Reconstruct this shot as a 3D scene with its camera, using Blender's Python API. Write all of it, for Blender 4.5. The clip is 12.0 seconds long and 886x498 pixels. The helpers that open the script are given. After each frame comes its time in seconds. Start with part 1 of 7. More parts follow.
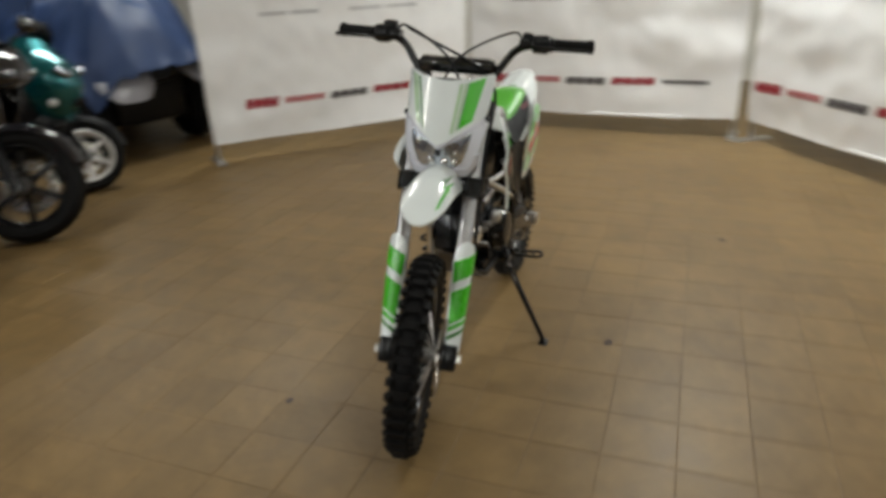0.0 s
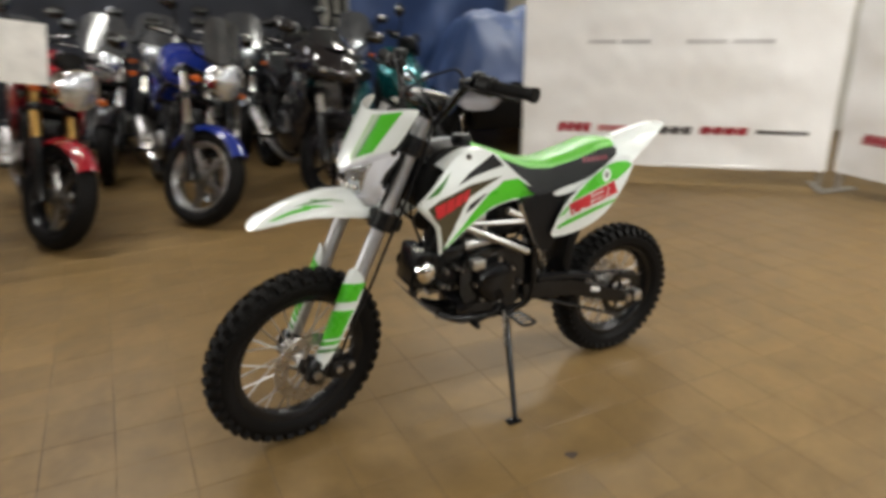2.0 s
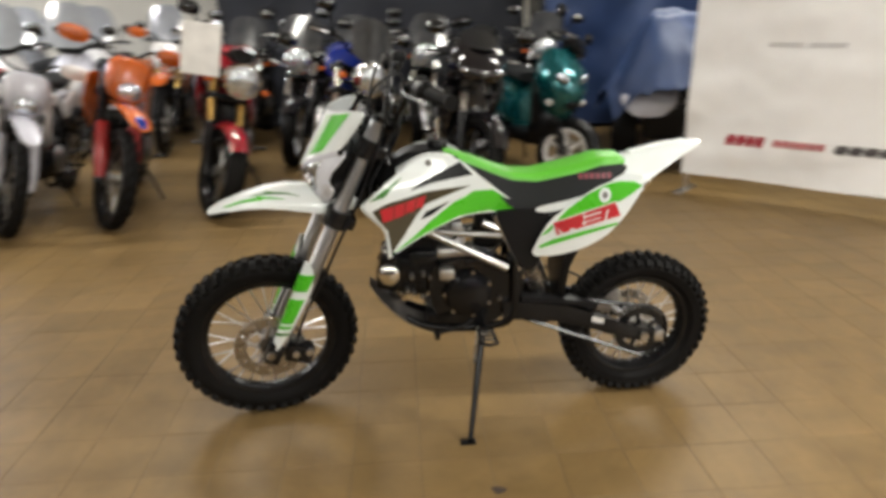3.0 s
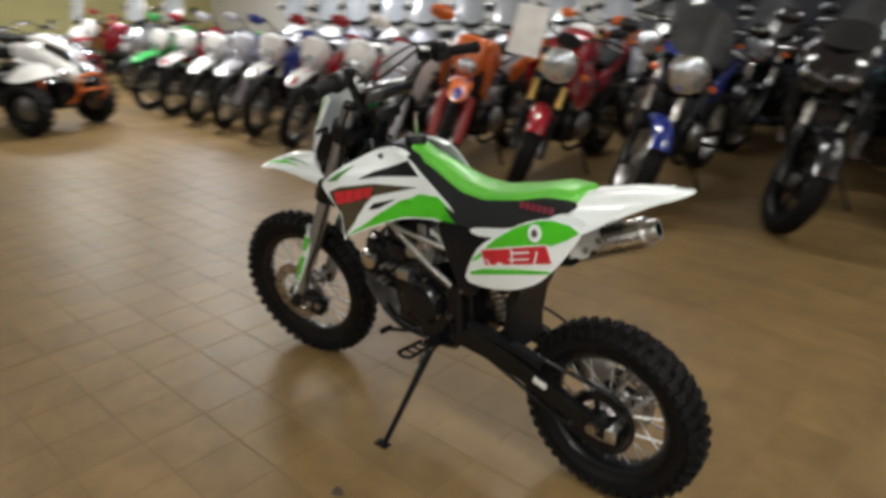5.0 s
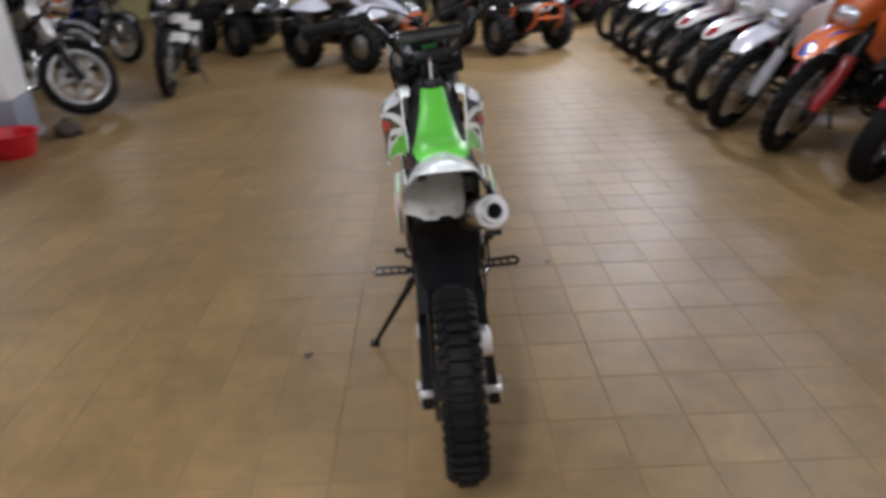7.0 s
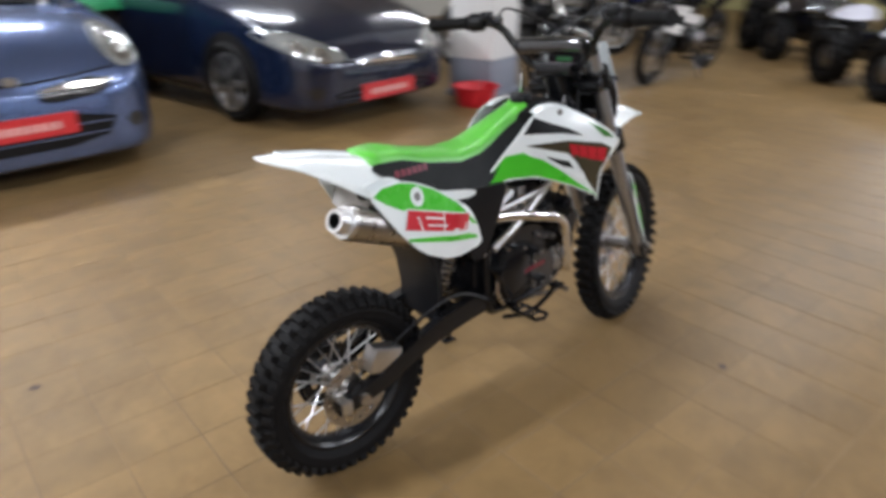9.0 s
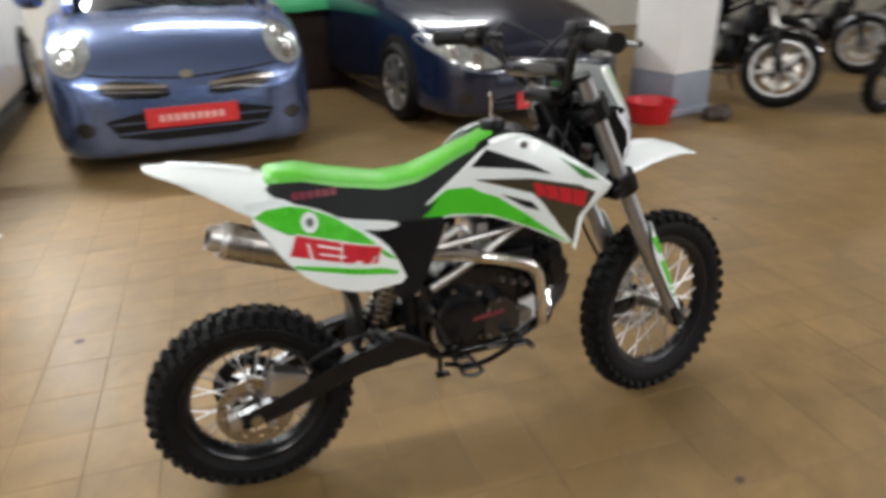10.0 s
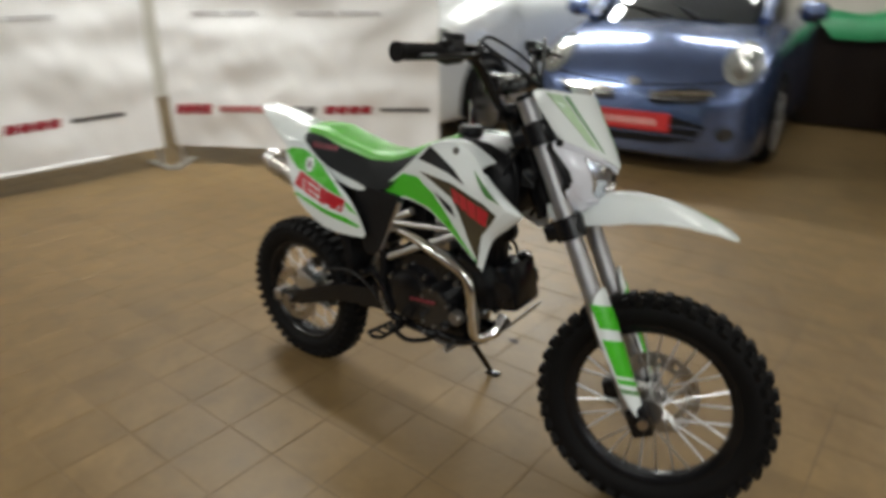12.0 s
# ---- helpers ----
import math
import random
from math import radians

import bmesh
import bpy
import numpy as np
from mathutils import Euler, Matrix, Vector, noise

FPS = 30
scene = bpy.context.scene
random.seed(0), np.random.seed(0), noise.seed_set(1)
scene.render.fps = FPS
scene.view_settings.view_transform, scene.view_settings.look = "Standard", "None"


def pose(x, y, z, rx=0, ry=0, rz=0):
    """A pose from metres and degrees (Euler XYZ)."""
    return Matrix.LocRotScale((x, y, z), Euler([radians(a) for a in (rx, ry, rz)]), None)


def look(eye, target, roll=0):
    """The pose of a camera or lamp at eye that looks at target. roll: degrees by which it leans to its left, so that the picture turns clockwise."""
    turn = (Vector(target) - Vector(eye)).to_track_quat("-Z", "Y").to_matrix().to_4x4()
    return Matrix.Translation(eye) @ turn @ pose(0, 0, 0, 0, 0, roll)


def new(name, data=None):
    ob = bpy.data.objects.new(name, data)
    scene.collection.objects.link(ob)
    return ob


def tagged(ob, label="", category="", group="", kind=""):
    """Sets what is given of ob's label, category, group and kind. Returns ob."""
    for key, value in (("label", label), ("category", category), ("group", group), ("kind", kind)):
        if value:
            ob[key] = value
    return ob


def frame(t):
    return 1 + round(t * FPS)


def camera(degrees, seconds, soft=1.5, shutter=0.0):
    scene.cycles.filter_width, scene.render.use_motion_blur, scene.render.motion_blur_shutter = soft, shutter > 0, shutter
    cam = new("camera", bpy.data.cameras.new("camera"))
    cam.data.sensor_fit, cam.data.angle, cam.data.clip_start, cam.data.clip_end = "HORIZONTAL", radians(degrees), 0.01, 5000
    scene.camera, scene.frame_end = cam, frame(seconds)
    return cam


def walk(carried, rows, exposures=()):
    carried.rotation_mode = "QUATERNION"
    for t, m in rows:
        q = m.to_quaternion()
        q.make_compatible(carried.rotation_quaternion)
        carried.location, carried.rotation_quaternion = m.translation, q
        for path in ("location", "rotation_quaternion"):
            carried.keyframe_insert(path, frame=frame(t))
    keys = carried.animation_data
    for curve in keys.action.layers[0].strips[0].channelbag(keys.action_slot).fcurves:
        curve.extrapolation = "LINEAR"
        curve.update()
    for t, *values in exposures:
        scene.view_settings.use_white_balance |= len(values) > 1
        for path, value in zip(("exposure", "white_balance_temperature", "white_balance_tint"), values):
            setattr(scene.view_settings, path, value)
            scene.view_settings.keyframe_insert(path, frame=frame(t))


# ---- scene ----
cam = camera(67.7, 12.0, 3.7, 1.0)
PATH = [
    (0, (2.069, 0.621, 1.260), (0.327, 0.020, 0.482), -2.6),
    (0.5, (1.867, 0.988, 1.247), (0.284, 0.025, 0.493), -1.2),
    (1, (1.656, 1.337, 1.257), (0.263, 0.091, 0.544), -0.9),
    (1.5, (1.362, 1.565, 1.244), (0.173, 0.113, 0.555), -0.0),
    (2, (1.031, 1.765, 1.230), (0.150, 0.101, 0.558), -0.8),
    (2.5, (0.633, 1.905, 1.224), (0.082, 0.099, 0.566), -1.2),
    (3, (0.227, 1.966, 1.226), (0.043, 0.087, 0.562), -1.1),
    (3.5, (-0.193, 1.949, 1.237), (-0.009, 0.064, 0.548), -0.5),
    (4, (-0.593, 1.848, 1.249), (-0.051, 0.042, 0.532), 0.1),
    (4.5, (-0.934, 1.677, 1.253), (-0.059, 0.033, 0.522), 0.1),
    (5, (-1.205, 1.423, 1.237), (-0.002, -0.015, 0.539), -0.3),
    (5.5, (-1.444, 1.186, 1.246), (0.013, 0.036, 0.503), -1.6),
    (6, (-1.686, 0.883, 1.248), (-0.074, 0.015, 0.444), -0.8),
    (6.5, (-1.841, 0.494, 1.245), (-0.057, 0.013, 0.481), -0.5),
    (7, (-1.975, 0.122, 1.262), (-0.163, 0.033, 0.420), -2.1),
    (7.5, (-1.931, -0.222, 1.256), (-0.119, -0.063, 0.424), -0.6),
    (8, (-1.842, -0.583, 1.257), (-0.131, -0.033, 0.417), -0.5),
    (8.5, (-1.635, -0.911, 1.257), (-0.134, 0.060, 0.419), -0.3),
    (9, (-1.338, -1.178, 1.258), (-0.128, 0.164, 0.426), -0.1),
    (9.5, (-0.981, -1.372, 1.260), (-0.111, 0.226, 0.430), -0.1),
    (10, (-0.612, -1.421, 1.267), (0.010, 0.291, 0.440), -0.9),
    (10.5, (-0.224, -1.482, 1.275), (-0.020, 0.321, 0.434), -0.7),
    (11, (0.294, -1.452, 1.275), (-0.051, 0.345, 0.467), -1.1),
    (11.5, (0.699, -1.409, 1.276), (-0.066, 0.222, 0.409), -2.2),
    (12, (0.991, -1.355, 1.239), (-0.108, 0.131, 0.476), -0.1),
]
walk(cam, [(t, look(eye, target, roll)) for t, eye, target, roll in PATH],
     [(0.0, -0.43, 6420, 4), (0.5, -0.27, 6400, 3), (1.5, -0.1, 6520, 4), (2.0, 0.0, 6600, 7), (2.5, 0.22, 6700, 8), (4.5, -0.25, 6750, 5), (5.0, -0.3, 6500, 7), (5.5, -0.45, 6350, 11), (6.0, -0.3, 6200, 10), (7.0, -0.11, 5800, 14), (7.5, 0.11, 5720, 18), (9.5, 0.29, 6000, 10), (10.0, 0.27, 6200, 9), (10.5, 0.27, 6200, 7), (11.0, -0.35, 6350, 8), (11.5, -0.42, 6380, 6), (12.0, -0.38, 6400, 5)])


# world: a windowless hall, faint grey beyond its walls
world = bpy.data.worlds.new("world")
scene.world = world
world.use_nodes = True
world.node_tree.nodes["Background"].inputs[0].default_value = (0.5, 0.5, 0.5, 1)
world.node_tree.nodes["Background"].inputs[1].default_value = 0.05
scene.view_settings.exposure = 0.0

ROOM = (-6.0, 13.2, -7.6, 9.0)      # x0, x1, y0, y1
CEILING = 3.0
LAMPS = ((-4.7, (-2.6, 1.4, 5.4, 9.4), (34, 19, 110, 130)), (-2.6, (-2.6, 1.4, 5.4, 9.4), (50, 44, 118, 140)),
         (1.0, (-2.6, 1.4, 5.4, 9.4), (92, 14, 42, 60)), (5.2, (-2.6, -0.4, 2.0, 5.4, 9.4), (230, 40, 40, 30, 22)))
TUBES = [(x, y, p) for y, row, powers in LAMPS for x, p in zip(row, powers)]   # ceiling lamps, each two long tubes: unseen, place and watts set to brighten each area


# ---- materials ----
def material(name, rgb, rough=0.5, metal=0.0, var=0.12, scale=14.0, bump=0.0, bump_scale=120.0, coat=0.0, island=0.0, rand=0.0,
             emit=0.0, glass=0.0, grime=0.0, grime_scale=2.3, grime_dark=0.42, spec=0.5, laid=False):
    """A principled surface: two noises vary the colour and the gloss, a fine one gives relief."""
    m = bpy.data.materials.new(name)
    m.use_nodes = True
    nt = m.node_tree
    bs = nt.nodes["Principled BSDF"]
    tc = nt.nodes.new("ShaderNodeTexCoord")

    def node(kind, **kw):
        n = nt.nodes.new(kind)
        for k, v in kw.items():
            n.inputs[k].default_value = v
        return n

    def link(a, b):
        nt.links.new(a, b)
    # stains run on over the joints of a laid surface
    place = nt.nodes.new("ShaderNodeNewGeometry").outputs["Position"] if laid else tc.outputs["Object"]
    n1 = node("ShaderNodeTexNoise", Scale=scale, Detail=5.0)
    n2 = node("ShaderNodeTexNoise", Scale=scale * 0.13, Detail=3.0)
    link(place, n1.inputs["Vector"])
    link(place, n2.inputs["Vector"])
    add = nt.nodes.new("ShaderNodeMath")
    add.operation = "ADD"
    link(n1.outputs["Fac"], add.inputs[0])
    link(n2.outputs["Fac"], add.inputs[1])
    mr = node("ShaderNodeMapRange")
    mr.inputs["From Min"].default_value, mr.inputs["From Max"].default_value = 0.7, 1.3
    mr.inputs["To Min"].default_value, mr.inputs["To Max"].default_value = 1 - var, 1 + var
    link(add.outputs[0], mr.inputs["Value"])
    value = mr.outputs[0]
    for amount, kind, out in ((rand, "ShaderNodeObjectInfo", "Random"), (island, "ShaderNodeNewGeometry", "Random Per Island")):
        if amount:
            src = nt.nodes.new(kind)
            r = node("ShaderNodeMapRange")
            r.inputs["To Min"].default_value, r.inputs["To Max"].default_value = 1 - amount, 1 + amount
            link(src.outputs[out], r.inputs["Value"])
            mul = nt.nodes.new("ShaderNodeMath")
            mul.operation = "MULTIPLY"
            link(value, mul.inputs[0])
            link(r.outputs[0], mul.inputs[1])
            value = mul.outputs[0]
    hsv = nt.nodes.new("ShaderNodeHueSaturation")
    hsv.inputs["Color"].default_value = (*rgb, 1)
    link(value, hsv.inputs["Value"])
    colour = hsv.outputs[0]
    if grime:
        n3 = node("ShaderNodeTexNoise", Scale=grime_scale, Detail=8.0)
        n3.inputs["Roughness"].default_value = 0.65
        link(place, n3.inputs["Vector"])
        ramp = nt.nodes.new("ShaderNodeMapRange")
        ramp.inputs["From Min"].default_value, ramp.inputs["From Max"].default_value = 0.5, 0.72
        ramp.inputs["To Max"].default_value = grime
        link(n3.outputs["Fac"], ramp.inputs["Value"])
        mix = nt.nodes.new("ShaderNodeMix")
        mix.data_type = "RGBA"
        mix.inputs[7].default_value = (rgb[0] * grime_dark * 1.07, rgb[1] * grime_dark, rgb[2] * grime_dark * 0.9, 1)
        link(ramp.outputs[0], mix.inputs[0])
        link(colour, mix.inputs[6])
        colour = mix.outputs[2]
    link(colour, bs.inputs["Base Color"])
    rr = node("ShaderNodeMapRange")
    rr.inputs["To Min"].default_value, rr.inputs["To Max"].default_value = max(0.02, rough * 0.8), min(1, rough * 1.2)
    link(n1.outputs["Fac"], rr.inputs["Value"])
    link(rr.outputs[0], bs.inputs["Roughness"])
    bs.inputs["Metallic"].default_value = metal
    bs.inputs["Specular IOR Level"].default_value = spec
    bs.inputs["Coat Weight"].default_value = coat
    bs.inputs["Coat Roughness"].default_value = 0.06
    if glass:
        bs.inputs["Transmission Weight"].default_value = glass
        bs.inputs["IOR"].default_value = 1.45
    if bump:
        nb = node("ShaderNodeTexNoise", Scale=bump_scale, Detail=4.0)
        link(place, nb.inputs["Vector"])
        bp = node("ShaderNodeBump", Strength=bump, Distance=0.004)
        link(nb.outputs["Fac"], bp.inputs["Height"])
        link(bp.outputs[0], bs.inputs["Normal"])
    if emit:
        bs.inputs["Emission Color"].default_value = (*rgb, 1)
        bs.inputs["Emission Strength"].default_value = emit
    return m


M = {}


def mt(key):
    return M[key]


for key, args in {
    "tile": dict(rgb=(0.192, 0.123, 0.050), rough=0.42, spec=0.26, var=0.22, scale=9, bump=0.14, bump_scale=40, rand=0.07, grime=0.55, laid=True),
    "tile_far": dict(rgb=(0.192, 0.123, 0.050), rough=0.42, spec=0.26, var=0.22, scale=9, bump=0.14, bump_scale=40, island=0.07, grime=0.55, laid=True),
    "grout": dict(rgb=(0.165, 0.106, 0.045), rough=0.7, var=0.4, scale=3, grime=1.0, grime_scale=1.1, grime_dark=0.17, laid=True),
    "wall": dict(rgb=(0.62, 0.60, 0.54), rough=0.85, var=0.06, scale=3, bump=0.2, bump_scale=40),
    "wall_olive": dict(rgb=(0.42, 0.38, 0.17), rough=0.8, var=0.08, scale=3, bump=0.2, bump_scale=40),
    "ceiling": dict(rgb=(0.62, 0.60, 0.55), rough=0.9, var=0.05, scale=2),
    "banner": dict(rgb=(0.87, 0.865, 0.87), rough=0.62, var=0.03, scale=8, bump=0.06, bump_scale=300),
    "print_red": dict(rgb=(0.33, 0.02, 0.035), rough=0.6),
    "print_pink": dict(rgb=(0.50, 0.16, 0.17), rough=0.6),
    "print_dark": dict(rgb=(0.09, 0.08, 0.085), rough=0.6),
    "print_grey": dict(rgb=(0.58, 0.57, 0.58), rough=0.6),
    "alu": dict(rgb=(0.62, 0.62, 0.62), rough=0.35, metal=1.0),
    "chrome": dict(rgb=(0.75, 0.74, 0.72), rough=0.10, metal=1.0, var=0.05),
    "steel": dict(rgb=(0.45, 0.43, 0.40), rough=0.28, metal=1.0, scale=40),
    "fork_grey": dict(rgb=(0.42, 0.42, 0.43), rough=0.30, metal=0.85, scale=40),
    "gunmetal": dict(rgb=(0.26, 0.25, 0.24), rough=0.33, metal=0.9, scale=40),
    "gold": dict(rgb=(0.55, 0.36, 0.12), rough=0.3, metal=1.0),
    "white_plastic": dict(rgb=(0.82, 0.87, 0.87), rough=0.20, var=0.03, coat=0.6),
    "green_plastic": dict(rgb=(0.075, 0.52, 0.020), rough=0.28, var=0.05, coat=0.4),
    "maroon_mark": dict(rgb=(0.17, 0.02, 0.03), rough=0.4),
    "skid_grey": dict(rgb=(0.13, 0.12, 0.11), rough=0.42, metal=0.5, var=0.2, scale=30),
    # light green stripes, paled further to carry glare in the colour
    "green_pale": dict(rgb=(0.50, 0.68, 0.45), rough=0.25, var=0.08, coat=0.4),
    "green_grey": dict(rgb=(0.22, 0.38, 0.22), rough=0.28, coat=0.4),
    # the white plastic again, with the mask's bluish shade put into its colour
    "mask_shade_white": dict(rgb=(0.76, 0.78, 0.86), rough=0.24, var=0.03, coat=0.5),
    "green_dark": dict(rgb=(0.05, 0.22, 0.03), rough=0.3, coat=0.3),
    "green_seat": dict(rgb=(0.105, 0.47, 0.035), rough=0.36, spec=0.6, coat=0.15, var=0.05, bump=0.08, bump_scale=500),
    "black_seat": dict(rgb=(0.010, 0.011, 0.012), rough=0.6, spec=0.22, var=0.2, bump=0.3, bump_scale=500),
    "black_plastic": dict(rgb=(0.008, 0.008, 0.009), rough=0.38, spec=0.22, var=0.2, bump=0.08, bump_scale=300),
    "black_gloss": dict(rgb=(0.010, 0.010, 0.011), rough=0.14, var=0.2, coat=0.6),
    "black_metal": dict(rgb=(0.006, 0.006, 0.007), rough=0.24, metal=0.0, spec=0.32, var=0.25, scale=30),
    "engine_black": dict(rgb=(0.006, 0.006, 0.007), rough=0.15, metal=0.0, spec=0.36, var=0.3, scale=40, bump=0.1, bump_scale=200),
    "rubber": dict(rgb=(0.005, 0.0045, 0.0045), rough=0.66, spec=0.16, var=0.3, scale=25, bump=0.2, bump_scale=160),
    "olive_decal": dict(rgb=(0.062, 0.052, 0.030), rough=0.25, coat=0.4),
    "red_decal": dict(rgb=(0.52, 0.018, 0.03), rough=0.3, coat=0.3),
    "red_faint": dict(rgb=(0.16, 0.010, 0.025), rough=0.4),
    "reflector": dict(rgb=(0.36, 0.38, 0.43), rough=0.16, metal=0.85, var=0.4, scale=60, bump=0.6, bump_scale=90),
    "pale_plate": dict(rgb=(0.30, 0.29, 0.265), rough=0.45, var=0.35, scale=18, grime=0.7),
    "lens": dict(rgb=(0.62, 0.66, 0.72), rough=0.12, metal=0.8, var=0.35, scale=45, bump=0.5, bump_scale=70),
    "car_lamp": dict(rgb=(0.30, 0.31, 0.30), rough=0.10, metal=0.35, var=0.4, scale=40, coat=1.0),
    "screen_pale": dict(rgb=(0.315, 0.329, 0.351), rough=0.12, var=0.15, scale=8, coat=0.6),
    "screen_smoke": dict(rgb=(0.05, 0.052, 0.056), rough=0.16, var=0.3, scale=9, coat=0.6, spec=0.5),
    "glass_dark": dict(rgb=(0.012, 0.014, 0.016), rough=0.05, var=0.1, coat=1.0),
    "tube": dict(rgb=(1.0, 0.94, 0.82), rough=0.5, emit=9.0, var=0.0),
    "housing": dict(rgb=(0.75, 0.75, 0.73), rough=0.5),
    "car_blue": dict(rgb=(0.105, 0.150, 0.300), rough=0.26, metal=0.75, var=0.06, scale=300, coat=1.0),
    "car_navy": dict(rgb=(0.005, 0.010, 0.030), rough=0.22, metal=0.2, var=0.1, scale=300, coat=1.0),
    "car_silver": dict(rgb=(0.74, 0.76, 0.77), rough=0.30, metal=0.1, var=0.05, scale=300, coat=1.0),
    "plate_red": dict(rgb=(0.55, 0.03, 0.035), rough=0.35, coat=0.3),
    "plate_white": dict(rgb=(0.72, 0.40, 0.38), rough=0.45),
    "bucket_red": dict(rgb=(0.50, 0.012, 0.02), rough=0.35, var=0.08),
    "paint_red": dict(rgb=(0.27, 0.008, 0.018), rough=0.2, coat=0.8, var=0.06),
    "paint_maroon": dict(rgb=(0.30, 0.012, 0.014), rough=0.3, coat=0.5, var=0.08),
    "paint_blue": dict(rgb=(0.010, 0.026, 0.21), rough=0.2, coat=0.8, var=0.06),
    "paint_orange": dict(rgb=(0.50, 0.10, 0.013), rough=0.25, coat=0.6, var=0.06),
    "paint_teal": dict(rgb=(0.006, 0.13, 0.145), rough=0.18, coat=1.0, metal=0.6),
    "paint_grey": dict(rgb=(0.30, 0.31, 0.33), rough=0.3, metal=0.5, coat=0.5),
    "paint_white": dict(rgb=(0.78, 0.77, 0.76), rough=0.2, coat=0.6, var=0.04),
    "paint_black": dict(rgb=(0.011, 0.010, 0.012), rough=0.13, coat=0.8),
    "paint_green": dict(rgb=(0.05, 0.42, 0.10), rough=0.25, coat=0.6),
    "paint_pale": dict(rgb=(0.50, 0.50, 0.56), rough=0.25, coat=0.6, var=0.08),
    "paper": dict(rgb=(0.80, 0.79, 0.77), rough=0.8),
    "tarp": dict(rgb=(0.020, 0.044, 0.125), rough=0.48, var=0.2, scale=5, bump=0.3, bump_scale=30),
    "tarp_green": dict(rgb=(0.01, 0.22, 0.07), rough=0.55, var=0.2, scale=5),
    "cloth_dark": dict(rgb=(0.02, 0.022, 0.03), rough=0.8, var=0.3, scale=6),
    "cloth_grey": dict(rgb=(0.04, 0.038, 0.046), rough=0.8, var=0.25, scale=8),
    "column_white": dict(rgb=(0.74, 0.74, 0.73), rough=0.6, var=0.05, scale=4, bump=0.15, bump_scale=50),
    "column_grey": dict(rgb=(0.22, 0.235, 0.28), rough=0.5, var=0.1, scale=6, bump=0.15, bump_scale=50),
    "rubber_dark_brown": dict(rgb=(0.05, 0.035, 0.028), rough=0.8),
}.items():
    M[key] = material(key, **args)


# ---- mesh tools ----
def join(*bms):
    """Several bmeshes poured into the first."""
    out = bms[0]
    for b in bms[1:]:
        tmp = bpy.data.meshes.new("tmp")
        b.to_mesh(tmp)
        b.free()
        out.from_mesh(tmp)
        bpy.data.meshes.remove(tmp)
    return out


def make_mesh(name, bm, mat, sharp=38, normals=True):
    if normals:
        bmesh.ops.recalc_face_normals(bm, faces=bm.faces)
    me = bpy.data.meshes.new(name)
    bm.to_mesh(me)
    bm.free()
    me.materials.append(mt(mat))
    me.polygons.foreach_set("use_smooth", [True] * len(me.polygons))
    me.set_sharp_from_angle(angle=radians(sharp))
    return me


def part(name, bm, mat, parent=None, label="", m=None, sharp=38):
    """One mesh object under a thing or a part; m is worked into the mesh."""
    if m is not None:
        bm.transform(m)
    ob = new(name, make_mesh(name, bm, mat, sharp))
    ob.parent = parent
    if label:
        tagged(ob, label)
    return ob


def empty(name, m, label, category, group=""):
    ob = new(name)
    ob.empty_display_size = 0.1
    ob.matrix_basis = m
    return tagged(ob, label, category, group)


def bx(x0, x1, y0, y1, z0, z1, bevel=0.0, seg=2):
    bm = bmesh.new()
    bmesh.ops.create_cube(bm, size=1)
    for v in bm.verts:
        v.co = ((x0 + x1) / 2 + v.co.x * (x1 - x0), (y0 + y1) / 2 + v.co.y * (y1 - y0), (z0 + z1) / 2 + v.co.z * (z1 - z0))
    if bevel:
        bmesh.ops.bevel(bm, geom=bm.edges[:], offset=bevel, segments=seg, profile=0.5, affect="EDGES")
    return bm


def loft(rings, caps=True, closed=True):
    """Skin over rings of points of equal number."""
    bm = bmesh.new()
    vs = [[bm.verts.new(p) for p in ring] for ring in rings]
    n = len(rings[0])
    for a, b in zip(vs, vs[1:]):
        for i in range(n if closed else n - 1):
            j = (i + 1) % n
            bm.faces.new((a[i], a[j], b[j], b[i]))
    if caps and closed:
        bm.faces.new(vs[0])
        bm.faces.new(vs[-1][::-1])
    return bm


def smooth_line(pts, n=6):
    """A Catmull-Rom curve through the points, n steps each."""
    ps = [Vector(p) for p in pts]
    if len(ps) < 3:
        return ps
    ext = [2 * ps[0] - ps[1]] + ps + [2 * ps[-1] - ps[-2]]
    out = []
    for i in range(1, len(ext) - 2):
        a, b, c, d = ext[i - 1:i + 3]
        for k in range(n):
            t = k / n
            out.append(0.5 * (2 * b + (c - a) * t + (2 * a - 5 * b + 4 * c - d) * t * t + (3 * b - a - 3 * c + d) * t ** 3))
    return out + [ps[-1]]


def tube(pts, r, seg=8, bend=0):
    """A round bar along a line of points; r a number or one for each point."""
    ps = smooth_line(pts, bend) if bend else [Vector(p) for p in pts]
    rs = list(r) if isinstance(r, (list, tuple)) else [r] * len(ps)
    if len(rs) != len(ps):
        rs = [rs[min(len(rs) - 1, int(i * len(rs) / len(ps)))] for i in range(len(ps))]
    rings = []
    up = None
    for i, p in enumerate(ps):
        d = (ps[min(i + 1, len(ps) - 1)] - ps[max(i - 1, 0)]).normalized()
        if up is None:
            up = Vector((0, 0, 1)) if abs(d.z) < 0.9 else Vector((1, 0, 0))
        side = d.cross(up).normalized()
        up = side.cross(d).normalized()
        rings.append([p + rs[i] * (math.cos(2 * math.pi * k / seg) * side + math.sin(2 * math.pi * k / seg) * up) for k in range(seg)])
    return loft(rings)


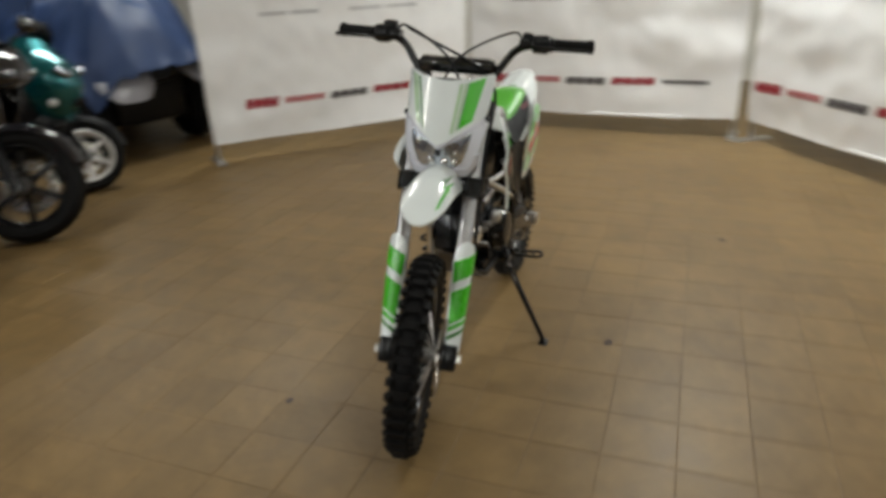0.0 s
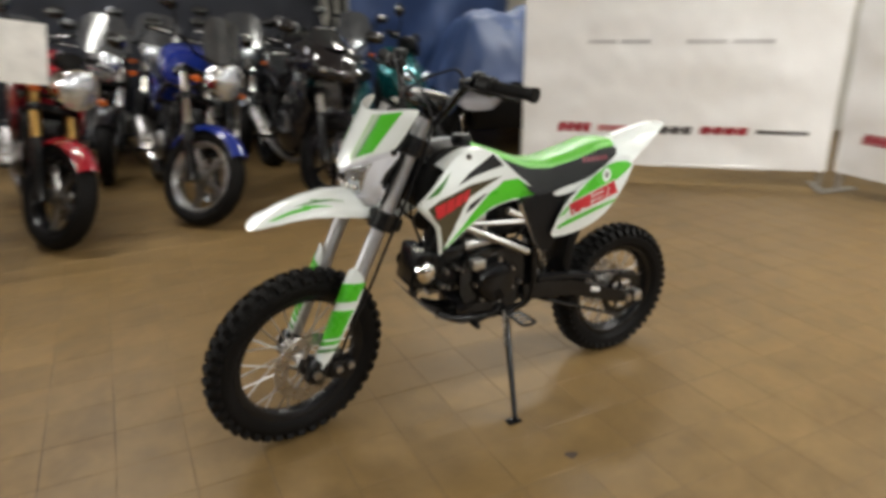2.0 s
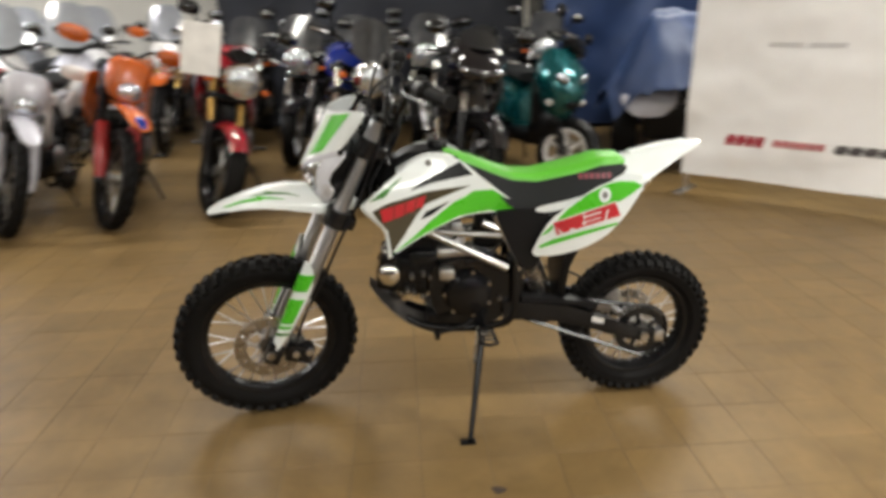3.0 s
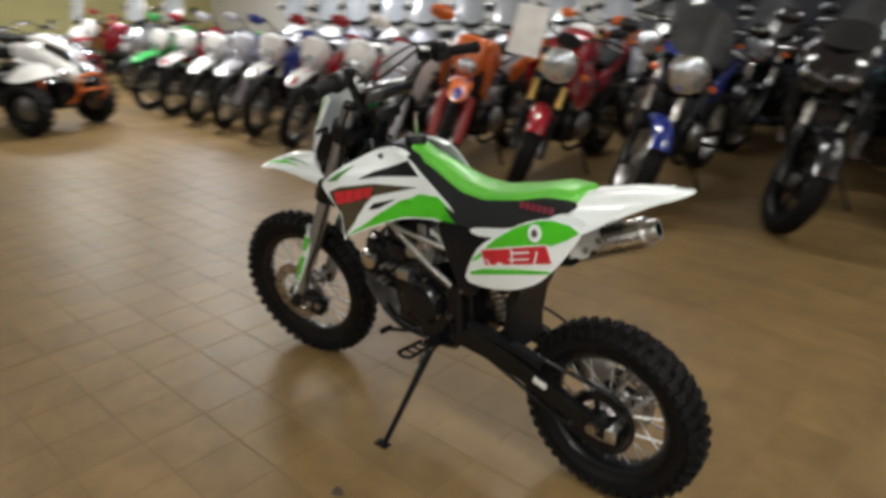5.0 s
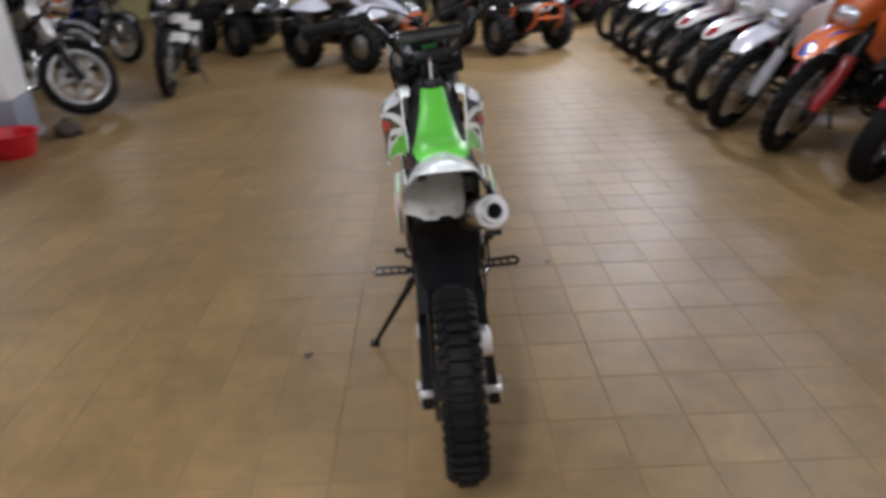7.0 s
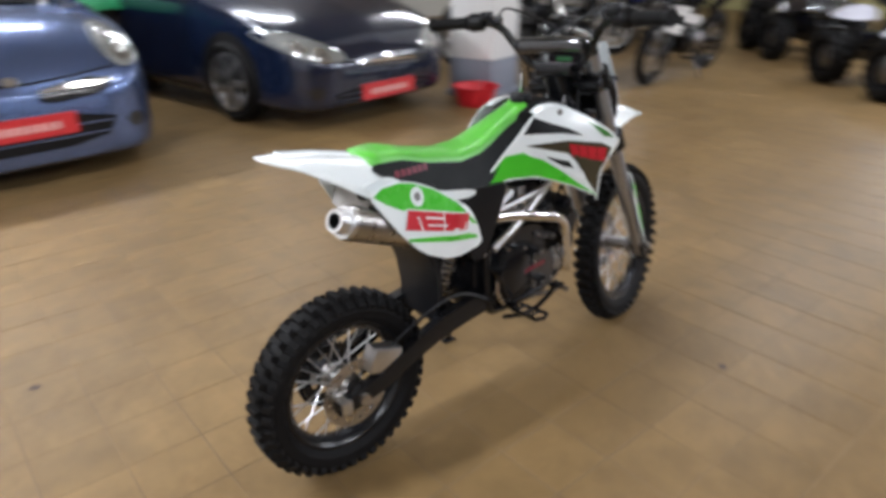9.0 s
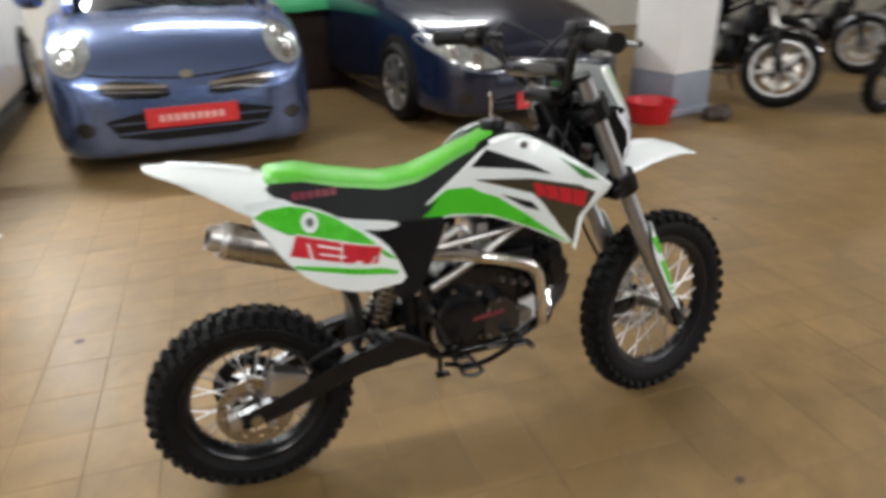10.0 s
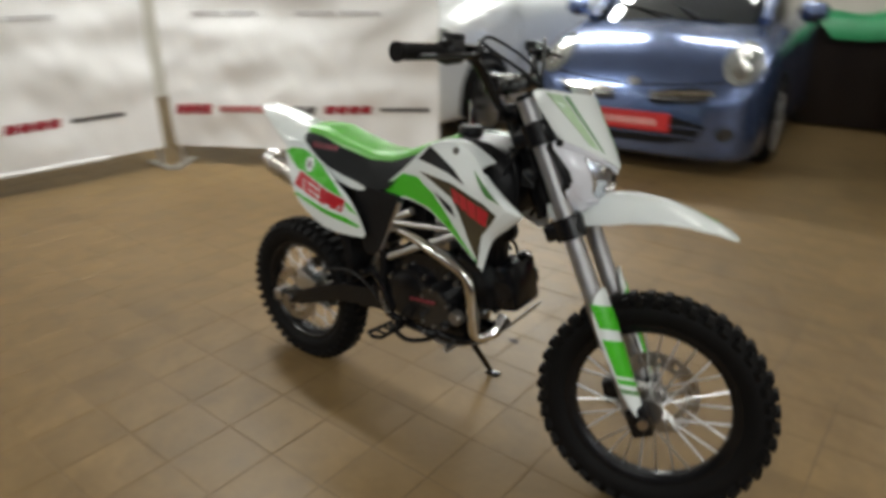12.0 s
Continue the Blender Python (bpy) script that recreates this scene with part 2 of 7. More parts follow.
def lathe(profile, seg=32, m=None, closed=False):
    """Profile rows (radius, along y) turned round the y axis."""
    bm = bmesh.new()
    rings = []
    for k in range(seg):
        a = 2 * math.pi * k / seg
        rings.append([bm.verts.new((r * math.cos(a), y, r * math.sin(a))) for r, y in profile])
    n = len(profile)
    for k in range(seg):
        a, b = rings[k], rings[(k + 1) % seg]
        for i in range(n if closed else n - 1):
            j = (i + 1) % n
            bm.faces.new((a[i], a[j], b[j], b[i]))
    bmesh.ops.remove_doubles(bm, verts=bm.verts, dist=1e-5)
    if m is not None:
        bm.transform(m)
    return bm


def rounded(outline, n=2):
    """Chaikin's corner cutting on a closed outline."""
    pts = [Vector(p) for p in outline]
    for _ in range(n):
        out = []
        for a, b in zip(pts, pts[1:] + pts[:1]):
            out += [a * 0.78 + b * 0.22, a * 0.22 + b * 0.78]
        pts = out
    return [tuple(p) for p in pts]


def sheet(outline, fn, thick=0.003, step=0.025, cut=True):
    """A plate of that outline in (u, v), laid on the surface fn(u, v, lift) and thick downwards."""
    bm = bmesh.new()
    bm.faces.new([bm.verts.new((u, v, 0)) for u, v in outline])
    if cut:
        us, vs = [p[0] for p in outline], [p[1] for p in outline]
        for axis, lo, hi in ((0, min(us), max(us)), (1, min(vs), max(vs))):
            k = math.ceil(lo / step + 0.02)
            while k * step < hi - 0.02 * step:
                co, no = [0, 0, 0], [0, 0, 0]
                co[axis], no[axis] = k * step, 1
                bmesh.ops.bisect_plane(bm, geom=bm.verts[:] + bm.edges[:] + bm.faces[:], plane_co=co, plane_no=no)
                k += 1
    bmesh.ops.triangulate(bm, faces=bm.faces[:])
    flat = [(v.co.x, v.co.y) for v in bm.verts]
    tops = bm.verts[:]
    faces = bm.faces[:]
    low = {v: bm.verts.new((0, 0, 0)) for v in tops}
    rim = [e for e in bm.edges if e.is_boundary]
    for f in faces:
        bm.faces.new([low[v] for v in reversed(f.verts)])
    for e in rim:
        a, b = e.verts
        bm.faces.new((a, b, low[b], low[a]))
    for v, (x, y) in zip(tops, flat):
        v.co = fn(x, y, 0.0)
        low[v].co = fn(x, y, -thick)
    return bm


def ease(x):
    x = min(1.0, max(0.0, x))
    return x * x * (3 - 2 * x)


def between(x, table):
    """Linear look-up in rows (x, value)."""
    if x <= table[0][0]:
        return table[0][1]
    for (a, p), (b, q) in zip(table, table[1:]):
        if x <= b:
            return p + (q - p) * (x - a) / (b - a)
    return table[-1][1]


# ---- the hall ----
def structure(name, bm, mat, label="", category=""):
    ob = part(name, bm, mat)
    return tagged(ob, label, category, kind="structure")


X0, X1, Y0, Y1 = ROOM
structure("floor", bx(X0, X1, Y0, Y1, -0.15, -0.0014), "grout", "brown cement bed under tan ceramic floor tiles", "floor")
structure("ceiling", bx(X0 - 0.2, X1 + 0.2, Y0 - 0.2, Y1 + 0.2, CEILING, CEILING + 0.2), "ceiling", "off-white painted concrete ceiling", "ceiling")
structure("wall_west", bx(X0 - 0.2, X0, Y0 - 0.2, Y1 + 0.2, -0.15, CEILING), "wall", "pale grey plastered wall of the hall", "wall")
structure("wall_east", bx(X1, X1 + 0.2, Y0 - 0.2, Y1 + 0.2, -0.15, CEILING), "wall_olive", "olive yellow painted wall at the far end", "wall")
structure("wall_south", bx(X0, X1, Y0 - 0.2, Y0, -0.15, CEILING), "wall", "pale grey plastered wall behind the motorcycles", "wall")
structure("wall_north", bx(X0, X1, Y1, Y1 + 0.2, -0.15, CEILING), "wall", "pale grey plastered wall behind the cars", "wall")

for tx, ty, watts in TUBES:
    lamp = empty("ceiling_light", pose(tx, ty, CEILING), "long white twin-tube fluorescent lamp under the ceiling", "ceiling light", "ceiling lights")
    part("housing", bx(-0.8, 0.8, -0.12, 0.12, -0.06, 0, 0.01), "housing", lamp)
    for dy in (-0.06, 0.06):
        part("tube", tube([(-0.76, dy, -0.08), (0.76, dy, -0.08)], 0.015, 10), "tube", lamp, "glowing white fluorescent tube")
    data = bpy.data.lights.new("tube_light", "AREA")
    data.shape, data.size, data.size_y, data.energy = "RECTANGLE", 1.5, 0.16, watts
    data.color = (0.88, 0.90, 1.0) if ty < -4 and tx > 1 else (1.0, 0.985, 0.955)   # cool tint added to make whites bluish over the far end of the row
    li = new("tube_light", data)
    li.matrix_basis = pose(tx, ty, CEILING - 0.11)


# ---- banners ----
def banner(a, b, seed, words):
    """A hanging white cloth between two posts, with its printed rows."""
    a, b = Vector((*a, 0)), Vector((*b, 0))
    d = (b - a).normalized()
    n = Vector((-d.y, d.x, 0))
    if n.x < 0:
        n = -n
    length = (b - a).length
    low, high = 0.14, 2.2

    def cloth(s, z, lift):
        q = Vector((s * 1.3, z * 0.9, seed * 7.1))
        fold = 0.035 * noise.noise(q) + 0.026 * noise.noise(Vector((s * 1.6 + z * 1.9, z * 4.2 - s * 1.2, seed * 3.3)))
        fold += 0.016 * (0.35 - abs(noise.noise(Vector((s * 2.4 - z * 1.7, z * 2.6 + s * 0.9, seed * 5.7))))) + 0.007 * noise.noise(Vector((s * 9 + z * 5, z * 6 - s * 3, seed * 2.1)))     # pulled creases
        hem = 0.012 * math.sin(s * 5 + seed) * ease((0.5 - z) / 0.4)
        sag = 0.015 * math.sin(math.pi * s / length) if z < 0.2 else 0
        return a + d * s + n * (fold + hem + lift) + Vector((0, 0, z - sag))
    root = empty("banner", pose(0, 0, 0), "white cloth advertising banner with faded red and black print", "banner", "banners round the floor")
    rings = []
    ns, nz = 70, 70
    for i in range(ns + 1):
        s = length * i / ns
        rings.append([cloth(s, low + (high - low) * k / nz, 0) for k in range(nz + 1)] + [cloth(s, low + (high - low) * k / nz, -0.004) for k in range(nz, -1, -1)])
    part("cloth", loft(rings), "banner", root, "wrinkled white cloth", sharp=70)
    # printed rows: words become plain slanted bars
    for s0, s1, z, h, mat, count in words:
        step = (s1 - s0) / count
        for i in range(count):
            u = s0 + i * step
            w = step * (0.80 if mat != "print_grey" else 0.9)
            lean = h * 0.25
            out = [(u, z - h / 2), (u + w, z - h / 2), (u + w + lean, z + h / 2), (u + lean, z + h / 2)]
            part("printed_bar", sheet(out, lambda p, q, l: cloth(p, q, l + 0.004), 0.002, 0.05), mat, root)
        if count > 2:
            out = [(s0, z - h * 0.12), (s1 - step * 0.3, z - h * 0.12), (s1 - step * 0.3, z + h * 0.14), (s0, z + h * 0.14)]
            part("printed_bar", sheet(out, lambda p, q, l: cloth(p, q, l + 0.0055), 0.0015, 0.05), mat, root)
    for s in (0.02, length - 0.02):
        p = a + d * s - n * 0.05
        part("post", tube([(p.x, p.y, 0.0), (p.x, p.y, 2.25)], 0.018, 10), "alu", root, "grey aluminium post")
        part("foot", bx(-0.16, 0.16, -0.03, 0.03, 0, 0.012, 0.003), "alu", root, "flat metal foot", Matrix.Translation(p) @ Matrix.Rotation(math.atan2(n.y, n.x), 4, "Z"))
    p, q = a + d * (length * 0.5) + n * 0.005, a + d * (length * 0.82) + n * 0.005
    part("hem_rail", tube([(p.x, p.y, low - 0.005), (q.x, q.y, low - 0.005)], 0.014, 8), "paint_white", root, "glossy white hem weight")
    return root


WORDS_LOW = [(0.17, 0.42, 0.40, 0.070, "print_red", 4), (0.47, 0.78, 0.40, 0.046, "print_pink", 6), (0.83, 1.15, 0.395, 0.056, "print_dark", 4),
             (1.20, 1.53, 0.40, 0.056, "print_red", 4), (1.58, 1.92, 0.40, 0.028, "print_dark", 7)]
WORDS_HIGH = [(0.36, 0.82, 1.02, 0.03, "print_grey", 2), (1.04, 1.64, 1.02, 0.03, "print_grey", 2), (0.3, 0.9, 1.5, 0.05, "print_red", 8), (1.05, 1.7, 1.5, 0.05, "print_dark", 8)]
banner((-1.95, -2.51), (-3.52, -1.02), 1, [(s0 + 0.10, s1 + 0.10, z, h, m_, c) for s0, s1, z, h, m_, c in WORDS_LOW + WORDS_HIGH])
banner((-3.55, -0.98), (-3.27, 1.14), 2, WORDS_LOW + WORDS_HIGH)
banner((-3.23, 1.20), (-1.70, 2.24), 3, [(s0 - 0.13, s1 - 0.13, z, h, m_, c) for s0, s1, z, h, m_, c in WORDS_LOW + WORDS_HIGH])


# ---- wheels shared by all two-wheelers ----
def tyre(radius, inner, width, knobs=0, block=0.012, m=None):
    """A tyre round the y axis; with knobs a block tread."""
    h = width / 2
    body = radius - (block if knobs else 0)
    prof = []
    for k in range(13):
        a = -math.pi * 0.5 + math.pi * k / 12
        prof.append((inner + (body - inner) * (0.28 + 0.72 * max(0, math.cos(a)) ** 0.62), h * math.sin(a) * (1.0 if 0 < k < 12 else 0.9)))
    prof = [(inner, -h * 0.55)] + prof + [(inner, h * 0.55)]
    if not knobs:
        bm = lathe(prof, 32)
    else:
        bm = bmesh.new()
        turns = []
        for q in range(knobs * 4):
            a = 2 * math.pi * q / (knobs * 4)
            up = (6, 7, 8) if q // 2 % 2 else (3, 4, 10, 11)      # middle and shoulder blocks take turns
            turns.append([bm.verts.new(((r + block * (i in up)) * math.cos(a), y * (1.06 if i in up and i not in (6, 7, 8) else 1), (r + block * (i in up)) * math.sin(a))) for i, (r, y) in enumerate(prof)])
        for q in range(len(turns)):
            one, two = turns[q], turns[(q + 1) % len(turns)]
            for i in range(len(prof) - 1):
                bm.faces.new((one[i], one[i + 1], two[i + 1], two[i]))
    if m is not None:
        bm.transform(m)
    return bm


def rim_band(inner, width, m=None):
    h = width / 2
    prof = [(inner + 0.006, -h), (inner + 0.008, -h * 0.86), (inner - 0.010, -h * 0.6), (inner - 0.016, 0), (inner - 0.010, h * 0.6), (inner + 0.008, h * 0.86),
            (inner + 0.006, h), (inner - 0.006, h), (inner - 0.020, h * 0.6), (inner - 0.024, 0), (inner - 0.020, -h * 0.6), (inner - 0.006, -h)]
    return lathe(prof, 40, m, closed=True)


def disc_plate(r0, r1, y, m=None, holes=10):
    """A brake disc with drilled holes, round the y axis."""
    bm = bmesh.new()
    seg = holes * 4
    t = 0.0018
    rr = [r0, r0 + (r1 - r0) * 0.3, r0 + (r1 - r0) * 0.65, r1]
    vs = [[[bm.verts.new((r * math.cos(2 * math.pi * k / seg), y + s * t, r * math.sin(2 * math.pi * k / seg))) for r in rr] for k in range(seg)] for s in (-1, 1)]
    for k in range(seg):
        j = (k + 1) % seg
        for i in range(3):
            if i == 1 and k % 4 == 0:
                continue
            for s in (0, 1):
                bm.faces.new((vs[s][k][i], vs[s][k][i + 1], vs[s][j][i + 1], vs[s][j][i]))
        for i in (0, 3):
            bm.faces.new((vs[0][k][i], vs[0][j][i], vs[1][j][i], vs[1][k][i]))
    if m is not None:
        bm.transform(m)
    return bm


def spoked_wheel(name, parent, m, radius, inner, width, knobs, block, disc_side, disc_r, label, rim_mat="black_metal", spokes=28, sprocket=0):
    hub = part(name, join(lathe([(0.0, -0.055), (0.034, -0.055), (0.034, -0.045), (0.022, -0.035), (0.022, 0.035), (0.034, 0.045), (0.034, 0.055), (0.0, 0.055)], 20),
                          lathe([(0.0, -0.09), (0.009, -0.09), (0.009, 0.09), (0.0, 0.09)], 12)), "gunmetal", parent, label, m)
    part("tyre", tyre(radius - block, inner, width), "rubber", hub, "black knobbly tyre", m, 30)
    h = width / 2
    for row in (-1, 0, 1):
        hy, y0 = (h * 0.50, 0.0) if row == 0 else (h * 0.27, row * h * 0.72)
        half = math.pi / knobs * (0.44 if row == 0 else 0.50) * radius
        bmk = loft([[(-half * g, -hy * g2, z), (half * g, -hy * g2, z), (half * g, hy * g2, z), (-half * g, hy * g2, z)] for g, g2, z in ((1.12, 1.05, -0.008), (1.0, 1.0, block * 0.7), (0.86, 0.94, block))])
        base = Matrix.Translation((0, y0, radius - block - (0.0 if row == 0 else h * 0.30))) @ Matrix.Rotation(radians(-38 * row), 4, "X")
        km = make_mesh("tread_block", bmk, "rubber", 30)
        for k in range(knobs):
            ob = new("tread_block", km)
            ob.parent = hub
            ob.matrix_basis = m @ Matrix.Rotation(2 * math.pi * (k + (0.5 if row else 0)) / knobs, 4, "Y") @ base
    part("rim", rim_band(inner, width * 0.62), rim_mat, hub, "", m)
    sp = make_mesh("spoke", tube([(0, 0, 0), (1, 0, 0)], [0.0021 / 1, 0.0021 / 1], 6), "alu")
    for k in range(spokes):
        side = 1 if k % 2 else -1
        a = 2 * math.pi * k / spokes
        b = a + (0.42 if (k // 2) % 2 else -0.42)
        p = Vector((0.030 * math.cos(b), side * 0.042, 0.030 * math.sin(b)))
        q = Vector(((inner - 0.014) * math.cos(a), 0.0, (inner - 0.014) * math.sin(a)))
        d = q - p
        ob = new("spoke", sp)
        ob.parent = hub
        ob.matrix_basis = m @ Matrix.Translation(p) @ d.to_track_quat("X", "Z").to_matrix().to_4x4() @ Matrix.Diagonal((d.length, 1, 1, 1))
    if disc_r:
        part("brake_disc", join(disc_plate(disc_r * 0.66, disc_r, disc_side * 0.062, None, 12),
                                *[tube([(0.03 * math.cos(a), disc_side * 0.058, 0.03 * math.sin(a)), (disc_r * 0.7 * math.cos(a + 0.4), disc_side * 0.062, disc_r * 0.7 * math.sin(a + 0.4))], 0.006, 6)
                                  for a in [2 * math.pi * k / 5 for k in range(5)]]), "steel", hub, "drilled steel brake disc", m)
    if sprocket:
        ring = lathe([(sprocket * 0.66, 0.058), (sprocket * 0.93, 0.058), (sprocket * 0.93, 0.063), (sprocket * 0.66, 0.063)], 40, None, True)
        sp_ = part("sprocket", ring, "engine_black", hub, "toothed black sprocket", m)
        tooth = make_mesh("tooth", bx(-0.0042, 0.0042, 0.0585, 0.0625, sprocket * 0.92, sprocket, 0.001, 1), "engine_black")
        for k in range(38):
            ob = new("tooth", tooth)
            ob.parent = sp_
            ob.matrix_basis = m @ Matrix.Rotation(2 * math.pi * k / 38, 4, "Y")
        for k in range(5):
            part("carrier_arm", bx(-0.007, 0.007, 0.0575, 0.0635, 0.02, sprocket * 0.68, 0.001, 1), "engine_black", sp_, "", m @ Matrix.Rotation(2 * math.pi * k / 5 + 0.2, 4, "Y"))
    return hub


# ---- the dirt bike ----
LEAN = 1.9
bike = empty("dirt_bike", pose(0, 0.010, 0, -LEAN, 0, -0.7), "small white and green off-road motorcycle leaning on its side stand", "motorcycle")
AXIS = Vector((-0.442, 0, 0.897)).normalized()
PIVOT = Vector((0.205, 0, 0.95))
STEER = Matrix.Translation(PIVOT) @ Matrix.Rotation(radians(12.5), 4, AXIS) @ Matrix.Translation(-PIVOT)
BARS = Matrix.Translation(PIVOT + Vector((-0.028, -0.008, -0.008))) @ Matrix.Rotation(radians(7.6), 4, AXIS) @ Matrix.Translation(-PIVOT)
MASK = Matrix.Translation(PIVOT + Vector((0, 0.004, 0))) @ Matrix.Rotation(radians(7.6), 4, AXIS) @ Matrix.Translation(-PIVOT)
FENDER = Matrix.Translation(PIVOT + Vector((0, 0.004, 0))) @ Matrix.Rotation(radians(10), 4, AXIS) @ Matrix.Translation(-PIVOT)
FA, RA = Vector((0.600, 0, 0.279)), Vector((-0.60, 0, 0.247))

spoked_wheel("front_wheel", bike, STEER @ Matrix.Translation(FA), 0.283, 0.205, 0.074, 42, 0.013, 1, 0.108, "spoked front wheel with a brake disc")
spoked_wheel("rear_wheel", bike, Matrix.Translation(RA), 0.251, 0.172, 0.097, 44, 0.013, -1, 0.092, "spoked rear wheel with a brake disc", sprocket=0.088)


# fork: legs, guards, clamps
LOWER, UPPER = Vector((0.585, 0, 0.257)), Vector((0.235, 0, 0.972))
LEG = (UPPER - LOWER).normalized()
FRONT = Vector((LEG.z, 0, -LEG.x))
for side in (1, -1):
    o = Vector((0, 0.088 * side, 0))
    leg = part("fork_leg", join(tube([LOWER + o + LEG * 0.2, LOWER + o + LEG * 0.30, LOWER + o + LEG * 0.305, UPPER + o], [0.0235, 0.0235, 0.0215, 0.0215], 16),
                                tube([LOWER + o, LOWER + o + LEG * 0.25], 0.018, 14)), "fork_grey", bike, "grey metal fork tube", STEER)
    part("axle_lug", join(bx(-0.026, 0.026, -0.022, 0.022, -0.028, 0.045, 0.008)), "black_metal", leg, "", STEER @ Matrix.Translation(LOWER + o + Vector((0.008, 0, 0.01))) @ Matrix.Rotation(radians(-26), 4, "Y"))
    part("axle_nut", lathe([(0, 0.0), (0.013, 0.0), (0.013, 0.012), (0, 0.012)], 6), "steel", leg, "", STEER @ Matrix.Translation(FA + Vector((0, 0.088 * side + (0.022 if side > 0 else -0.034), 0))))
    part("fork_cap", tube([UPPER + o, UPPER + o + LEG * 0.012], 0.021, 12), "black_metal", leg, "", STEER)

    def guard_surface(u, v, lift, side=side, o=o):
        # u runs up the leg, v round it from its front to its outer side
        r = 0.027 + 0.007 * ease((u - 0.04) / 0.25) + lift
        ang = v
        y = math.sin(ang) * r * side
        f = math.cos(ang) * r
        return LOWER + o + LEG * u + FRONT * f + Vector((0, y, 0))
    base = rounded([(0.02, -0.5), (0.02, 1.1), (0.12, 1.75), (0.27, 1.9), (0.33, 1.3), (0.345, 0.2), (0.31, -0.8), (0.12, -0.8)], 2)
    g = part("fork_guard", sheet(base, guard_surface, 0.003, 0.2, True), "white_plastic", bike, "white fork guard with green stripes", STEER, 50)
    for u0, u1, c in ((0.105, 0.195, "green_plastic"), (0.222, 0.28, "green_plastic"), (0.085, 0.098, "green_plastic"), (0.062, 0.073, "green_dark")):
        out = [(u0, -0.45), (u0 + 0.035, 1.5), (u1 + 0.035, 1.6), (u1, -0.55)]
        part("stripe", sheet(out, lambda p, q, l, f=guard_surface: f(p, q, l + 0.0018), 0.0015, 0.2), c, g, "", STEER, 50)
for z0, name in ((0.70, "lower_clamp"), (0.90, "upper_clamp")):
    k = (z0 - LOWER.z) / LEG.z
    c = LOWER + LEG * k
    part(name, join(bx(-0.055, 0.03, -0.115, 0.115, -0.02, 0.02, 0.008), *[lathe([(0.020, -0.026), (0.036, -0.026), (0.036, 0.026), (0.020, 0.026)], 18, Matrix.Translation((0, 0.088 * s_, 0)) @ Matrix.Rotation(radians(90), 4, "X"), True) for s_ in (1, -1)]),
         "black_metal", bike, "", STEER @ Matrix.Translation(c) @ Matrix.Rotation(radians(-26.2), 4, "Y"))
part("steering_stem", tube([(0.235, 0, 0.93), (0.335, 0, 0.70)], 0.03, 14), "black_metal", bike, "", STEER)
cal = part("front_caliper", bx(-0.045, 0.04, 0.055, 0.105, -0.035, 0.03, 0.010), "black_metal", bike, "black front brake caliper", STEER @ Matrix.Translation((0.515, 0, 0.262)) @ Matrix.Rotation(radians(-20), 4, "Y"))
part("caliper_pin", join(*[lathe([(0, 0.104), (0.011, 0.104), (0.011, 0.112), (0, 0.112)], 8, STEER @ Matrix.Translation((0.505 + dx, 0, 0.265))) for dx in (-0.02, 0.02)]), "alu", cal)
part("brake_hose", tube([(0.525, 0.10, 0.29), (0.490, 0.116, 0.40), (0.435, 0.118, 0.50), (0.376, 0.116, 0.62), (0.285, 0.112, 0.80), (0.22, 0.10, 0.98), (0.14, -0.16, 1.09)], 0.0042, 6, 5), "black_plastic", bike, "", STEER)

# handlebar
half = [(0.220, 0.045, 0.948), (0.212, 0.085, 0.960), (0.198, 0.124, 1.008), (0.180, 0.166, 1.062), (0.162, 0.23, 1.080), (0.115, 0.378, 1.078)]
bar = part("handlebar", tube([(x, -y, z) for x, y, z in half[::-1]] + half, 0.0112, 10, 5), "black_metal", bike, "black handlebar with cross bar and pad", BARS)
part("cross_bar", tube([(0.196, -0.13, 1.012), (0.196, 0.13, 1.012)], 0.008, 8), "black_metal", bar, "", BARS)
part("bar_pad", bx(0.170, 0.222, -0.112, 0.112, 0.988, 1.034, 0.014, 3), "black_gloss", bar, "black foam bar pad", BARS)
part("bar_clamp", bx(0.19, 0.245, -0.06, 0.06, 0.925, 0.965, 0.008), "black_metal", bar, "", BARS)
for side in (1, -1):
    ga, gb = Vector((0.150, 0.262 * side, 1.080)), Vector((0.115, 0.380 * side, 1.078))
    gd = (gb - ga).normalized()
    rr = [0.023] + [0.0165 + 0.0012 * (k % 2) for k in range(12)] + [0.020, 0.020]
    part("grip", tube([ga + (gb - ga) * (k / 14) for k in range(15)], rr, 12), "rubber", bar, "ribbed black rubber grip", BARS)
    part("switch_housing", tube([ga - gd * 0.055, ga - gd * 0.048, ga - gd * 0.012, ga - gd * 0.004], [0.018, 0.025, 0.027, 0.02], 12), "black_plastic", bar, "", BARS)
    part("lever_perch", bx(-0.018, 0.035, -0.016, 0.016, -0.014, 0.014, 0.005), "black_metal", bar, "", BARS @ Matrix.Translation(ga - gd * 0.075))
    part("lever", tube([ga - gd * 0.07 + Vector((0.03, 0, 0)), ga - gd * 0.02 + Vector((0.052, 0, -0.004)), ga + gd * 0.06 + Vector((0.05, 0, -0.006)), gb + Vector((0.056, 0, -0.006))], 0.0055, 8, 4), "black_metal", bar, "black metal hand lever", BARS)
    part("cable", tube([ga - gd * 0.08 + Vector((0.02, 0, 0.012)), (0.21, 0.15 * side, 1.112), (0.262, 0.02 * side, 1.045), (0.27, -0.04 * side, 0.93), (0.22, -0.06 * side, 0.80)], 0.0036, 6, 6), "black_plastic", bar, "", BARS)
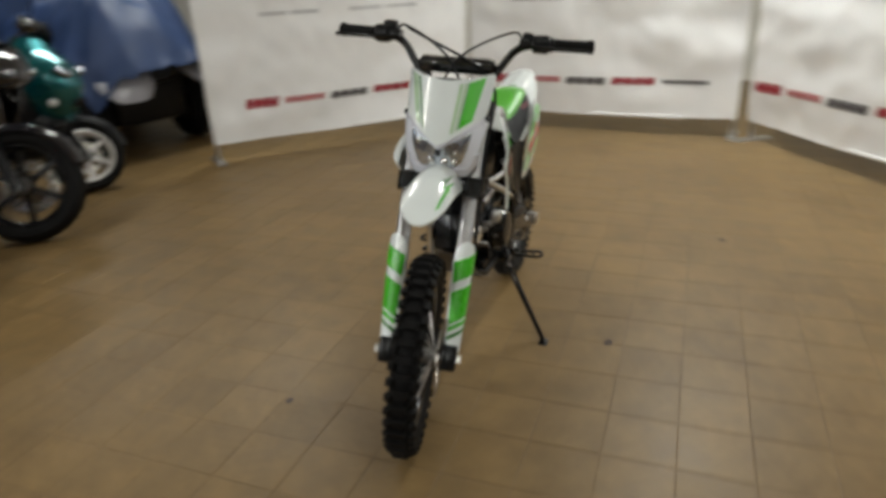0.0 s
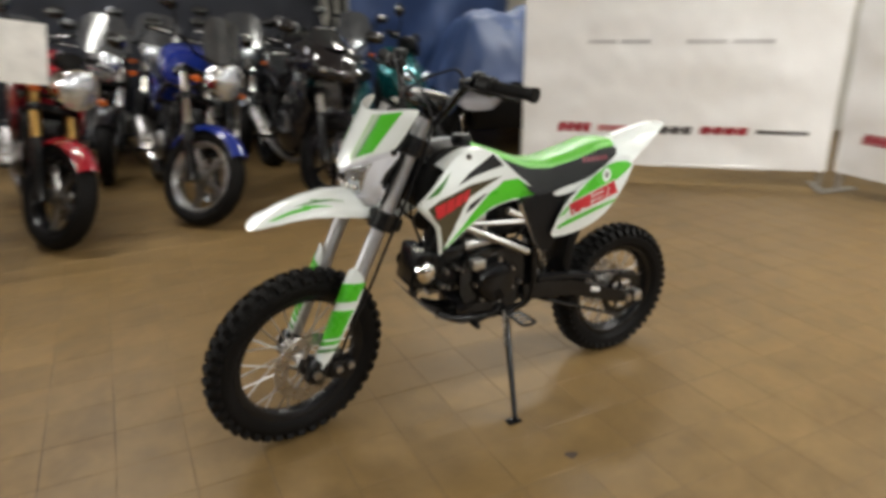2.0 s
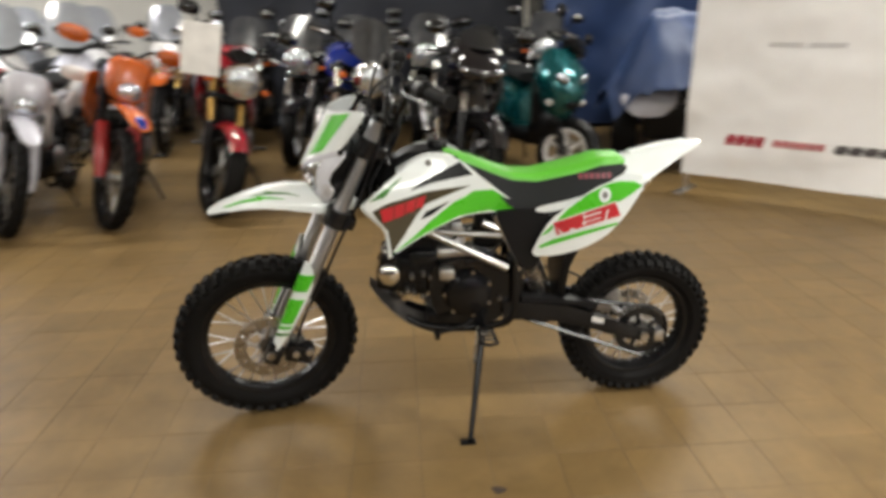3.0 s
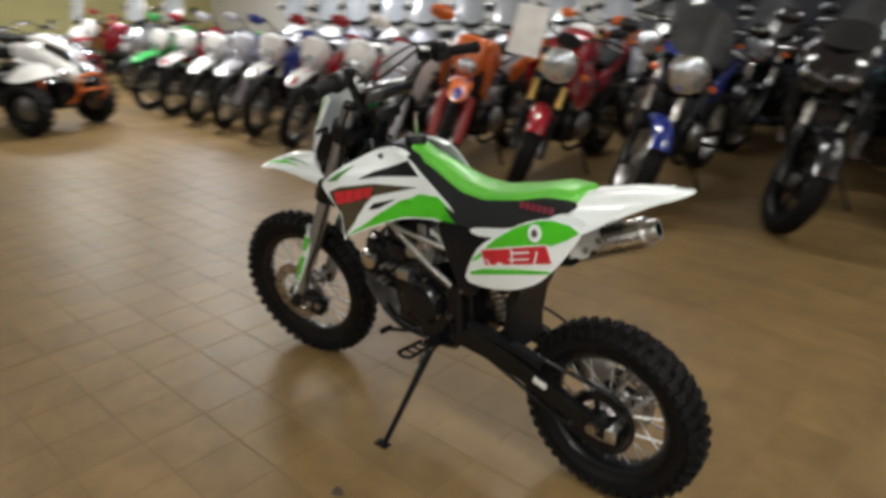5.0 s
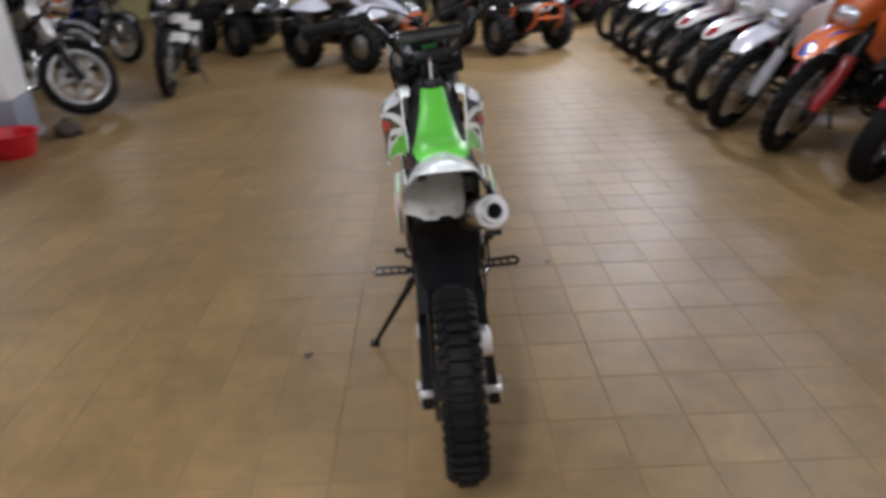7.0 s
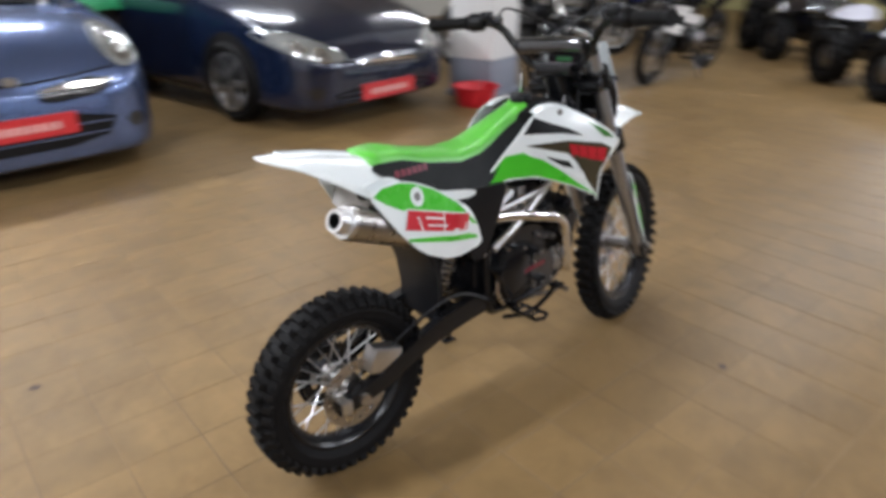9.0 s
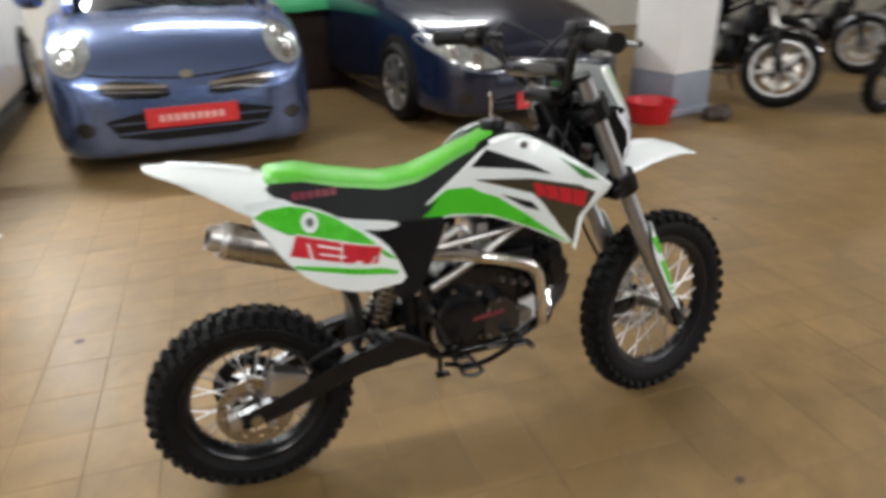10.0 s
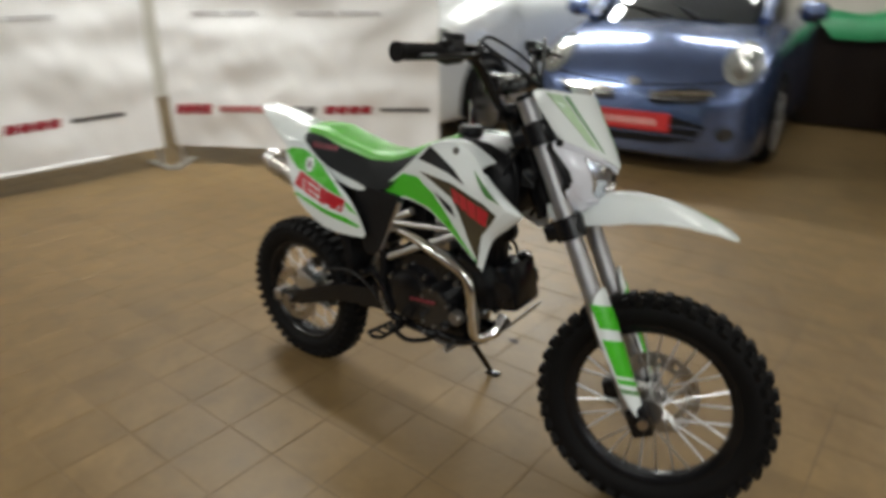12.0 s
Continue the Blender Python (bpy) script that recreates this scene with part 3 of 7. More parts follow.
part("brake_reservoir", bx(0.13, 0.17, -0.235, -0.195, 1.085, 1.118, 0.006), "black_plastic", bar, "", BARS)
part("kill_switch", bx(0.14, 0.17, 0.18, 0.212, 1.083, 1.11, 0.006), "black_plastic", bar, "", BARS)
dash = part("indicator_box", bx(0.252, 0.292, -0.055, 0.055, 0.952, 0.982, 0.006), "black_plastic", bike, "", BARS)
part("indicator_light", bx(0.2505, 0.253, -0.028, 0.022, 0.959, 0.975), "paint_green", dash, "small green indicator strip", BARS)


# headlight mask and number plate
def mask_surface(y, z, lift):
    x = between(z, [(0.70, 0.395), (0.76, 0.420), (0.80, 0.434), (0.836, 0.436), (0.88, 0.414), (0.95, 0.374), (1.04, 0.326)])
    u = y / 0.115
    return Vector((x - 0.056 * u * u - 0.022 * u ** 4 + lift, y, z))


def plate_surface(y, z, lift):
    p = mask_surface(y, z, lift + 0.009)
    p.x += 0.004 * (1 - min(1, abs(y) / 0.11))
    return p


def both(points):
    """An outline that is the same on both sides of the middle."""
    return points + [(-y, z) for y, z in points[::-1]]


mask_out = both([(0.0, 0.826), (0.098, 0.902), (0.120, 0.892), (0.110, 0.842), (0.098, 0.800), (0.108, 0.790), (0.098, 0.766), (0.072, 0.734), (0.046, 0.748), (0.022, 0.762)])[1:]
mask = part("headlight_mask", sheet(rounded(mask_out, 1), mask_surface, 0.004, 0.02), "mask_shade_white", bike, "white headlight mask, tinted bluish for shade, with pointed lower corners", MASK, 50)
part("mask_shell", loft([[mask_surface(y, z, -0.006) for y, z in rounded(mask_out, 1)], [mask_surface(y * 0.8, 0.83 + (z - 0.83) * 0.75, -0.075) for y, z in rounded(mask_out, 1)]]), "black_plastic", mask, "dark inner shell", MASK)
brow = [(-0.112, 0.894), (-0.060, 0.862), (0.0, 0.827), (0.060, 0.862), (0.112, 0.894)]
part("mask_brow", loft([[mask_surface(y, z + dz, up) for dz, up in ((0.006, 0.001), (0.006, 0.010), (-0.003, 0.011), (-0.009, 0.004), (-0.010, 0.0))] for y, z in brow]), "mask_shade_white", mask, "", MASK, 50)
for side in (1, -1):
    part("mask_cheek", loft([[mask_surface(side * y, z, up) for y, z, up in ((y0, z0, 0.0), (y0 + w * 0.3, z0 + 0.004, 0.007), (y0 + w, z0 + 0.012, 0.007), (y0 + w * 1.1, z0 + 0.013, 0.0))] for y0, w, z0 in ((0.030, 0.012, 0.752), (0.056, 0.022, 0.752), (0.078, 0.022, 0.772), (0.086, 0.018, 0.796))]), "mask_shade_white", mask, "", MASK, 50)
lamp_out = both([(0.004, 0.829), (0.083, 0.864), (0.076, 0.822), (0.062, 0.782), (0.046, 0.769)])
lens = part("headlamp", sheet(lamp_out, lambda y, z, l: mask_surface(y, z, l + 0.003), 0.002, 0.03), "lens", mask, "clear headlamp with bright reflector", MASK, 60)
for side in (1, -1):
    part("reflector_field", sheet([(0.014 * side, 0.829), (0.076 * side, 0.856), (0.068 * side, 0.816), (0.020 * side, 0.806)], lambda y, z, l: mask_surface(y, z, l + 0.0045), 0.002, 0.03), "reflector", lens, "dark reflector field", MASK, 60)
part("lamp_divider", sheet([(-0.006, 0.826), (0.006, 0.826), (0.009, 0.814), (0.006, 0.804), (-0.006, 0.804), (-0.009, 0.814)], lambda y, z, l: mask_surface(y, z, l + 0.006), 0.003, 0.03), "black_plastic", lens, "", MASK, 60)
for dy, dz, k in ((-0.018, 0.788, 1.0), (0.017, 0.789, 0.85), (0.043, 0.789, 0.9), (0.046, 0.816, 0.7), (-0.056, 0.838, 0.8)):
    part("bulb_bowl", lathe([(0.0, 0.006 * k), (0.006 * k, 0.005 * k), (0.010 * k, 0.001), (0.012 * k, -0.004), (0, -0.004)], 14, MASK @ Matrix.Translation(mask_surface(dy, dz, 0.006)) @ Matrix.Rotation(radians(-90), 4, "Z")), "chrome", lens, "round chrome bulb bowl")
plate_out = both([(0.0, 0.991), (0.06, 0.996), (0.106, 1.004), (0.121, 1.000), (0.120, 0.970), (0.113, 0.908), (0.108, 0.897), (0.060, 0.868), (0.010, 0.836)])[1:]
plate = part("number_plate", sheet(rounded(plate_out, 1), plate_surface, 0.003, 0.02), "white_plastic", bike, "white front plate with green stripes", MASK, 50)
for out, c in (([(0.062, 0.987), (0.100, 0.997), (0.080, 0.893), (0.049, 0.875)], "green_plastic"), ([(0.038, 0.983), (0.047, 0.984), (0.036, 0.868), (0.028, 0.863)], "green_pale"), ([(0.051, 0.985), (0.056, 0.986), (0.044, 0.872), (0.040, 0.870)], "green_pale"),
               ([(-0.108, 0.997), (-0.088, 0.993), (-0.056, 0.879), (-0.072, 0.889)], "green_pale"), ([(-0.085, 0.992), (-0.076, 0.990), (-0.044, 0.872), (-0.050, 0.876)], "green_grey"), ([(0.058, 0.986), (0.062, 0.987), (0.049, 0.875), (0.046, 0.873)], "green_grey")):
    part("stripe", sheet(out, lambda y, z, l: plate_surface(y, z, l + 0.0015), 0.001, 0.02), c, plate, "", MASK, 50)
for side in (1, -1):
    part("mask_bolt", lathe([(0, 0.012), (0.007, 0.012), (0.009, 0.006), (0.009, -0.03), (0, -0.03)], 10, MASK @ Matrix.Translation((0.338, 0.106 * side, 0.893)) @ Matrix.Rotation(0 if side > 0 else math.pi, 4, "X")), "black_plastic", mask)


# front fender
def fender_surface(x, y, lift):
    top = between(x, [(0.27, 0.735), (0.36, 0.762), (0.43, 0.780), (0.50, 0.787), (0.56, 0.781), (0.62, 0.765), (0.68, 0.741), (0.725, 0.716)])
    hw = 0.072
    drop = between(x, [(0.30, 0.075), (0.42, 0.070), (0.50, 0.056), (0.60, 0.035), (0.66, 0.024), (0.722, 0.008)])
    u = abs(y) / hw
    return Vector((x, y * (1 - 0.08 * u), top - drop * u ** 2.4 + lift))


fend_out = [(0.29, -0.05), (0.36, -0.066), (0.44, -0.072), (0.55, -0.072), (0.64, -0.063), (0.692, -0.046), (0.722, -0.016), (0.722, 0.016), (0.692, 0.046), (0.64, 0.063),
            (0.55, 0.072), (0.44, 0.072), (0.36, 0.066), (0.29, 0.05)]
fender = part("front_fender", sheet(rounded(fend_out, 1), fender_surface, 0.004, 0.02), "white_plastic", bike, "white front fender with a green flash on one side", FENDER, 50)
for out, c in (([(0.50, 0.058), (0.56, 0.048), (0.585, 0.040), (0.575, 0.047), (0.675, 0.036), (0.66, 0.044), (0.57, 0.056), (0.56, 0.054)], "green_plastic"), ([(0.46, 0.050), (0.53, 0.040), (0.56, 0.030), (0.545, 0.040), (0.60, 0.034), (0.56, 0.043)], "green_dark")):
    part("flash", sheet(out, lambda x, y, l: fender_surface(x, y, l + 0.0016), 0.001, 0.02), c, fender, "", FENDER, 50)


# shrouds
def shroud_y(x, z):
    out = 0.088 * ease((x + 0.14) / 0.42)
    tuck = 1 - 0.68 * ease((z - 0.775) / 0.10)
    return 0.086 + out * tuck


def side_surface(side, yfn, lift=0.0):
    return lambda u, v, l: Vector((u, side * (yfn(u, v) + lift + l), v))


def logo(parent, side, yfn, corners, mat, letters, lift):
    """A red mark made of plain slanted blocks between four corners (upper rear, upper front, lower front, lower rear)."""
    ur, uf, lf, lr = [Vector(c) for c in corners]

    def patch(a0, a1, b0, b1, m_, up, slant=0.0):
        q = [ur.lerp(uf, a + g).lerp(lr.lerp(lf, a + g), b) for a, b, g in ((a0, b0, slant), (a1, b0, slant), (a1, b1, 0), (a0, b1, 0))]
        part("mark", sheet([tuple(p) for p in q], side_surface(side, yfn, up), 0.0008, 0.02), m_, parent, "", None, 50)
    ground = "white_plastic" if letters > 4 else "olive_decal"
    if letters > 4:
        patch(-0.015, 1.015, -0.06, 1.10, ground, lift - 0.0008)
    patch(0, 1, 0, 1, mat, lift)
    cuts = ((0.235, 0.258, 0.30, 1.02, -0.10), (0.555, 0.570, 0.0, 1.0, -0.05), (0.26, 0.52, 0.26, 0.36, 0.0), (0.30, 0.60, 0.66, 0.74, 0.0), (0.72, 0.80, 0.86, 1.04, 0.0), (0.91, 0.93, 0.55, 1.04, 0.04)) if letters > 4 else \
        ((0.23, 0.25, 0.0, 1.0, -0.04), (0.47, 0.49, 0.0, 1.0, -0.04), (0.73, 0.75, 0.0, 1.0, -0.04), (0.05, 0.20, 0.82, 1.0, 0.0), (0.30, 0.42, 0.88, 1.0, 0.0))
    for a0, a1, b0, b1, slant in cuts:
        patch(a0, a1, b0, b1, ground, lift + 0.0006, slant)


SHROUD = [(-0.196, 0.690), (-0.112, 0.757), (-0.062, 0.800), (-0.010, 0.846), (0.040, 0.862), (0.090, 0.863), (0.130, 0.848), (0.192, 0.812), (0.264, 0.756), (0.268, 0.741), (0.238, 0.706), (0.209, 0.668), (0.200, 0.590), (0.118, 0.634),
          (0.064, 0.656), (0.0, 0.680), (-0.092, 0.687), (-0.152, 0.675)]
for side in (1, -1):
    sh = part("shroud", sheet(rounded(SHROUD, 1), side_surface(side, shroud_y), 0.003), "white_plastic", bike, "white tank shroud with green, black and red graphics", None, 50)
    for out, c, lift in (
            ([(-0.190, 0.692), (-0.103, 0.754), (-0.045, 0.755), (-0.019, 0.740), (0.013, 0.729), (0.077, 0.686), (0.128, 0.646), (0.197, 0.597), (0.118, 0.638), (0.064, 0.660), (0.0, 0.684), (-0.092, 0.692), (-0.150, 0.681)], "green_plastic", 0.0015),
            ([(0.094, 0.770), (0.205, 0.748), (0.246, 0.728), (0.232, 0.704), (0.205, 0.668), (0.197, 0.600), (0.155, 0.655), (0.122, 0.706), (0.095, 0.734), (0.045, 0.748), (-0.038, 0.772)], "olive_decal", 0.0013),
            ([(-0.006, 0.842), (-0.044, 0.803), (0.075, 0.792), (0.140, 0.778), (0.095, 0.803), (0.048, 0.820)], "black_plastic", 0.0013),
            ([(-0.013, 0.754), (0.060, 0.735), (0.110, 0.715), (0.149, 0.667), (0.163, 0.637), (0.120, 0.662), (0.064, 0.700)], "white_plastic", 0.0022),
            ([(0.022, 0.735), (0.095, 0.712), (0.112, 0.690), (0.078, 0.700)], "black_plastic", 0.0032),
            ([(0.160, 0.815), (0.212, 0.786), (0.252, 0.757), (0.212, 0.766)], "green_dark", 0.0014)):
        part("decal", sheet(out, side_surface(side, shroud_y, lift), 0.001, 0.02), c, sh, "", None, 50)
    logo(sh, side, shroud_y, [(0.094, 0.760), (0.224, 0.731), (0.217, 0.694), (0.106, 0.724)], "red_decal", 4, 0.0034)
    lip = [(0.192, 0.812), (0.262, 0.758), (0.269, 0.740), (0.239, 0.706), (0.210, 0.668), (0.201, 0.588)]
    lip = [(p.x, p.y) for p in smooth_line([(x, z, 0) for x, z in lip], 4)]
    part("shroud_lip", loft([[(x, side * (shroud_y(x, z) + 0.001), z), (x + 0.005, side * (shroud_y(x, z) - 0.005), z - 0.004), (x + 0.006, side * (shroud_y(x, z) - 0.007), z - 0.008), (x + 0.003, side * (shroud_y(x, z) - 0.007), z - 0.008), (x + 0.002, side * (shroud_y(x, z) - 0.005), z - 0.004), (x - 0.004, side * (shroud_y(x, z) - 0.003), z)] for x, z in lip]), "white_plastic", sh, "white folded front edge", None, 50)
    if side < 0:
        # the scoop on this side folds forward in a broad white lip
        fold = []
        for k, (x, z) in enumerate(lip):
            g = math.sin(math.pi * min(1, (k + 1) / (len(lip) + 1))) ** 0.6 * (0.85 - 0.5 * k / len(lip))
            y = shroud_y(x, z)
            fold.append([(x - 0.006, -(y + 0.0005), z), (x + 0.022 * g, -(y - 0.004), z - 0.004), (x + 0.040 * g, -(y - 0.020 * g), z - 0.010), (x + 0.044 * g, -(y - 0.042 * g), z - 0.014),
                         (x + 0.039 * g, -(y - 0.042 * g), z - 0.014), (x + 0.035 * g, -(y - 0.022 * g), z - 0.010), (x + 0.018 * g, -(y - 0.008), z - 0.004), (x - 0.006, -(y - 0.004), z)])
        part("scoop_lip", loft(fold), "white_plastic", sh, "broad white folded scoop lip", None, 50)
    shoulder = [(p.x, p.y) for p in smooth_line([(0.010, 0.850, 0), (0.040, 0.860, 0), (0.090, 0.861, 0), (0.130, 0.846, 0), (0.175, 0.821, 0)], 4)]
    part("shoulder", loft([[(x, side * (shroud_y(x, z) - 0.0005), z), (x, side * (0.80 * shroud_y(x, z) + 0.008), z + 0.004), (x, side * 0.070, z + 0.004), (x, side * 0.070, z), (x, side * 0.78 * shroud_y(x, z), z), (x, side * (shroud_y(x, z) - 0.004), z - 0.005)] for x, z in shoulder]),
         "white_plastic", sh, "white shoulder over the tank", None, 50)
    part("shroud_bolt", lathe([(0, 0.0), (0.009, 0.0), (0.008, 0.004), (0, 0.005)], 12, Matrix.Translation((0.084, side * (shroud_y(0.084, 0.845) + 0.001), 0.845)) @ Matrix.Rotation(0 if side > 0 else math.pi, 4, "X")), "gunmetal", sh)
tank = part("fuel_tank", loft([[(x, y, z) for y, z in ((-h, z0), (-h, z1 - 0.03), (-h * 0.6, z1), (h * 0.6, z1), (h, z1 - 0.03), (h, z0))] for x, h, z0, z1 in
                               ((-0.06, 0.05, 0.72, 0.80), (0.0, 0.07, 0.68, 0.846), (0.06, 0.08, 0.66, 0.868), (0.14, 0.082, 0.66, 0.862), (0.20, 0.07, 0.68, 0.83), (0.23, 0.05, 0.70, 0.79))]), "black_plastic", bike, "dark plastic fuel tank")
cap = part("fuel_cap", lathe([(0, 0.0), (0.03, 0.0), (0.031, 0.014), (0.026, 0.022), (0, 0.024)], 20, Matrix.Translation((0.05, 0, 0.866)) @ Matrix.Rotation(radians(90), 4, "X")), "black_plastic", tank, "black fuel cap")
part("breather", tube([(0.05, 0, 0.885), (0.05, 0, 0.942), (0.044, 0, 0.95)], [0.006, 0.005, 0.006], 8), "chrome", tank, "small chrome breather pin")

# seat
SEAT = [(-0.512, 0.815, 0.042, 0.800, 0.060), (-0.495, 0.828, 0.056, 0.785, 0.078), (-0.43, 0.828, 0.064, 0.748, 0.092), (-0.35, 0.806, 0.065, 0.716, 0.101), (-0.24, 0.785, 0.061, 0.695, 0.100),
        (-0.165, 0.790, 0.056, 0.694, 0.096), (-0.12, 0.806, 0.051, 0.735, 0.088), (-0.06, 0.830, 0.042, 0.785, 0.076), (0.0, 0.852, 0.039, 0.822, 0.064), (0.035, 0.868, 0.036, 0.845, 0.054)]
rows = [[between(x, [(s_[0], s_[k]) for s_ in SEAT]) for k in range(1, 5)] for x in [-0.512 + 0.547 * i / 32 for i in range(33)]]
xs = [-0.512 + 0.547 * i / 32 for i in range(33)]
seat = part("seat", loft([[(x, s_ * w, z) for s_, w, z in ((-1, hb, zb), (-1, ht + 0.008, zt - 0.021), (-1, ht * 0.9, zt - 0.012), (1, ht * 0.9, zt - 0.012), (1, ht + 0.008, zt - 0.021), (1, hb, zb))]
                          for x, (zt, ht, zb, hb) in zip(xs, rows)]), "black_seat", bike, "black and green vinyl seat", None, 60)
part("seat_top", loft([[(x, y * ht, zt + dz) for y, dz in ((-1.10, -0.022), (-1.04, -0.010), (-0.9, -0.002), (-0.5, 0.002), (0, 0.003), (0.5, 0.002), (0.9, -0.002), (1.04, -0.010), (1.10, -0.022), (0.8, -0.016), (-0.8, -0.016))]
                       for x, (zt, ht, zb, hb) in zip(xs, rows)]), "green_seat", seat, "bright green vinyl seat top", None, 60)
for side in (1, -1):
    def seat_side(u, v, l, side=side):
        zt, ht, zb, hb = [between(u, [(s_[0], s_[k]) for s_ in SEAT]) for k in range(1, 5)]
        t = (v - zb) / max(1e-4, zt - 0.021 - zb)
        return Vector((u, side * (hb + (ht + 0.008 - hb) * t + 0.0012 + l), v))
    for k in range(6):
        x = -0.458 + 0.017 * k
        part("mark", sheet([(x, 0.774), (x + 0.013, 0.772), (x + 0.016, 0.787), (x + 0.003, 0.789)], seat_side, 0.0008, 0.02), "red_faint", seat, "", None, 50)


# tail, side panels
def tail_surface(x, y, lift):
    top = between(x, [(-0.77, 0.862), (-0.70, 0.860), (-0.62, 0.848), (-0.51, 0.823), (-0.40, 0.790)])
    drop = between(x, [(-0.77, 0.012), (-0.74, 0.016), (-0.68, 0.028), (-0.60, 0.055), (-0.50, 0.085), (-0.40, 0.085)])
    u = abs(y) / between(x, [(-0.75, 0.05), (-0.68, 0.068), (-0.60, 0.085), (-0.50, 0.098)])
    return Vector((x, y, top - drop * u ** 3.0 + lift))


tail_out = [(-0.40, -0.10), (-0.50, -0.102), (-0.60, -0.086), (-0.68, -0.064), (-0.724, -0.046), (-0.748, -0.022), (-0.748, 0.022), (-0.724, 0.046), (-0.68, 0.064), (-0.60, 0.086), (-0.50, 0.102), (-0.40, 0.10)]
tail = part("rear_fender", sheet(rounded(tail_out, 1), tail_surface, 0.004, 0.02), "white_plastic", bike, "white pointed rear fender", None, 50)
part("tail_ridge", loft([[(x, -0.022, z), (x, -0.012, z + 0.006), (x, 0.012, z + 0.006), (x, 0.022, z)] for x, z in ((-0.70, 0.859), (-0.62, 0.848), (-0.53, 0.828))]), "white_plastic", tail)


def panel_y(x, z):
    return 0.124 - 0.009 * ease((-0.30 - x) / 0.28) - 0.6 * (z - 0.65) ** 2


def panel_wide(x, z):
    # the panel over the silencer stands further out towards its lower edge
    return panel_y(x, z) + 0.028 * ease((0.77 - z) / 0.15) * ease((-0.22 - x) / 0.14)


PANEL = [(-0.213, 0.550), (-0.236, 0.610), (-0.266, 0.662), (-0.328, 0.710), (-0.398, 0.752), (-0.450, 0.771), (-0.490, 0.774), (-0.532, 0.768), (-0.550, 0.752), (-0.528, 0.714), (-0.490, 0.656),
         (-0.440, 0.602), (-0.370, 0.566), (-0.290, 0.549)]
for side in (1, -1):
    pfn = panel_y if side > 0 else panel_wide
    pn = part("side_panel", sheet(rounded(PANEL, 1), side_surface(side, pfn), 0.003), "white_plastic", bike, "white side panel with green field and red mark", None, 50)
    part("decal", sheet([(-0.542, 0.754), (-0.516, 0.767), (-0.470, 0.770), (-0.435, 0.763), (-0.378, 0.737), (-0.320, 0.696), (-0.270, 0.645), (-0.240, 0.616), (-0.262, 0.624), (-0.290, 0.652), (-0.355, 0.682), (-0.430, 0.702), (-0.476, 0.711), (-0.512, 0.731)], side_surface(side, pfn, 0.0014), 0.001, 0.02), "green_plastic", pn, "", None, 50)
    part("decal", sheet([(-0.474, 0.646), (-0.384, 0.629), (-0.280, 0.604), (-0.235, 0.583), (-0.243, 0.577), (-0.325, 0.600), (-0.410, 0.622), (-0.474, 0.639)], side_surface(side, pfn, 0.0014), 0.001, 0.02), "green_plastic", pn, "", None, 50)
    for r, c, lift in ((0.020, "white_plastic", 0.0024), (0.009, "gunmetal", 0.0034)):
        part("badge", sheet([(-0.429 + r * 0.9 * math.cos(a), 0.732 + r * 1.12 * math.sin(a)) for a in [2 * math.pi * k / 14 for k in range(14)]], side_surface(side, pfn, lift), 0.001, 0.02), c, pn, "", None, 50)
    logo(pn, side, pfn, [(-0.462, 0.709), (-0.277, 0.656), (-0.290, 0.618), (-0.480, 0.668)], "red_decal", 5, 0.0032)

    def strip_y(x, z):
        return 0.108 - 0.016 * ease((-0.34 - x) / 0.2)
    part("seat_trim", sheet(rounded([(-0.560, 0.776), (-0.50, 0.788), (-0.470, 0.780), (-0.436, 0.754), (-0.349, 0.722), (-0.234, 0.701), (-0.225, 0.688), (-0.262, 0.682), (-0.351, 0.699), (-0.436, 0.728), (-0.52, 0.755)], 1), side_surface(side, strip_y), 0.003, 0.02),
         "white_plastic", pn, "white trim below the seat", None, 50)

    def cover_y(x, z):
        return 0.104 - 0.1 * max(0, z - 0.66)
    part("frame_cover", sheet(rounded([(-0.26, 0.70), (-0.16, 0.692), (-0.105, 0.69), (-0.13, 0.63), (-0.16, 0.56), (-0.19, 0.50), (-0.235, 0.50), (-0.25, 0.56), (-0.275, 0.64)], 1), side_surface(side, cover_y), 0.02, 0.03), "black_plastic", bike, "black plastic frame cover", None, 40)
part("inner_fender", loft([[(x, y, z) for x, y, z in ((x0, -h, z0), (x0 + 0.01, -h * 0.9, z0 + 0.012), (x0 + 0.01, h * 0.9, z0 + 0.012), (x0, h, z0), (x0 - 0.012, h, z0 - 0.004), (x0 - 0.012, -h, z0 - 0.004))]
                           for x0, h, z0 in ((-0.50, 0.078, 0.66), (-0.43, 0.082, 0.64), (-0.37, 0.085, 0.58), (-0.335, 0.085, 0.50), (-0.325, 0.08, 0.42), (-0.335, 0.07, 0.36))]), "black_plastic", bike, "black inner mud guard")
HOLD = Matrix.Translation((-0.505, -0.006, 0.722)) @ Matrix.Rotation(radians(20), 4, "Y")
hold_out = [(-0.034, 0.062), (0.072, 0.062), (0.080, 0.040), (0.100, 0.030), (0.106, 0.0), (0.106, -0.040), (0.080, -0.046), (0.060, -0.058), (0.030, -0.060), (0.018, -0.050), (0.0, -0.050), (-0.014, -0.060), (-0.036, -0.050), (-0.038, 0.0)]
hold = part("plate_holder", sheet(hold_out, lambda y, z, l: HOLD @ Vector((-0.02 * (y - 0.03) ** 2 * 20 - l, y, z)), 0.006, 0.02), "pale_plate", bike, "pale plastic plate holder", None, 50)
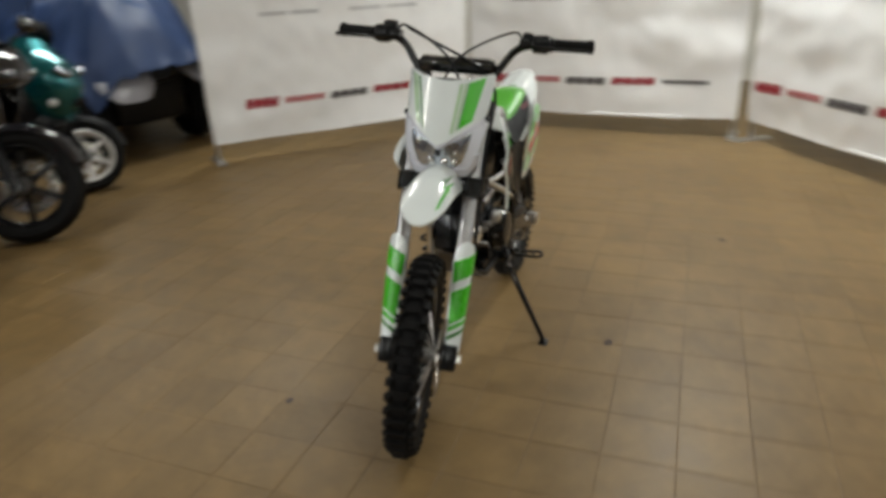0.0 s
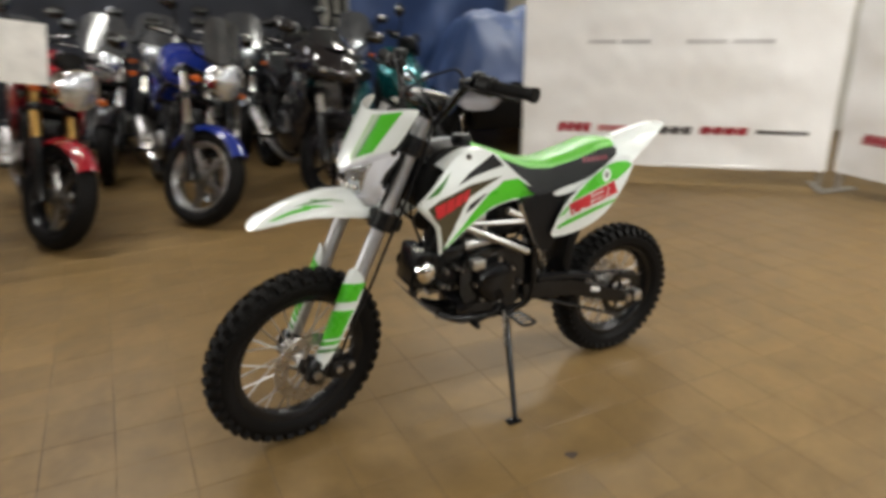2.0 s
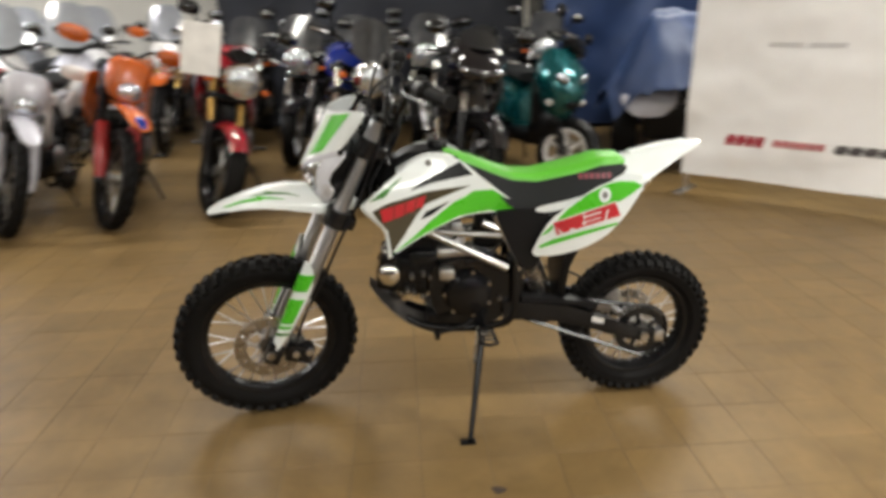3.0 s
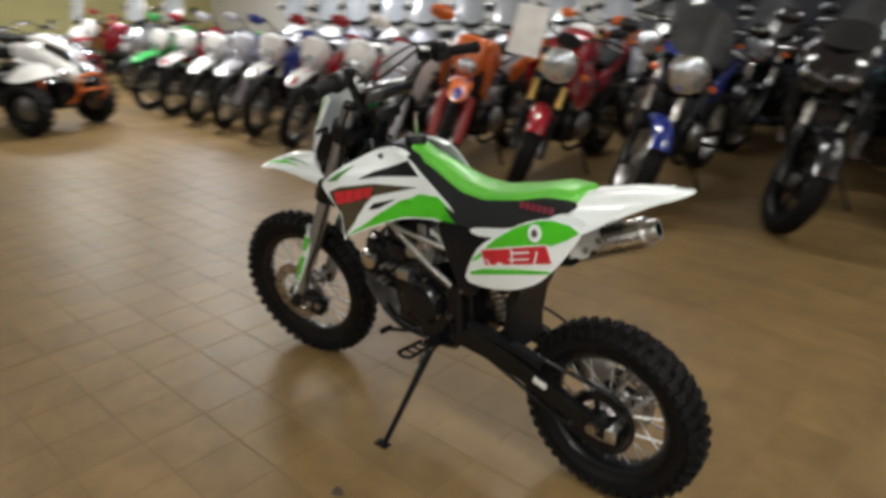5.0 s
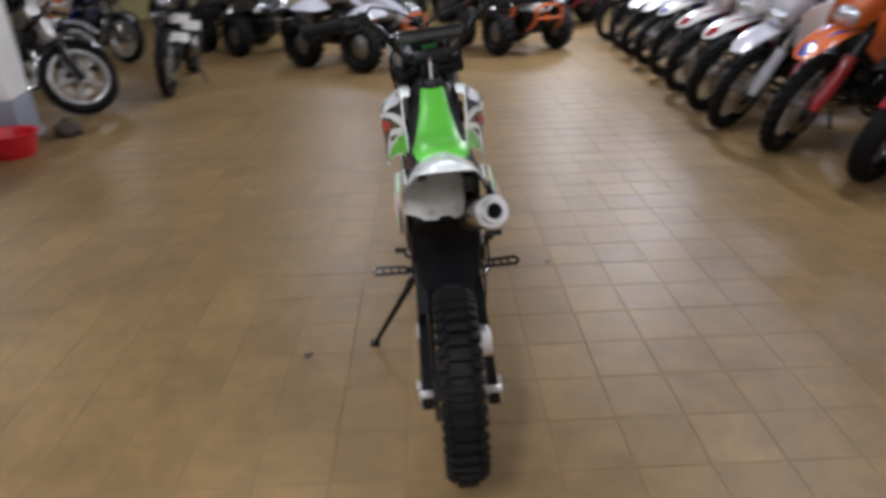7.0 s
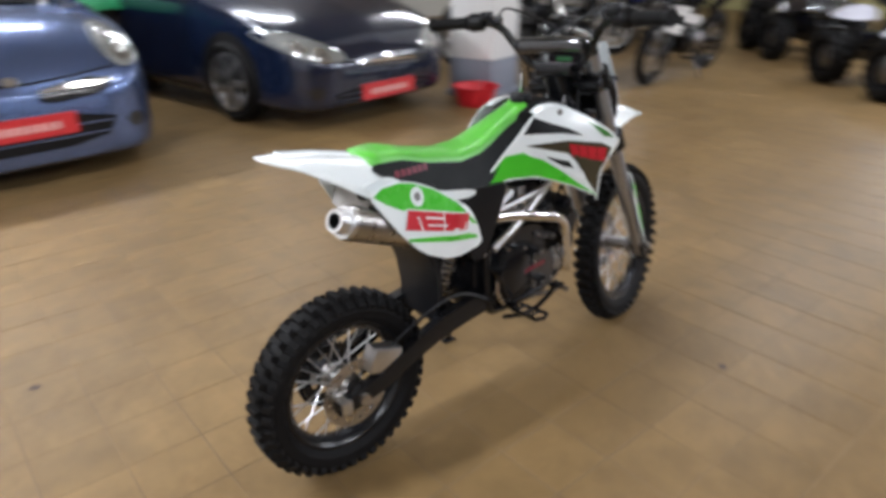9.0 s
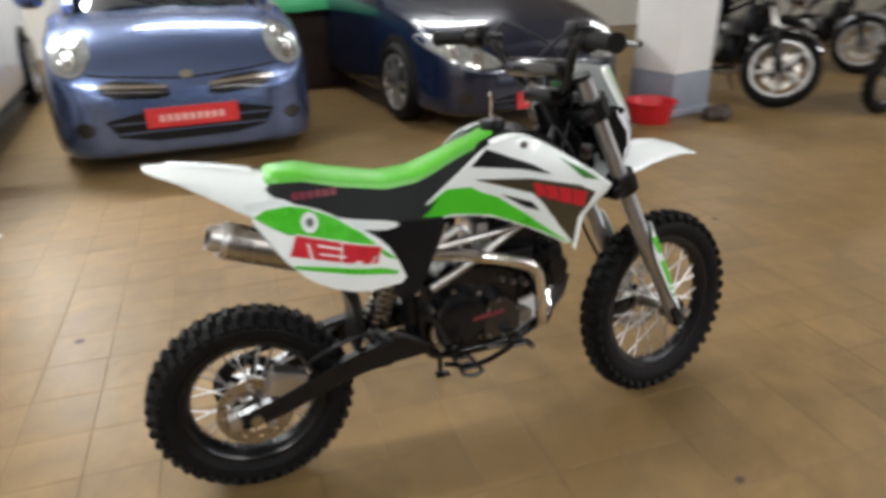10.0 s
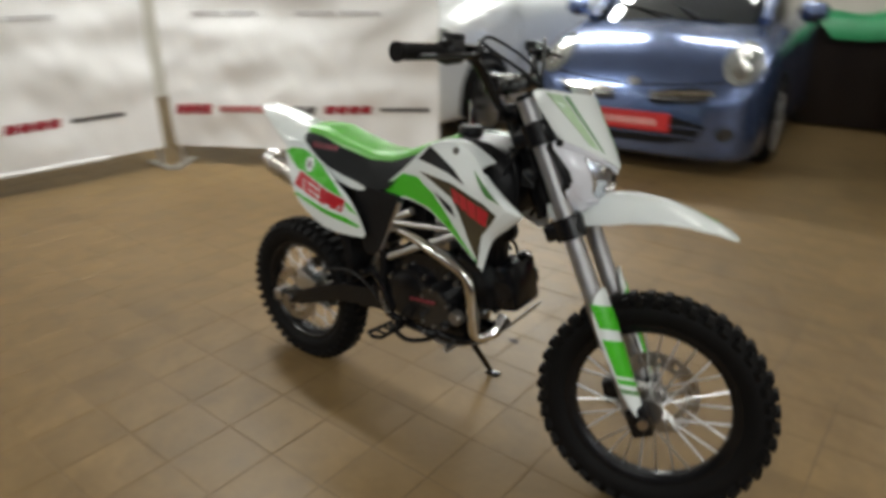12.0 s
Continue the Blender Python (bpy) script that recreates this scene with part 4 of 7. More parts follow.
for dy, dz in ((-0.018, -0.034), (0.045, -0.040), (0.088, 0.012)):
    part("bolt", lathe([(0, -0.004), (0.007, -0.004), (0.007, 0.006), (0, 0.006)], 8, HOLD @ Matrix.Translation((-0.006, dy, dz)) @ Matrix.Rotation(radians(90), 4, "Z")), "gunmetal", hold)
part("lamp_socket", bx(-0.545, -0.515, -0.070, -0.045, 0.735, 0.775, 0.006), "black_plastic", bike)

# frame tubes
for side in (1, -1):
    y = 0.092 * side
    part("frame_tube", join(tube([(0.10, y * 0.75, 0.632), (-0.06, y, 0.552), (-0.15, y, 0.505)], 0.0115, 10, 4), tube([(-0.112, y, 0.675), (-0.132, y, 0.633), (-0.178, y, 0.541), (-0.190, y, 0.50)], 0.011, 10, 3), tube([(-0.130, y, 0.612), (0.04, y * 0.9, 0.627), (0.10, y * 0.75, 0.634)], 0.0085, 10, 3), tube([(-0.128, y * 0.95, 0.628), (-0.075, y * 0.9, 0.652)], 0.012, 8)), "alu", bike, "silver frame tubes")
    part("frame_rail", join(tube([(0.21, 0.03 * side, 0.86), (0.13, y * 0.7, 0.70), (0.06, y * 0.7, 0.64)], 0.013, 10, 4), tube([(0.16, 0.055 * side, 0.335), (0.08, 0.065 * side, 0.305), (-0.10, 0.07 * side, 0.300), (-0.17, y, 0.35), (-0.175, y, 0.52)], 0.0125, 10, 5),
                            tube([(-0.17, y, 0.62), (-0.36, 0.07 * side, 0.70), (-0.55, 0.045 * side, 0.79)], 0.010, 8, 4)), "black_metal", bike, "black frame rail")
part("head_tube", tube([(0.185, 0, 0.93), (0.295, 0, 0.70)], 0.034, 16), "black_metal", bike)

# engine
case = part("engine", loft([[(x, y, z) for x, z in rounded([(-0.175, 0.40), (-0.16, 0.49), (-0.08, 0.535), (0.03, 0.53), (0.085, 0.50), (0.09, 0.40), (0.06, 0.335), (-0.05, 0.305), (-0.14, 0.325)], 1)] for y in (-0.075, -0.06, 0.06, 0.075)]), "engine_black", bike, "black horizontal single-cylinder engine")
for side, r, cx, cz in ((-1, 0.078, -0.075, 0.41), (1, 0.070, -0.03, 0.425)):
    mm = Matrix.Translation((cx, side * 0.075, cz)) @ Matrix.Rotation(0 if side > 0 else math.pi, 4, "X")
    part("cover", lathe([(0, 0.046), (r * 0.5, 0.046), (r * 0.86, 0.038), (r, 0.022), (r * 1.06, 0.0), (0, 0.0)], 28, mm), "engine_black", case, "round black engine cover")
    for k in range(7):
        a = 2 * math.pi * k / 7
        part("bolt", lathe([(0, 0.014), (0.006, 0.014), (0.006, 0), (0, 0)], 6, mm @ Matrix.Translation((r * 1.03 * math.cos(a), 0.008, r * 1.03 * math.sin(a)))), "steel", case)
part("side_cover", loft([[(x, y, z) for x, z in rounded([(-0.02, 0.345), (0.075, 0.35), (0.082, 0.43), (0.02, 0.47), (-0.02, 0.44)], 1)] for y in (-0.118, -0.108, -0.07)]), "black_gloss", case, "glossy black clutch cover")
for k in range(5):
    part("mark", sheet([(-0.052 + 0.0175 * k, 0.411 + 0.0016 * k), (-0.038 + 0.0175 * k, 0.412 + 0.0016 * k), (-0.036 + 0.0175 * k, 0.422 + 0.0016 * k), (-0.050 + 0.0175 * k, 0.421 + 0.0016 * k)], lambda u, v, l: Vector((u, -0.1215 - l, v)), 0.004, 0.1), "maroon_mark", case)
CYL = Matrix.Translation((0.08, 0, 0.462)) @ Matrix.Rotation(radians(-13), 4, "Y")
part("cylinder", bx(0, 0.15, -0.057, 0.057, -0.056, 0.056, 0.01), "engine_black", case, "", CYL)
for k in range(9):
    part("cooling_fin", bx(0.008 + 0.0115 * k, 0.0115 + 0.0115 * k, -0.062, 0.062, -0.062, 0.062, 0.0012, 1), "engine_black", case, "", CYL)
part("cylinder_head", bx(0.112, 0.165, -0.064, 0.064, -0.06, 0.066, 0.014), "engine_black", case, "black cylinder head", CYL)
part("head_cap", lathe([(0, 0.022), (0.018, 0.021), (0.030, 0.014), (0.034, 0.0), (0, 0.0)], 24, CYL @ Matrix.Translation((0.13, 0.064, 0.0))), "chrome", case, "domed chrome head cap")
part("head_cap", lathe([(0, 0.008), (0.026, 0.007), (0.03, 0.0), (0, 0.0)], 20, CYL @ Matrix.Translation((0.138, -0.064, 0.0)) @ Matrix.Rotation(math.pi, 4, "X")), "engine_black", case)
part("head_cap", lathe([(0, 0.012), (0.012, 0.011), (0.019, 0.006), (0.021, 0.0), (0, 0.0)], 20, CYL @ Matrix.Translation((0.150, 0.036, 0.066)) @ Matrix.Rotation(radians(62), 4, "X")), "chrome", case, "small domed chrome valve cap")
part("carburettor", join(bx(-0.03, 0.03, -0.052, 0.045, 0.548, 0.612, 0.01), bx(-0.018, 0.018, -0.058, 0.05, 0.60, 0.645, 0.006), lathe([(0, -0.062), (0.014, -0.062), (0.016, -0.05), (0.016, 0.05), (0, 0.055)], 14, Matrix.Translation((0.0, 0, 0.575))), lathe([(0, -0.05), (0.02, -0.05), (0.02, 0.04), (0, 0.04)], 14, Matrix.Translation((0.01, 0, 0.58)) @ Matrix.Rotation(radians(90), 4, "Z")), tube([(0.03, 0, 0.58), (0.09, 0, 0.57), (0.12, 0, 0.53)], 0.016, 10, 3)), "alu", bike, "cast alloy carburettor")
part("air_filter", lathe([(0, -0.055), (0.035, -0.055), (0.042, -0.03), (0.042, 0.04), (0.03, 0.055), (0, 0.055)], 18, Matrix.Translation((-0.11, 0, 0.585)) @ Matrix.Rotation(radians(90), 4, "Z")), "black_plastic", bike, "black air filter")
part("start_motor", lathe([(0, -0.06), (0.026, -0.06), (0.03, -0.05), (0.03, 0.05), (0, 0.055)], 18, Matrix.Translation((0.0, 0.03, 0.545)) @ Matrix.Rotation(radians(90), 4, "Z")), "alu", bike)
part("battery_box", bx(-0.30, -0.19, -0.06, 0.06, 0.52, 0.66, 0.012), "black_plastic", bike)
part("skid_plate", sheet(rounded([(0.27, -0.06), (0.27, 0.06), (0.12, 0.075), (-0.10, 0.07), (-0.10, -0.07), (0.12, -0.075)], 1), lambda u, v, l: Vector((u, v, between(u, [(-0.1, 0.285), (0.08, 0.292), (0.16, 0.330), (0.22, 0.385), (0.285, 0.465)]) + l)), 0.004, 0.03), "skid_grey", bike, "dull grey skid plate under the engine")
# small links round the engine
part("pivot_plate", bx(-0.208, -0.165, -0.074, 0.074, 0.325, 0.50, 0.016), "black_metal", bike)
for cx_, cz_ in ((-0.008, 0.357), (0.030, 0.353), (0.066, 0.360), (0.072, 0.425), (0.018, 0.456), (-0.010, 0.432)):
    part("bolt", lathe([(0, 0.007), (0.0045, 0.0065), (0.006, 0.003), (0.006, -0.01), (0, -0.01)], 8, Matrix.Translation((cx_, -0.117, cz_)) @ Matrix.Rotation(math.pi, 4, "X")), "gunmetal", case)
part("shift_lever", join(tube([(-0.01, -0.115, 0.325), (0.06, -0.125, 0.318), (0.10, -0.128, 0.322)], 0.006, 8, 4), tube([(0.10, -0.118, 0.322), (0.10, -0.155, 0.322)], 0.008, 8)), "gunmetal", bike)
part("air_box", bx(-0.165, -0.060, -0.040, 0.040, 0.555, 0.695, 0.014), "black_plastic", bike, "black plastic air box")
part("cable_tray", bx(0.04, 0.17, -0.030, 0.030, 0.535, 0.665, 0.012), "black_plastic", bike)
part("inlet_cover", bx(0.055, 0.150, -0.060, 0.060, 0.505, 0.560, 0.016), "engine_black", case)
# starter cover and bolts, added as shapes where the engine shows glints
part("starter_cover", bx(0.012, 0.058, 0.060, 0.104, 0.478, 0.512, 0.006), "alu", case, "bright alloy starter cover")
for bx_, bz_, br_, side in ((0.14, 0.485, 0.008, 1), (0.105, 0.492, 0.007, 1), (0.085, 0.480, 0.006, 1), (0.155, 0.440, 0.008, 1), (0.135, 0.432, 0.006, 1), (0.03, 0.470, 0.006, 1), (-0.13, 0.400, 0.008, 1), (-0.145, 0.345, 0.007, 1),
                           (0.075, 0.480, 0.008, -1), (0.045, 0.492, 0.007, -1), (0.11, 0.470, 0.009, -1), (-0.15, 0.445, 0.009, -1), (-0.155, 0.36, 0.007, -1), (-0.10, 0.345, 0.007, -1)):
    part("bolt", lathe([(0, 0.010), (br_ * 0.7, 0.009), (br_, 0.004), (br_, -0.03), (0, -0.03)], 10, Matrix.Translation((bx_, 0.080 * side, bz_)) @ Matrix.Rotation(0 if side > 0 else math.pi, 4, "X")), "gunmetal", case)
part("filler_cap", lathe([(0, 0.016), (0.016, 0.015), (0.021, 0.008), (0.021, -0.01), (0, -0.01)], 18, Matrix.Translation((0.095, -0.105, 0.395)) @ Matrix.Rotation(math.pi, 4, "X")), "gunmetal", case, "grey oil filler cap")
part("sump", bx(-0.11, 0.10, -0.068, 0.068, 0.296, 0.36, 0.018), "engine_black", case)
part("cover_lip", tube([(-0.155, -0.118, 0.43), (-0.158, -0.12, 0.385), (-0.135, -0.12, 0.345)], 0.006, 8, 4), "steel", case)
part("ignition_coil", bx(0.10, 0.16, -0.03, 0.03, 0.60, 0.64, 0.006), "black_gloss", bike)
part("wiring", join(tube([(0.13, 0.02, 0.62), (0.17, 0.05, 0.58), (0.19, 0.04, 0.54)], 0.0045, 6, 4), tube([(0.20, -0.05, 0.86), (0.24, -0.075, 0.78), (0.22, -0.07, 0.66), (0.16, -0.06, 0.60)], 0.005, 6, 5), tube([(0.20, 0.05, 0.86), (0.25, 0.075, 0.76), (0.20, 0.07, 0.66)], 0.005, 6, 5)), "black_plastic", bike)
for dx, dy, dz in ((0.262, -0.05, 0.90), (0.30, 0.05, 0.84), (0.27, -0.07, 0.80), (0.235, 0.06, 0.88)):
    part("connector", bx(-0.018, 0.018, -0.012, 0.012, -0.02, 0.02, 0.004), "black_gloss", bike, "", Matrix.Translation((dx, dy, dz)) @ Matrix.Rotation(radians(25 + 300 * dy), 4, "Y"))
part("hose", join(tube([(0.16, 0.05, 0.56), (0.10, 0.075, 0.60), (0.03, 0.07, 0.59), (0.0, 0.05, 0.60)], 0.005, 6, 4), tube([(0.17, -0.03, 0.54), (0.19, -0.07, 0.66), (0.12, -0.075, 0.70)], 0.0045, 6, 4), tube([(-0.02, 0.07, 0.52), (-0.08, 0.095, 0.55), (-0.15, 0.08, 0.60)], 0.005, 6, 4)), "black_plastic", bike)
part("horn", lathe([(0, -0.02), (0.03, -0.018), (0.033, 0.0), (0.02, 0.012), (0, 0.014)], 18, Matrix.Translation((0.175, 0.0, 0.635))), "black_plastic", bike)

# exhaust
pipe = part("exhaust", tube([(0.200, -0.030, 0.405), (0.188, -0.060, 0.366), (0.156, -0.096, 0.360), (0.146, -0.104, 0.42), (0.136, -0.104, 0.492), (0.114, -0.104, 0.527), (0.06, -0.103, 0.550), (-0.005, -0.098, 0.567), (-0.06, -0.084, 0.578), (-0.14, -0.070, 0.585), (-0.22, -0.066, 0.58), (-0.32, -0.064, 0.59), (-0.40, -0.066, 0.618)], 0.0165, 14, 5), "chrome", bike, "chrome exhaust pipe with a steel silencer")
ma, mb = Vector((-0.38, -0.066, 0.612)), Vector((-0.632, -0.100, 0.720))
md = (mb - ma).normalized()
part("silencer", tube([ma, ma + md * 0.03, ma + md * 0.035, mb - md * 0.030, mb - md * 0.026], [0.021, 0.036, 0.040, 0.040, 0.038], 24), "steel", pipe, "brushed steel silencer")
TIP = md.to_track_quat("Y", "Z").to_matrix().to_4x4()
part("end_cap", lathe([(0.018, 0.004), (0.037, 0.004), (0.0395, 0.0), (0.0395, -0.010), (0.018, -0.010)], 24, Matrix.Translation(mb - md * 0.022) @ TIP, True), "alu", pipe, "pale ring-shaped end cap")
part("outlet_rim", lathe([(0.0165, 0.006), (0.026, 0.006), (0.028, 0.0), (0.028, -0.024), (0.0165, -0.024)], 24, Matrix.Translation(mb + md * 0.002) @ TIP, True), "alu", pipe, "short pale outlet rim")
part("outlet", lathe([(0.0180, 0.0068), (0.0160, 0.0068), (0.0160, -0.020), (0.0, -0.020)], 20, Matrix.Translation(mb + md * 0.002) @ TIP), "rubber", pipe, "dark outlet")
part("silencer_bracket", bx(-0.50, -0.44, -0.112, -0.105, 0.64, 0.72, 0.003), "black_metal", pipe)

# rear suspension
for side in (1, -1):
    y = 0.082 * side
    rings = []
    for x, z, h in ((-0.14, 0.362, 0.029), (-0.24, 0.354, 0.030), (-0.34, 0.338, 0.029), (-0.44, 0.304, 0.028), (-0.54, 0.264, 0.026), (-0.62, 0.245, 0.022), (-0.668, 0.240, 0.016)):
        rings.append([(x, y - 0.013, z - h), (x, y + 0.013, z - h), (x, y + 0.016, z), (x, y + 0.013, z + h), (x, y - 0.013, z + h), (x, y - 0.016, z)])
    arm = part("swingarm", loft(rings), "black_metal", bike, "black swingarm beam")
    part("chain_adjuster", bx(-0.665, -0.635, y - 0.02, y + 0.02, 0.225, 0.262, 0.004), "alu", arm)
    part("axle_nut", lathe([(0, 0), (0.015, 0), (0.015, 0.012), (0, 0.012)], 6, Matrix.Translation((RA.x, y + 0.014 * side - (0 if side > 0 else 0.012), RA.z))), "steel", arm)
    if side > 0:
        part("label", sheet([(-0.462, 0.300), (-0.424, 0.309), (-0.426, 0.326), (-0.464, 0.316)], lambda u, v, l: Vector((u, 0.0985 + l, v)), 0.008, 0.1), "paper", arm, "small white label")
part("swingarm_bridge", bx(-0.30, -0.25, -0.08, 0.08, 0.30, 0.37, 0.012), "black_metal", bike)
part("chain_guard", loft([[(x, 0.060, z), (x, 0.092, z), (x, 0.094, z - 0.016), (x, 0.090, z - 0.016), (x, 0.088, z - 0.004), (x, 0.060, z - 0.004)] for x, z in ((-0.20, 0.405), (-0.30, 0.395), (-0.38, 0.382), (-0.44, 0.365))]), "black_plastic", bike, "black chain guard")
chain_pts = []
for k in range(13):
    a = math.pi * 0.5 + math.pi * k / 12
    chain_pts.append((RA.x + 0.090 * math.cos(a), 0.060, RA.z + 0.090 * math.sin(a)))
for k in range(9):
    a = -math.pi * 0.5 + math.pi * k / 8
    chain_pts.append((-0.115 + 0.030 * math.cos(a), 0.060, 0.385 + 0.030 * math.sin(a)))
part("chain", tube(chain_pts + chain_pts[:1], 0.0065, 6), "engine_black", bike, "oily black drive chain")
coil = []
sa, sb = Vector((-0.205, 0.0, 0.575)), Vector((-0.285, 0.0, 0.375))
sd = (sb - sa).normalized()
su = Vector((sd.z, 0, -sd.x))
for k in range(15 * 10 + 1):
    a = 2 * math.pi * k / 15
    coil.append(sa + sd * (0.02 + 0.165 * k / 150) + 0.030 * (math.cos(a) * su + math.sin(a) * Vector((0, 1, 0))))
shock = part("shock_absorber", tube([sa, sa + sd * 0.09, sa + sd * 0.092, sb], [0.02, 0.02, 0.010, 0.010], 12), "gunmetal", bike, "rear shock absorber with a coil spring")
part("spring", tube(coil, 0.0055, 6), "steel", shock, "steel coil spring")
part("rear_caliper", bx(-0.045, 0.045, -0.092, -0.045, -0.034, 0.036, 0.008), "alu", bike, "pale metal rear brake caliper", Matrix.Translation((-0.52, 0, 0.315)) @ Matrix.Rotation(radians(20), 4, "Y"))
part("rear_hose", tube([(-0.50, -0.075, 0.34), (-0.40, -0.095, 0.40), (-0.28, -0.10, 0.42), (-0.16, -0.11, 0.36)], 0.004, 6, 4), "black_plastic", bike)

# stand, pegs, pedals
foot = Vector((-0.014, 0.2643, 0.0101))
top = Vector((-0.075, 0.095, 0.30))
stand = part("side_stand", join(tube([top, top.lerp(foot, 0.98)], [0.0125, 0.0085], 10), lathe([(0, -0.012), (0.018, -0.012), (0.018, 0.012), (0, 0.012)], 12, Matrix.Translation(top))), "black_metal", bike, "thin black side stand")
part("stand_foot", bx(-0.018, 0.030, -0.016, 0.016, -0.003, 0.006, 0.002), "black_metal", stand, "", Matrix.Translation(foot) @ Matrix.Rotation(radians(LEAN), 4, "X") @ Matrix.Translation((0, 0, -0.004)))
part("stand_bolt", lathe([(0, 0.0), (0.009, 0.0), (0.009, 0.012), (0, 0.014)], 6, Matrix.Translation(top + Vector((0, 0.012, 0)))), "steel", stand)
part("stand_spring", tube([top + Vector((0.015, 0.01, 0.02)), top.lerp(foot, 0.3) + Vector((0.014, 0.0, 0.0))], 0.005, 6), "steel", stand)
for side, x, z in ((1, -0.078, 0.318), (-1, -0.092, 0.325)):
    peg = part("foot_peg", join(*[tube([(x + dx, side * 0.128, z), (x + dx * 1.2, side * 0.222, z + 0.004)], 0.0055, 6) for dx in (-0.02, 0.02)], tube([(x - 0.024, side * 0.222, z + 0.004), (x, side * 0.232, z + 0.004), (x + 0.024, side * 0.222, z + 0.004)], 0.0055, 6), *[tube([(x - 0.021, side * yy, z + 0.005), (x + 0.021, side * yy, z + 0.005)], 0.004, 6) for yy in (0.15, 0.175, 0.20)]), "black_metal", bike, "toothed black foot peg")
    part("peg_mount", tube([(x, side * 0.07, z - 0.012), (x, side * 0.13, z)], 0.012, 8), "black_metal", peg)
part("gear_lever", join(tube([(-0.04, 0.105, 0.345), (-0.01, 0.125, 0.335), (0.06, 0.13, 0.318), (0.075, 0.13, 0.318)], 0.006, 8, 3), tube([(0.072, 0.125, 0.318), (0.072, 0.165, 0.320)], 0.009, 8)), "black_metal", bike, "black gear lever")
part("brake_pedal", join(tube([(-0.13, -0.115, 0.30), (-0.05, -0.14, 0.295), (0.03, -0.145, 0.325), (0.055, -0.145, 0.352)], 0.007, 8, 3), bx(0.035, 0.07, -0.17, -0.135, 0.348, 0.358, 0.003)), "black_metal", bike, "black brake pedal")
part("kick_lever", join(tube([(-0.12, -0.118, 0.36), (-0.15, -0.125, 0.42), (-0.185, -0.13, 0.47)], 0.009, 8, 3), tube([(-0.185, -0.12, 0.47), (-0.188, -0.17, 0.472)], 0.009, 8)), "black_metal", bike, "folded black kick-start lever")


# ---- parked motorcycles, scooters, quads ----
def blob(rows, seg=16, p=2.5, m=None):
    """A closed body over stations (x, z, half width, half height)."""
    rings = []
    for x, z, hy, hz in rows:
        ring = []
        for k in range(seg):
            a = 2 * math.pi * k / seg
            c, s = math.cos(a), math.sin(a)
            ring.append((x, hy * math.copysign(abs(c) ** (2 / p), c), z + hz * math.copysign(abs(s) ** (2 / p), s)))
        rings.append(ring)
    bm = loft(rings)
    if m is not None:
        bm.transform(m)
    return bm


def arch(r, width, a0, a1, cx, cz, thick=0.004, crown=0.3, n=14):
    """A mudguard round a wheel at (cx, cz): an arc of a shell, a0 to a1 degrees up from ahead."""
    rings = []
    for k in range(n + 1):
        a = radians(a0 + (a1 - a0) * k / n)
        tip = 0.55 + 0.45 * math.sin(math.pi * min(1, max(0.12, k / n))) ** 0.4
        row = []
        for s in (0, 1):
            ys = [-1, -0.7, -0.3, 0.3, 0.7, 1]
            for y in (ys if s == 0 else ys[::-1]):
                rr = r - crown * width * abs(y) ** 2.5 - thick * s
                row.append((cx + rr * math.cos(a), y * width / 2 * tip, cz + rr * math.sin(a)))
        rings.append(row)
    return loft(rings)


def cast_wheel(name, parent, x, radius, inner, width, rim_mat, arms=5, disc=True, knobs=0, spokes=False, arm_mat=None):
    m = Matrix.Translation((x, 0, radius))
    hub = part(name, lathe([(0, -0.06), (0.04, -0.06), (0.045, -0.03), (0.03, 0), (0.045, 0.03), (0.04, 0.06), (0, 0.06)], 16), "gunmetal", parent, "", m)
    part("tyre", tyre(radius, inner, width, knobs, 0.012), "rubber", hub, "", m, 30)
    part("rim", rim_band(inner, width * 0.7), rim_mat, hub, "", m)
    if spokes:
        part("spoke_set", join(*[tube([(0.03 * math.cos(a + 0.5 * (1 if k % 2 else -1)), 0.04 * (1 if k % 3 else -1), 0.03 * math.sin(a + 0.5 * (1 if k % 2 else -1))), ((inner - 0.015) * math.cos(a), 0, (inner - 0.015) * math.sin(a))], 0.0022, 4)
                              for k, a in enumerate([2 * math.pi * q / 18 for q in range(18)])]), "alu", hub, "", m)
    else:
        one = make_mesh("arm", loft([[(r, -w, -w), (r, w, -w), (r, w, w), (r, -w, w)] for r, w in ((0.03, 0.018), (inner * 0.5, 0.012), (inner - 0.012, 0.016))]), arm_mat or rim_mat)
        for k in range(arms):
            ob = new("arm", one)
            ob.parent = hub
            ob.matrix_basis = m @ Matrix.Rotation(2 * math.pi * k / arms + 0.3, 4, "Y")
    if disc:
        part("brake_disc", disc_plate(inner * 0.42, inner * 0.66, 0.07, m, 9), "steel", hub)
    return hub


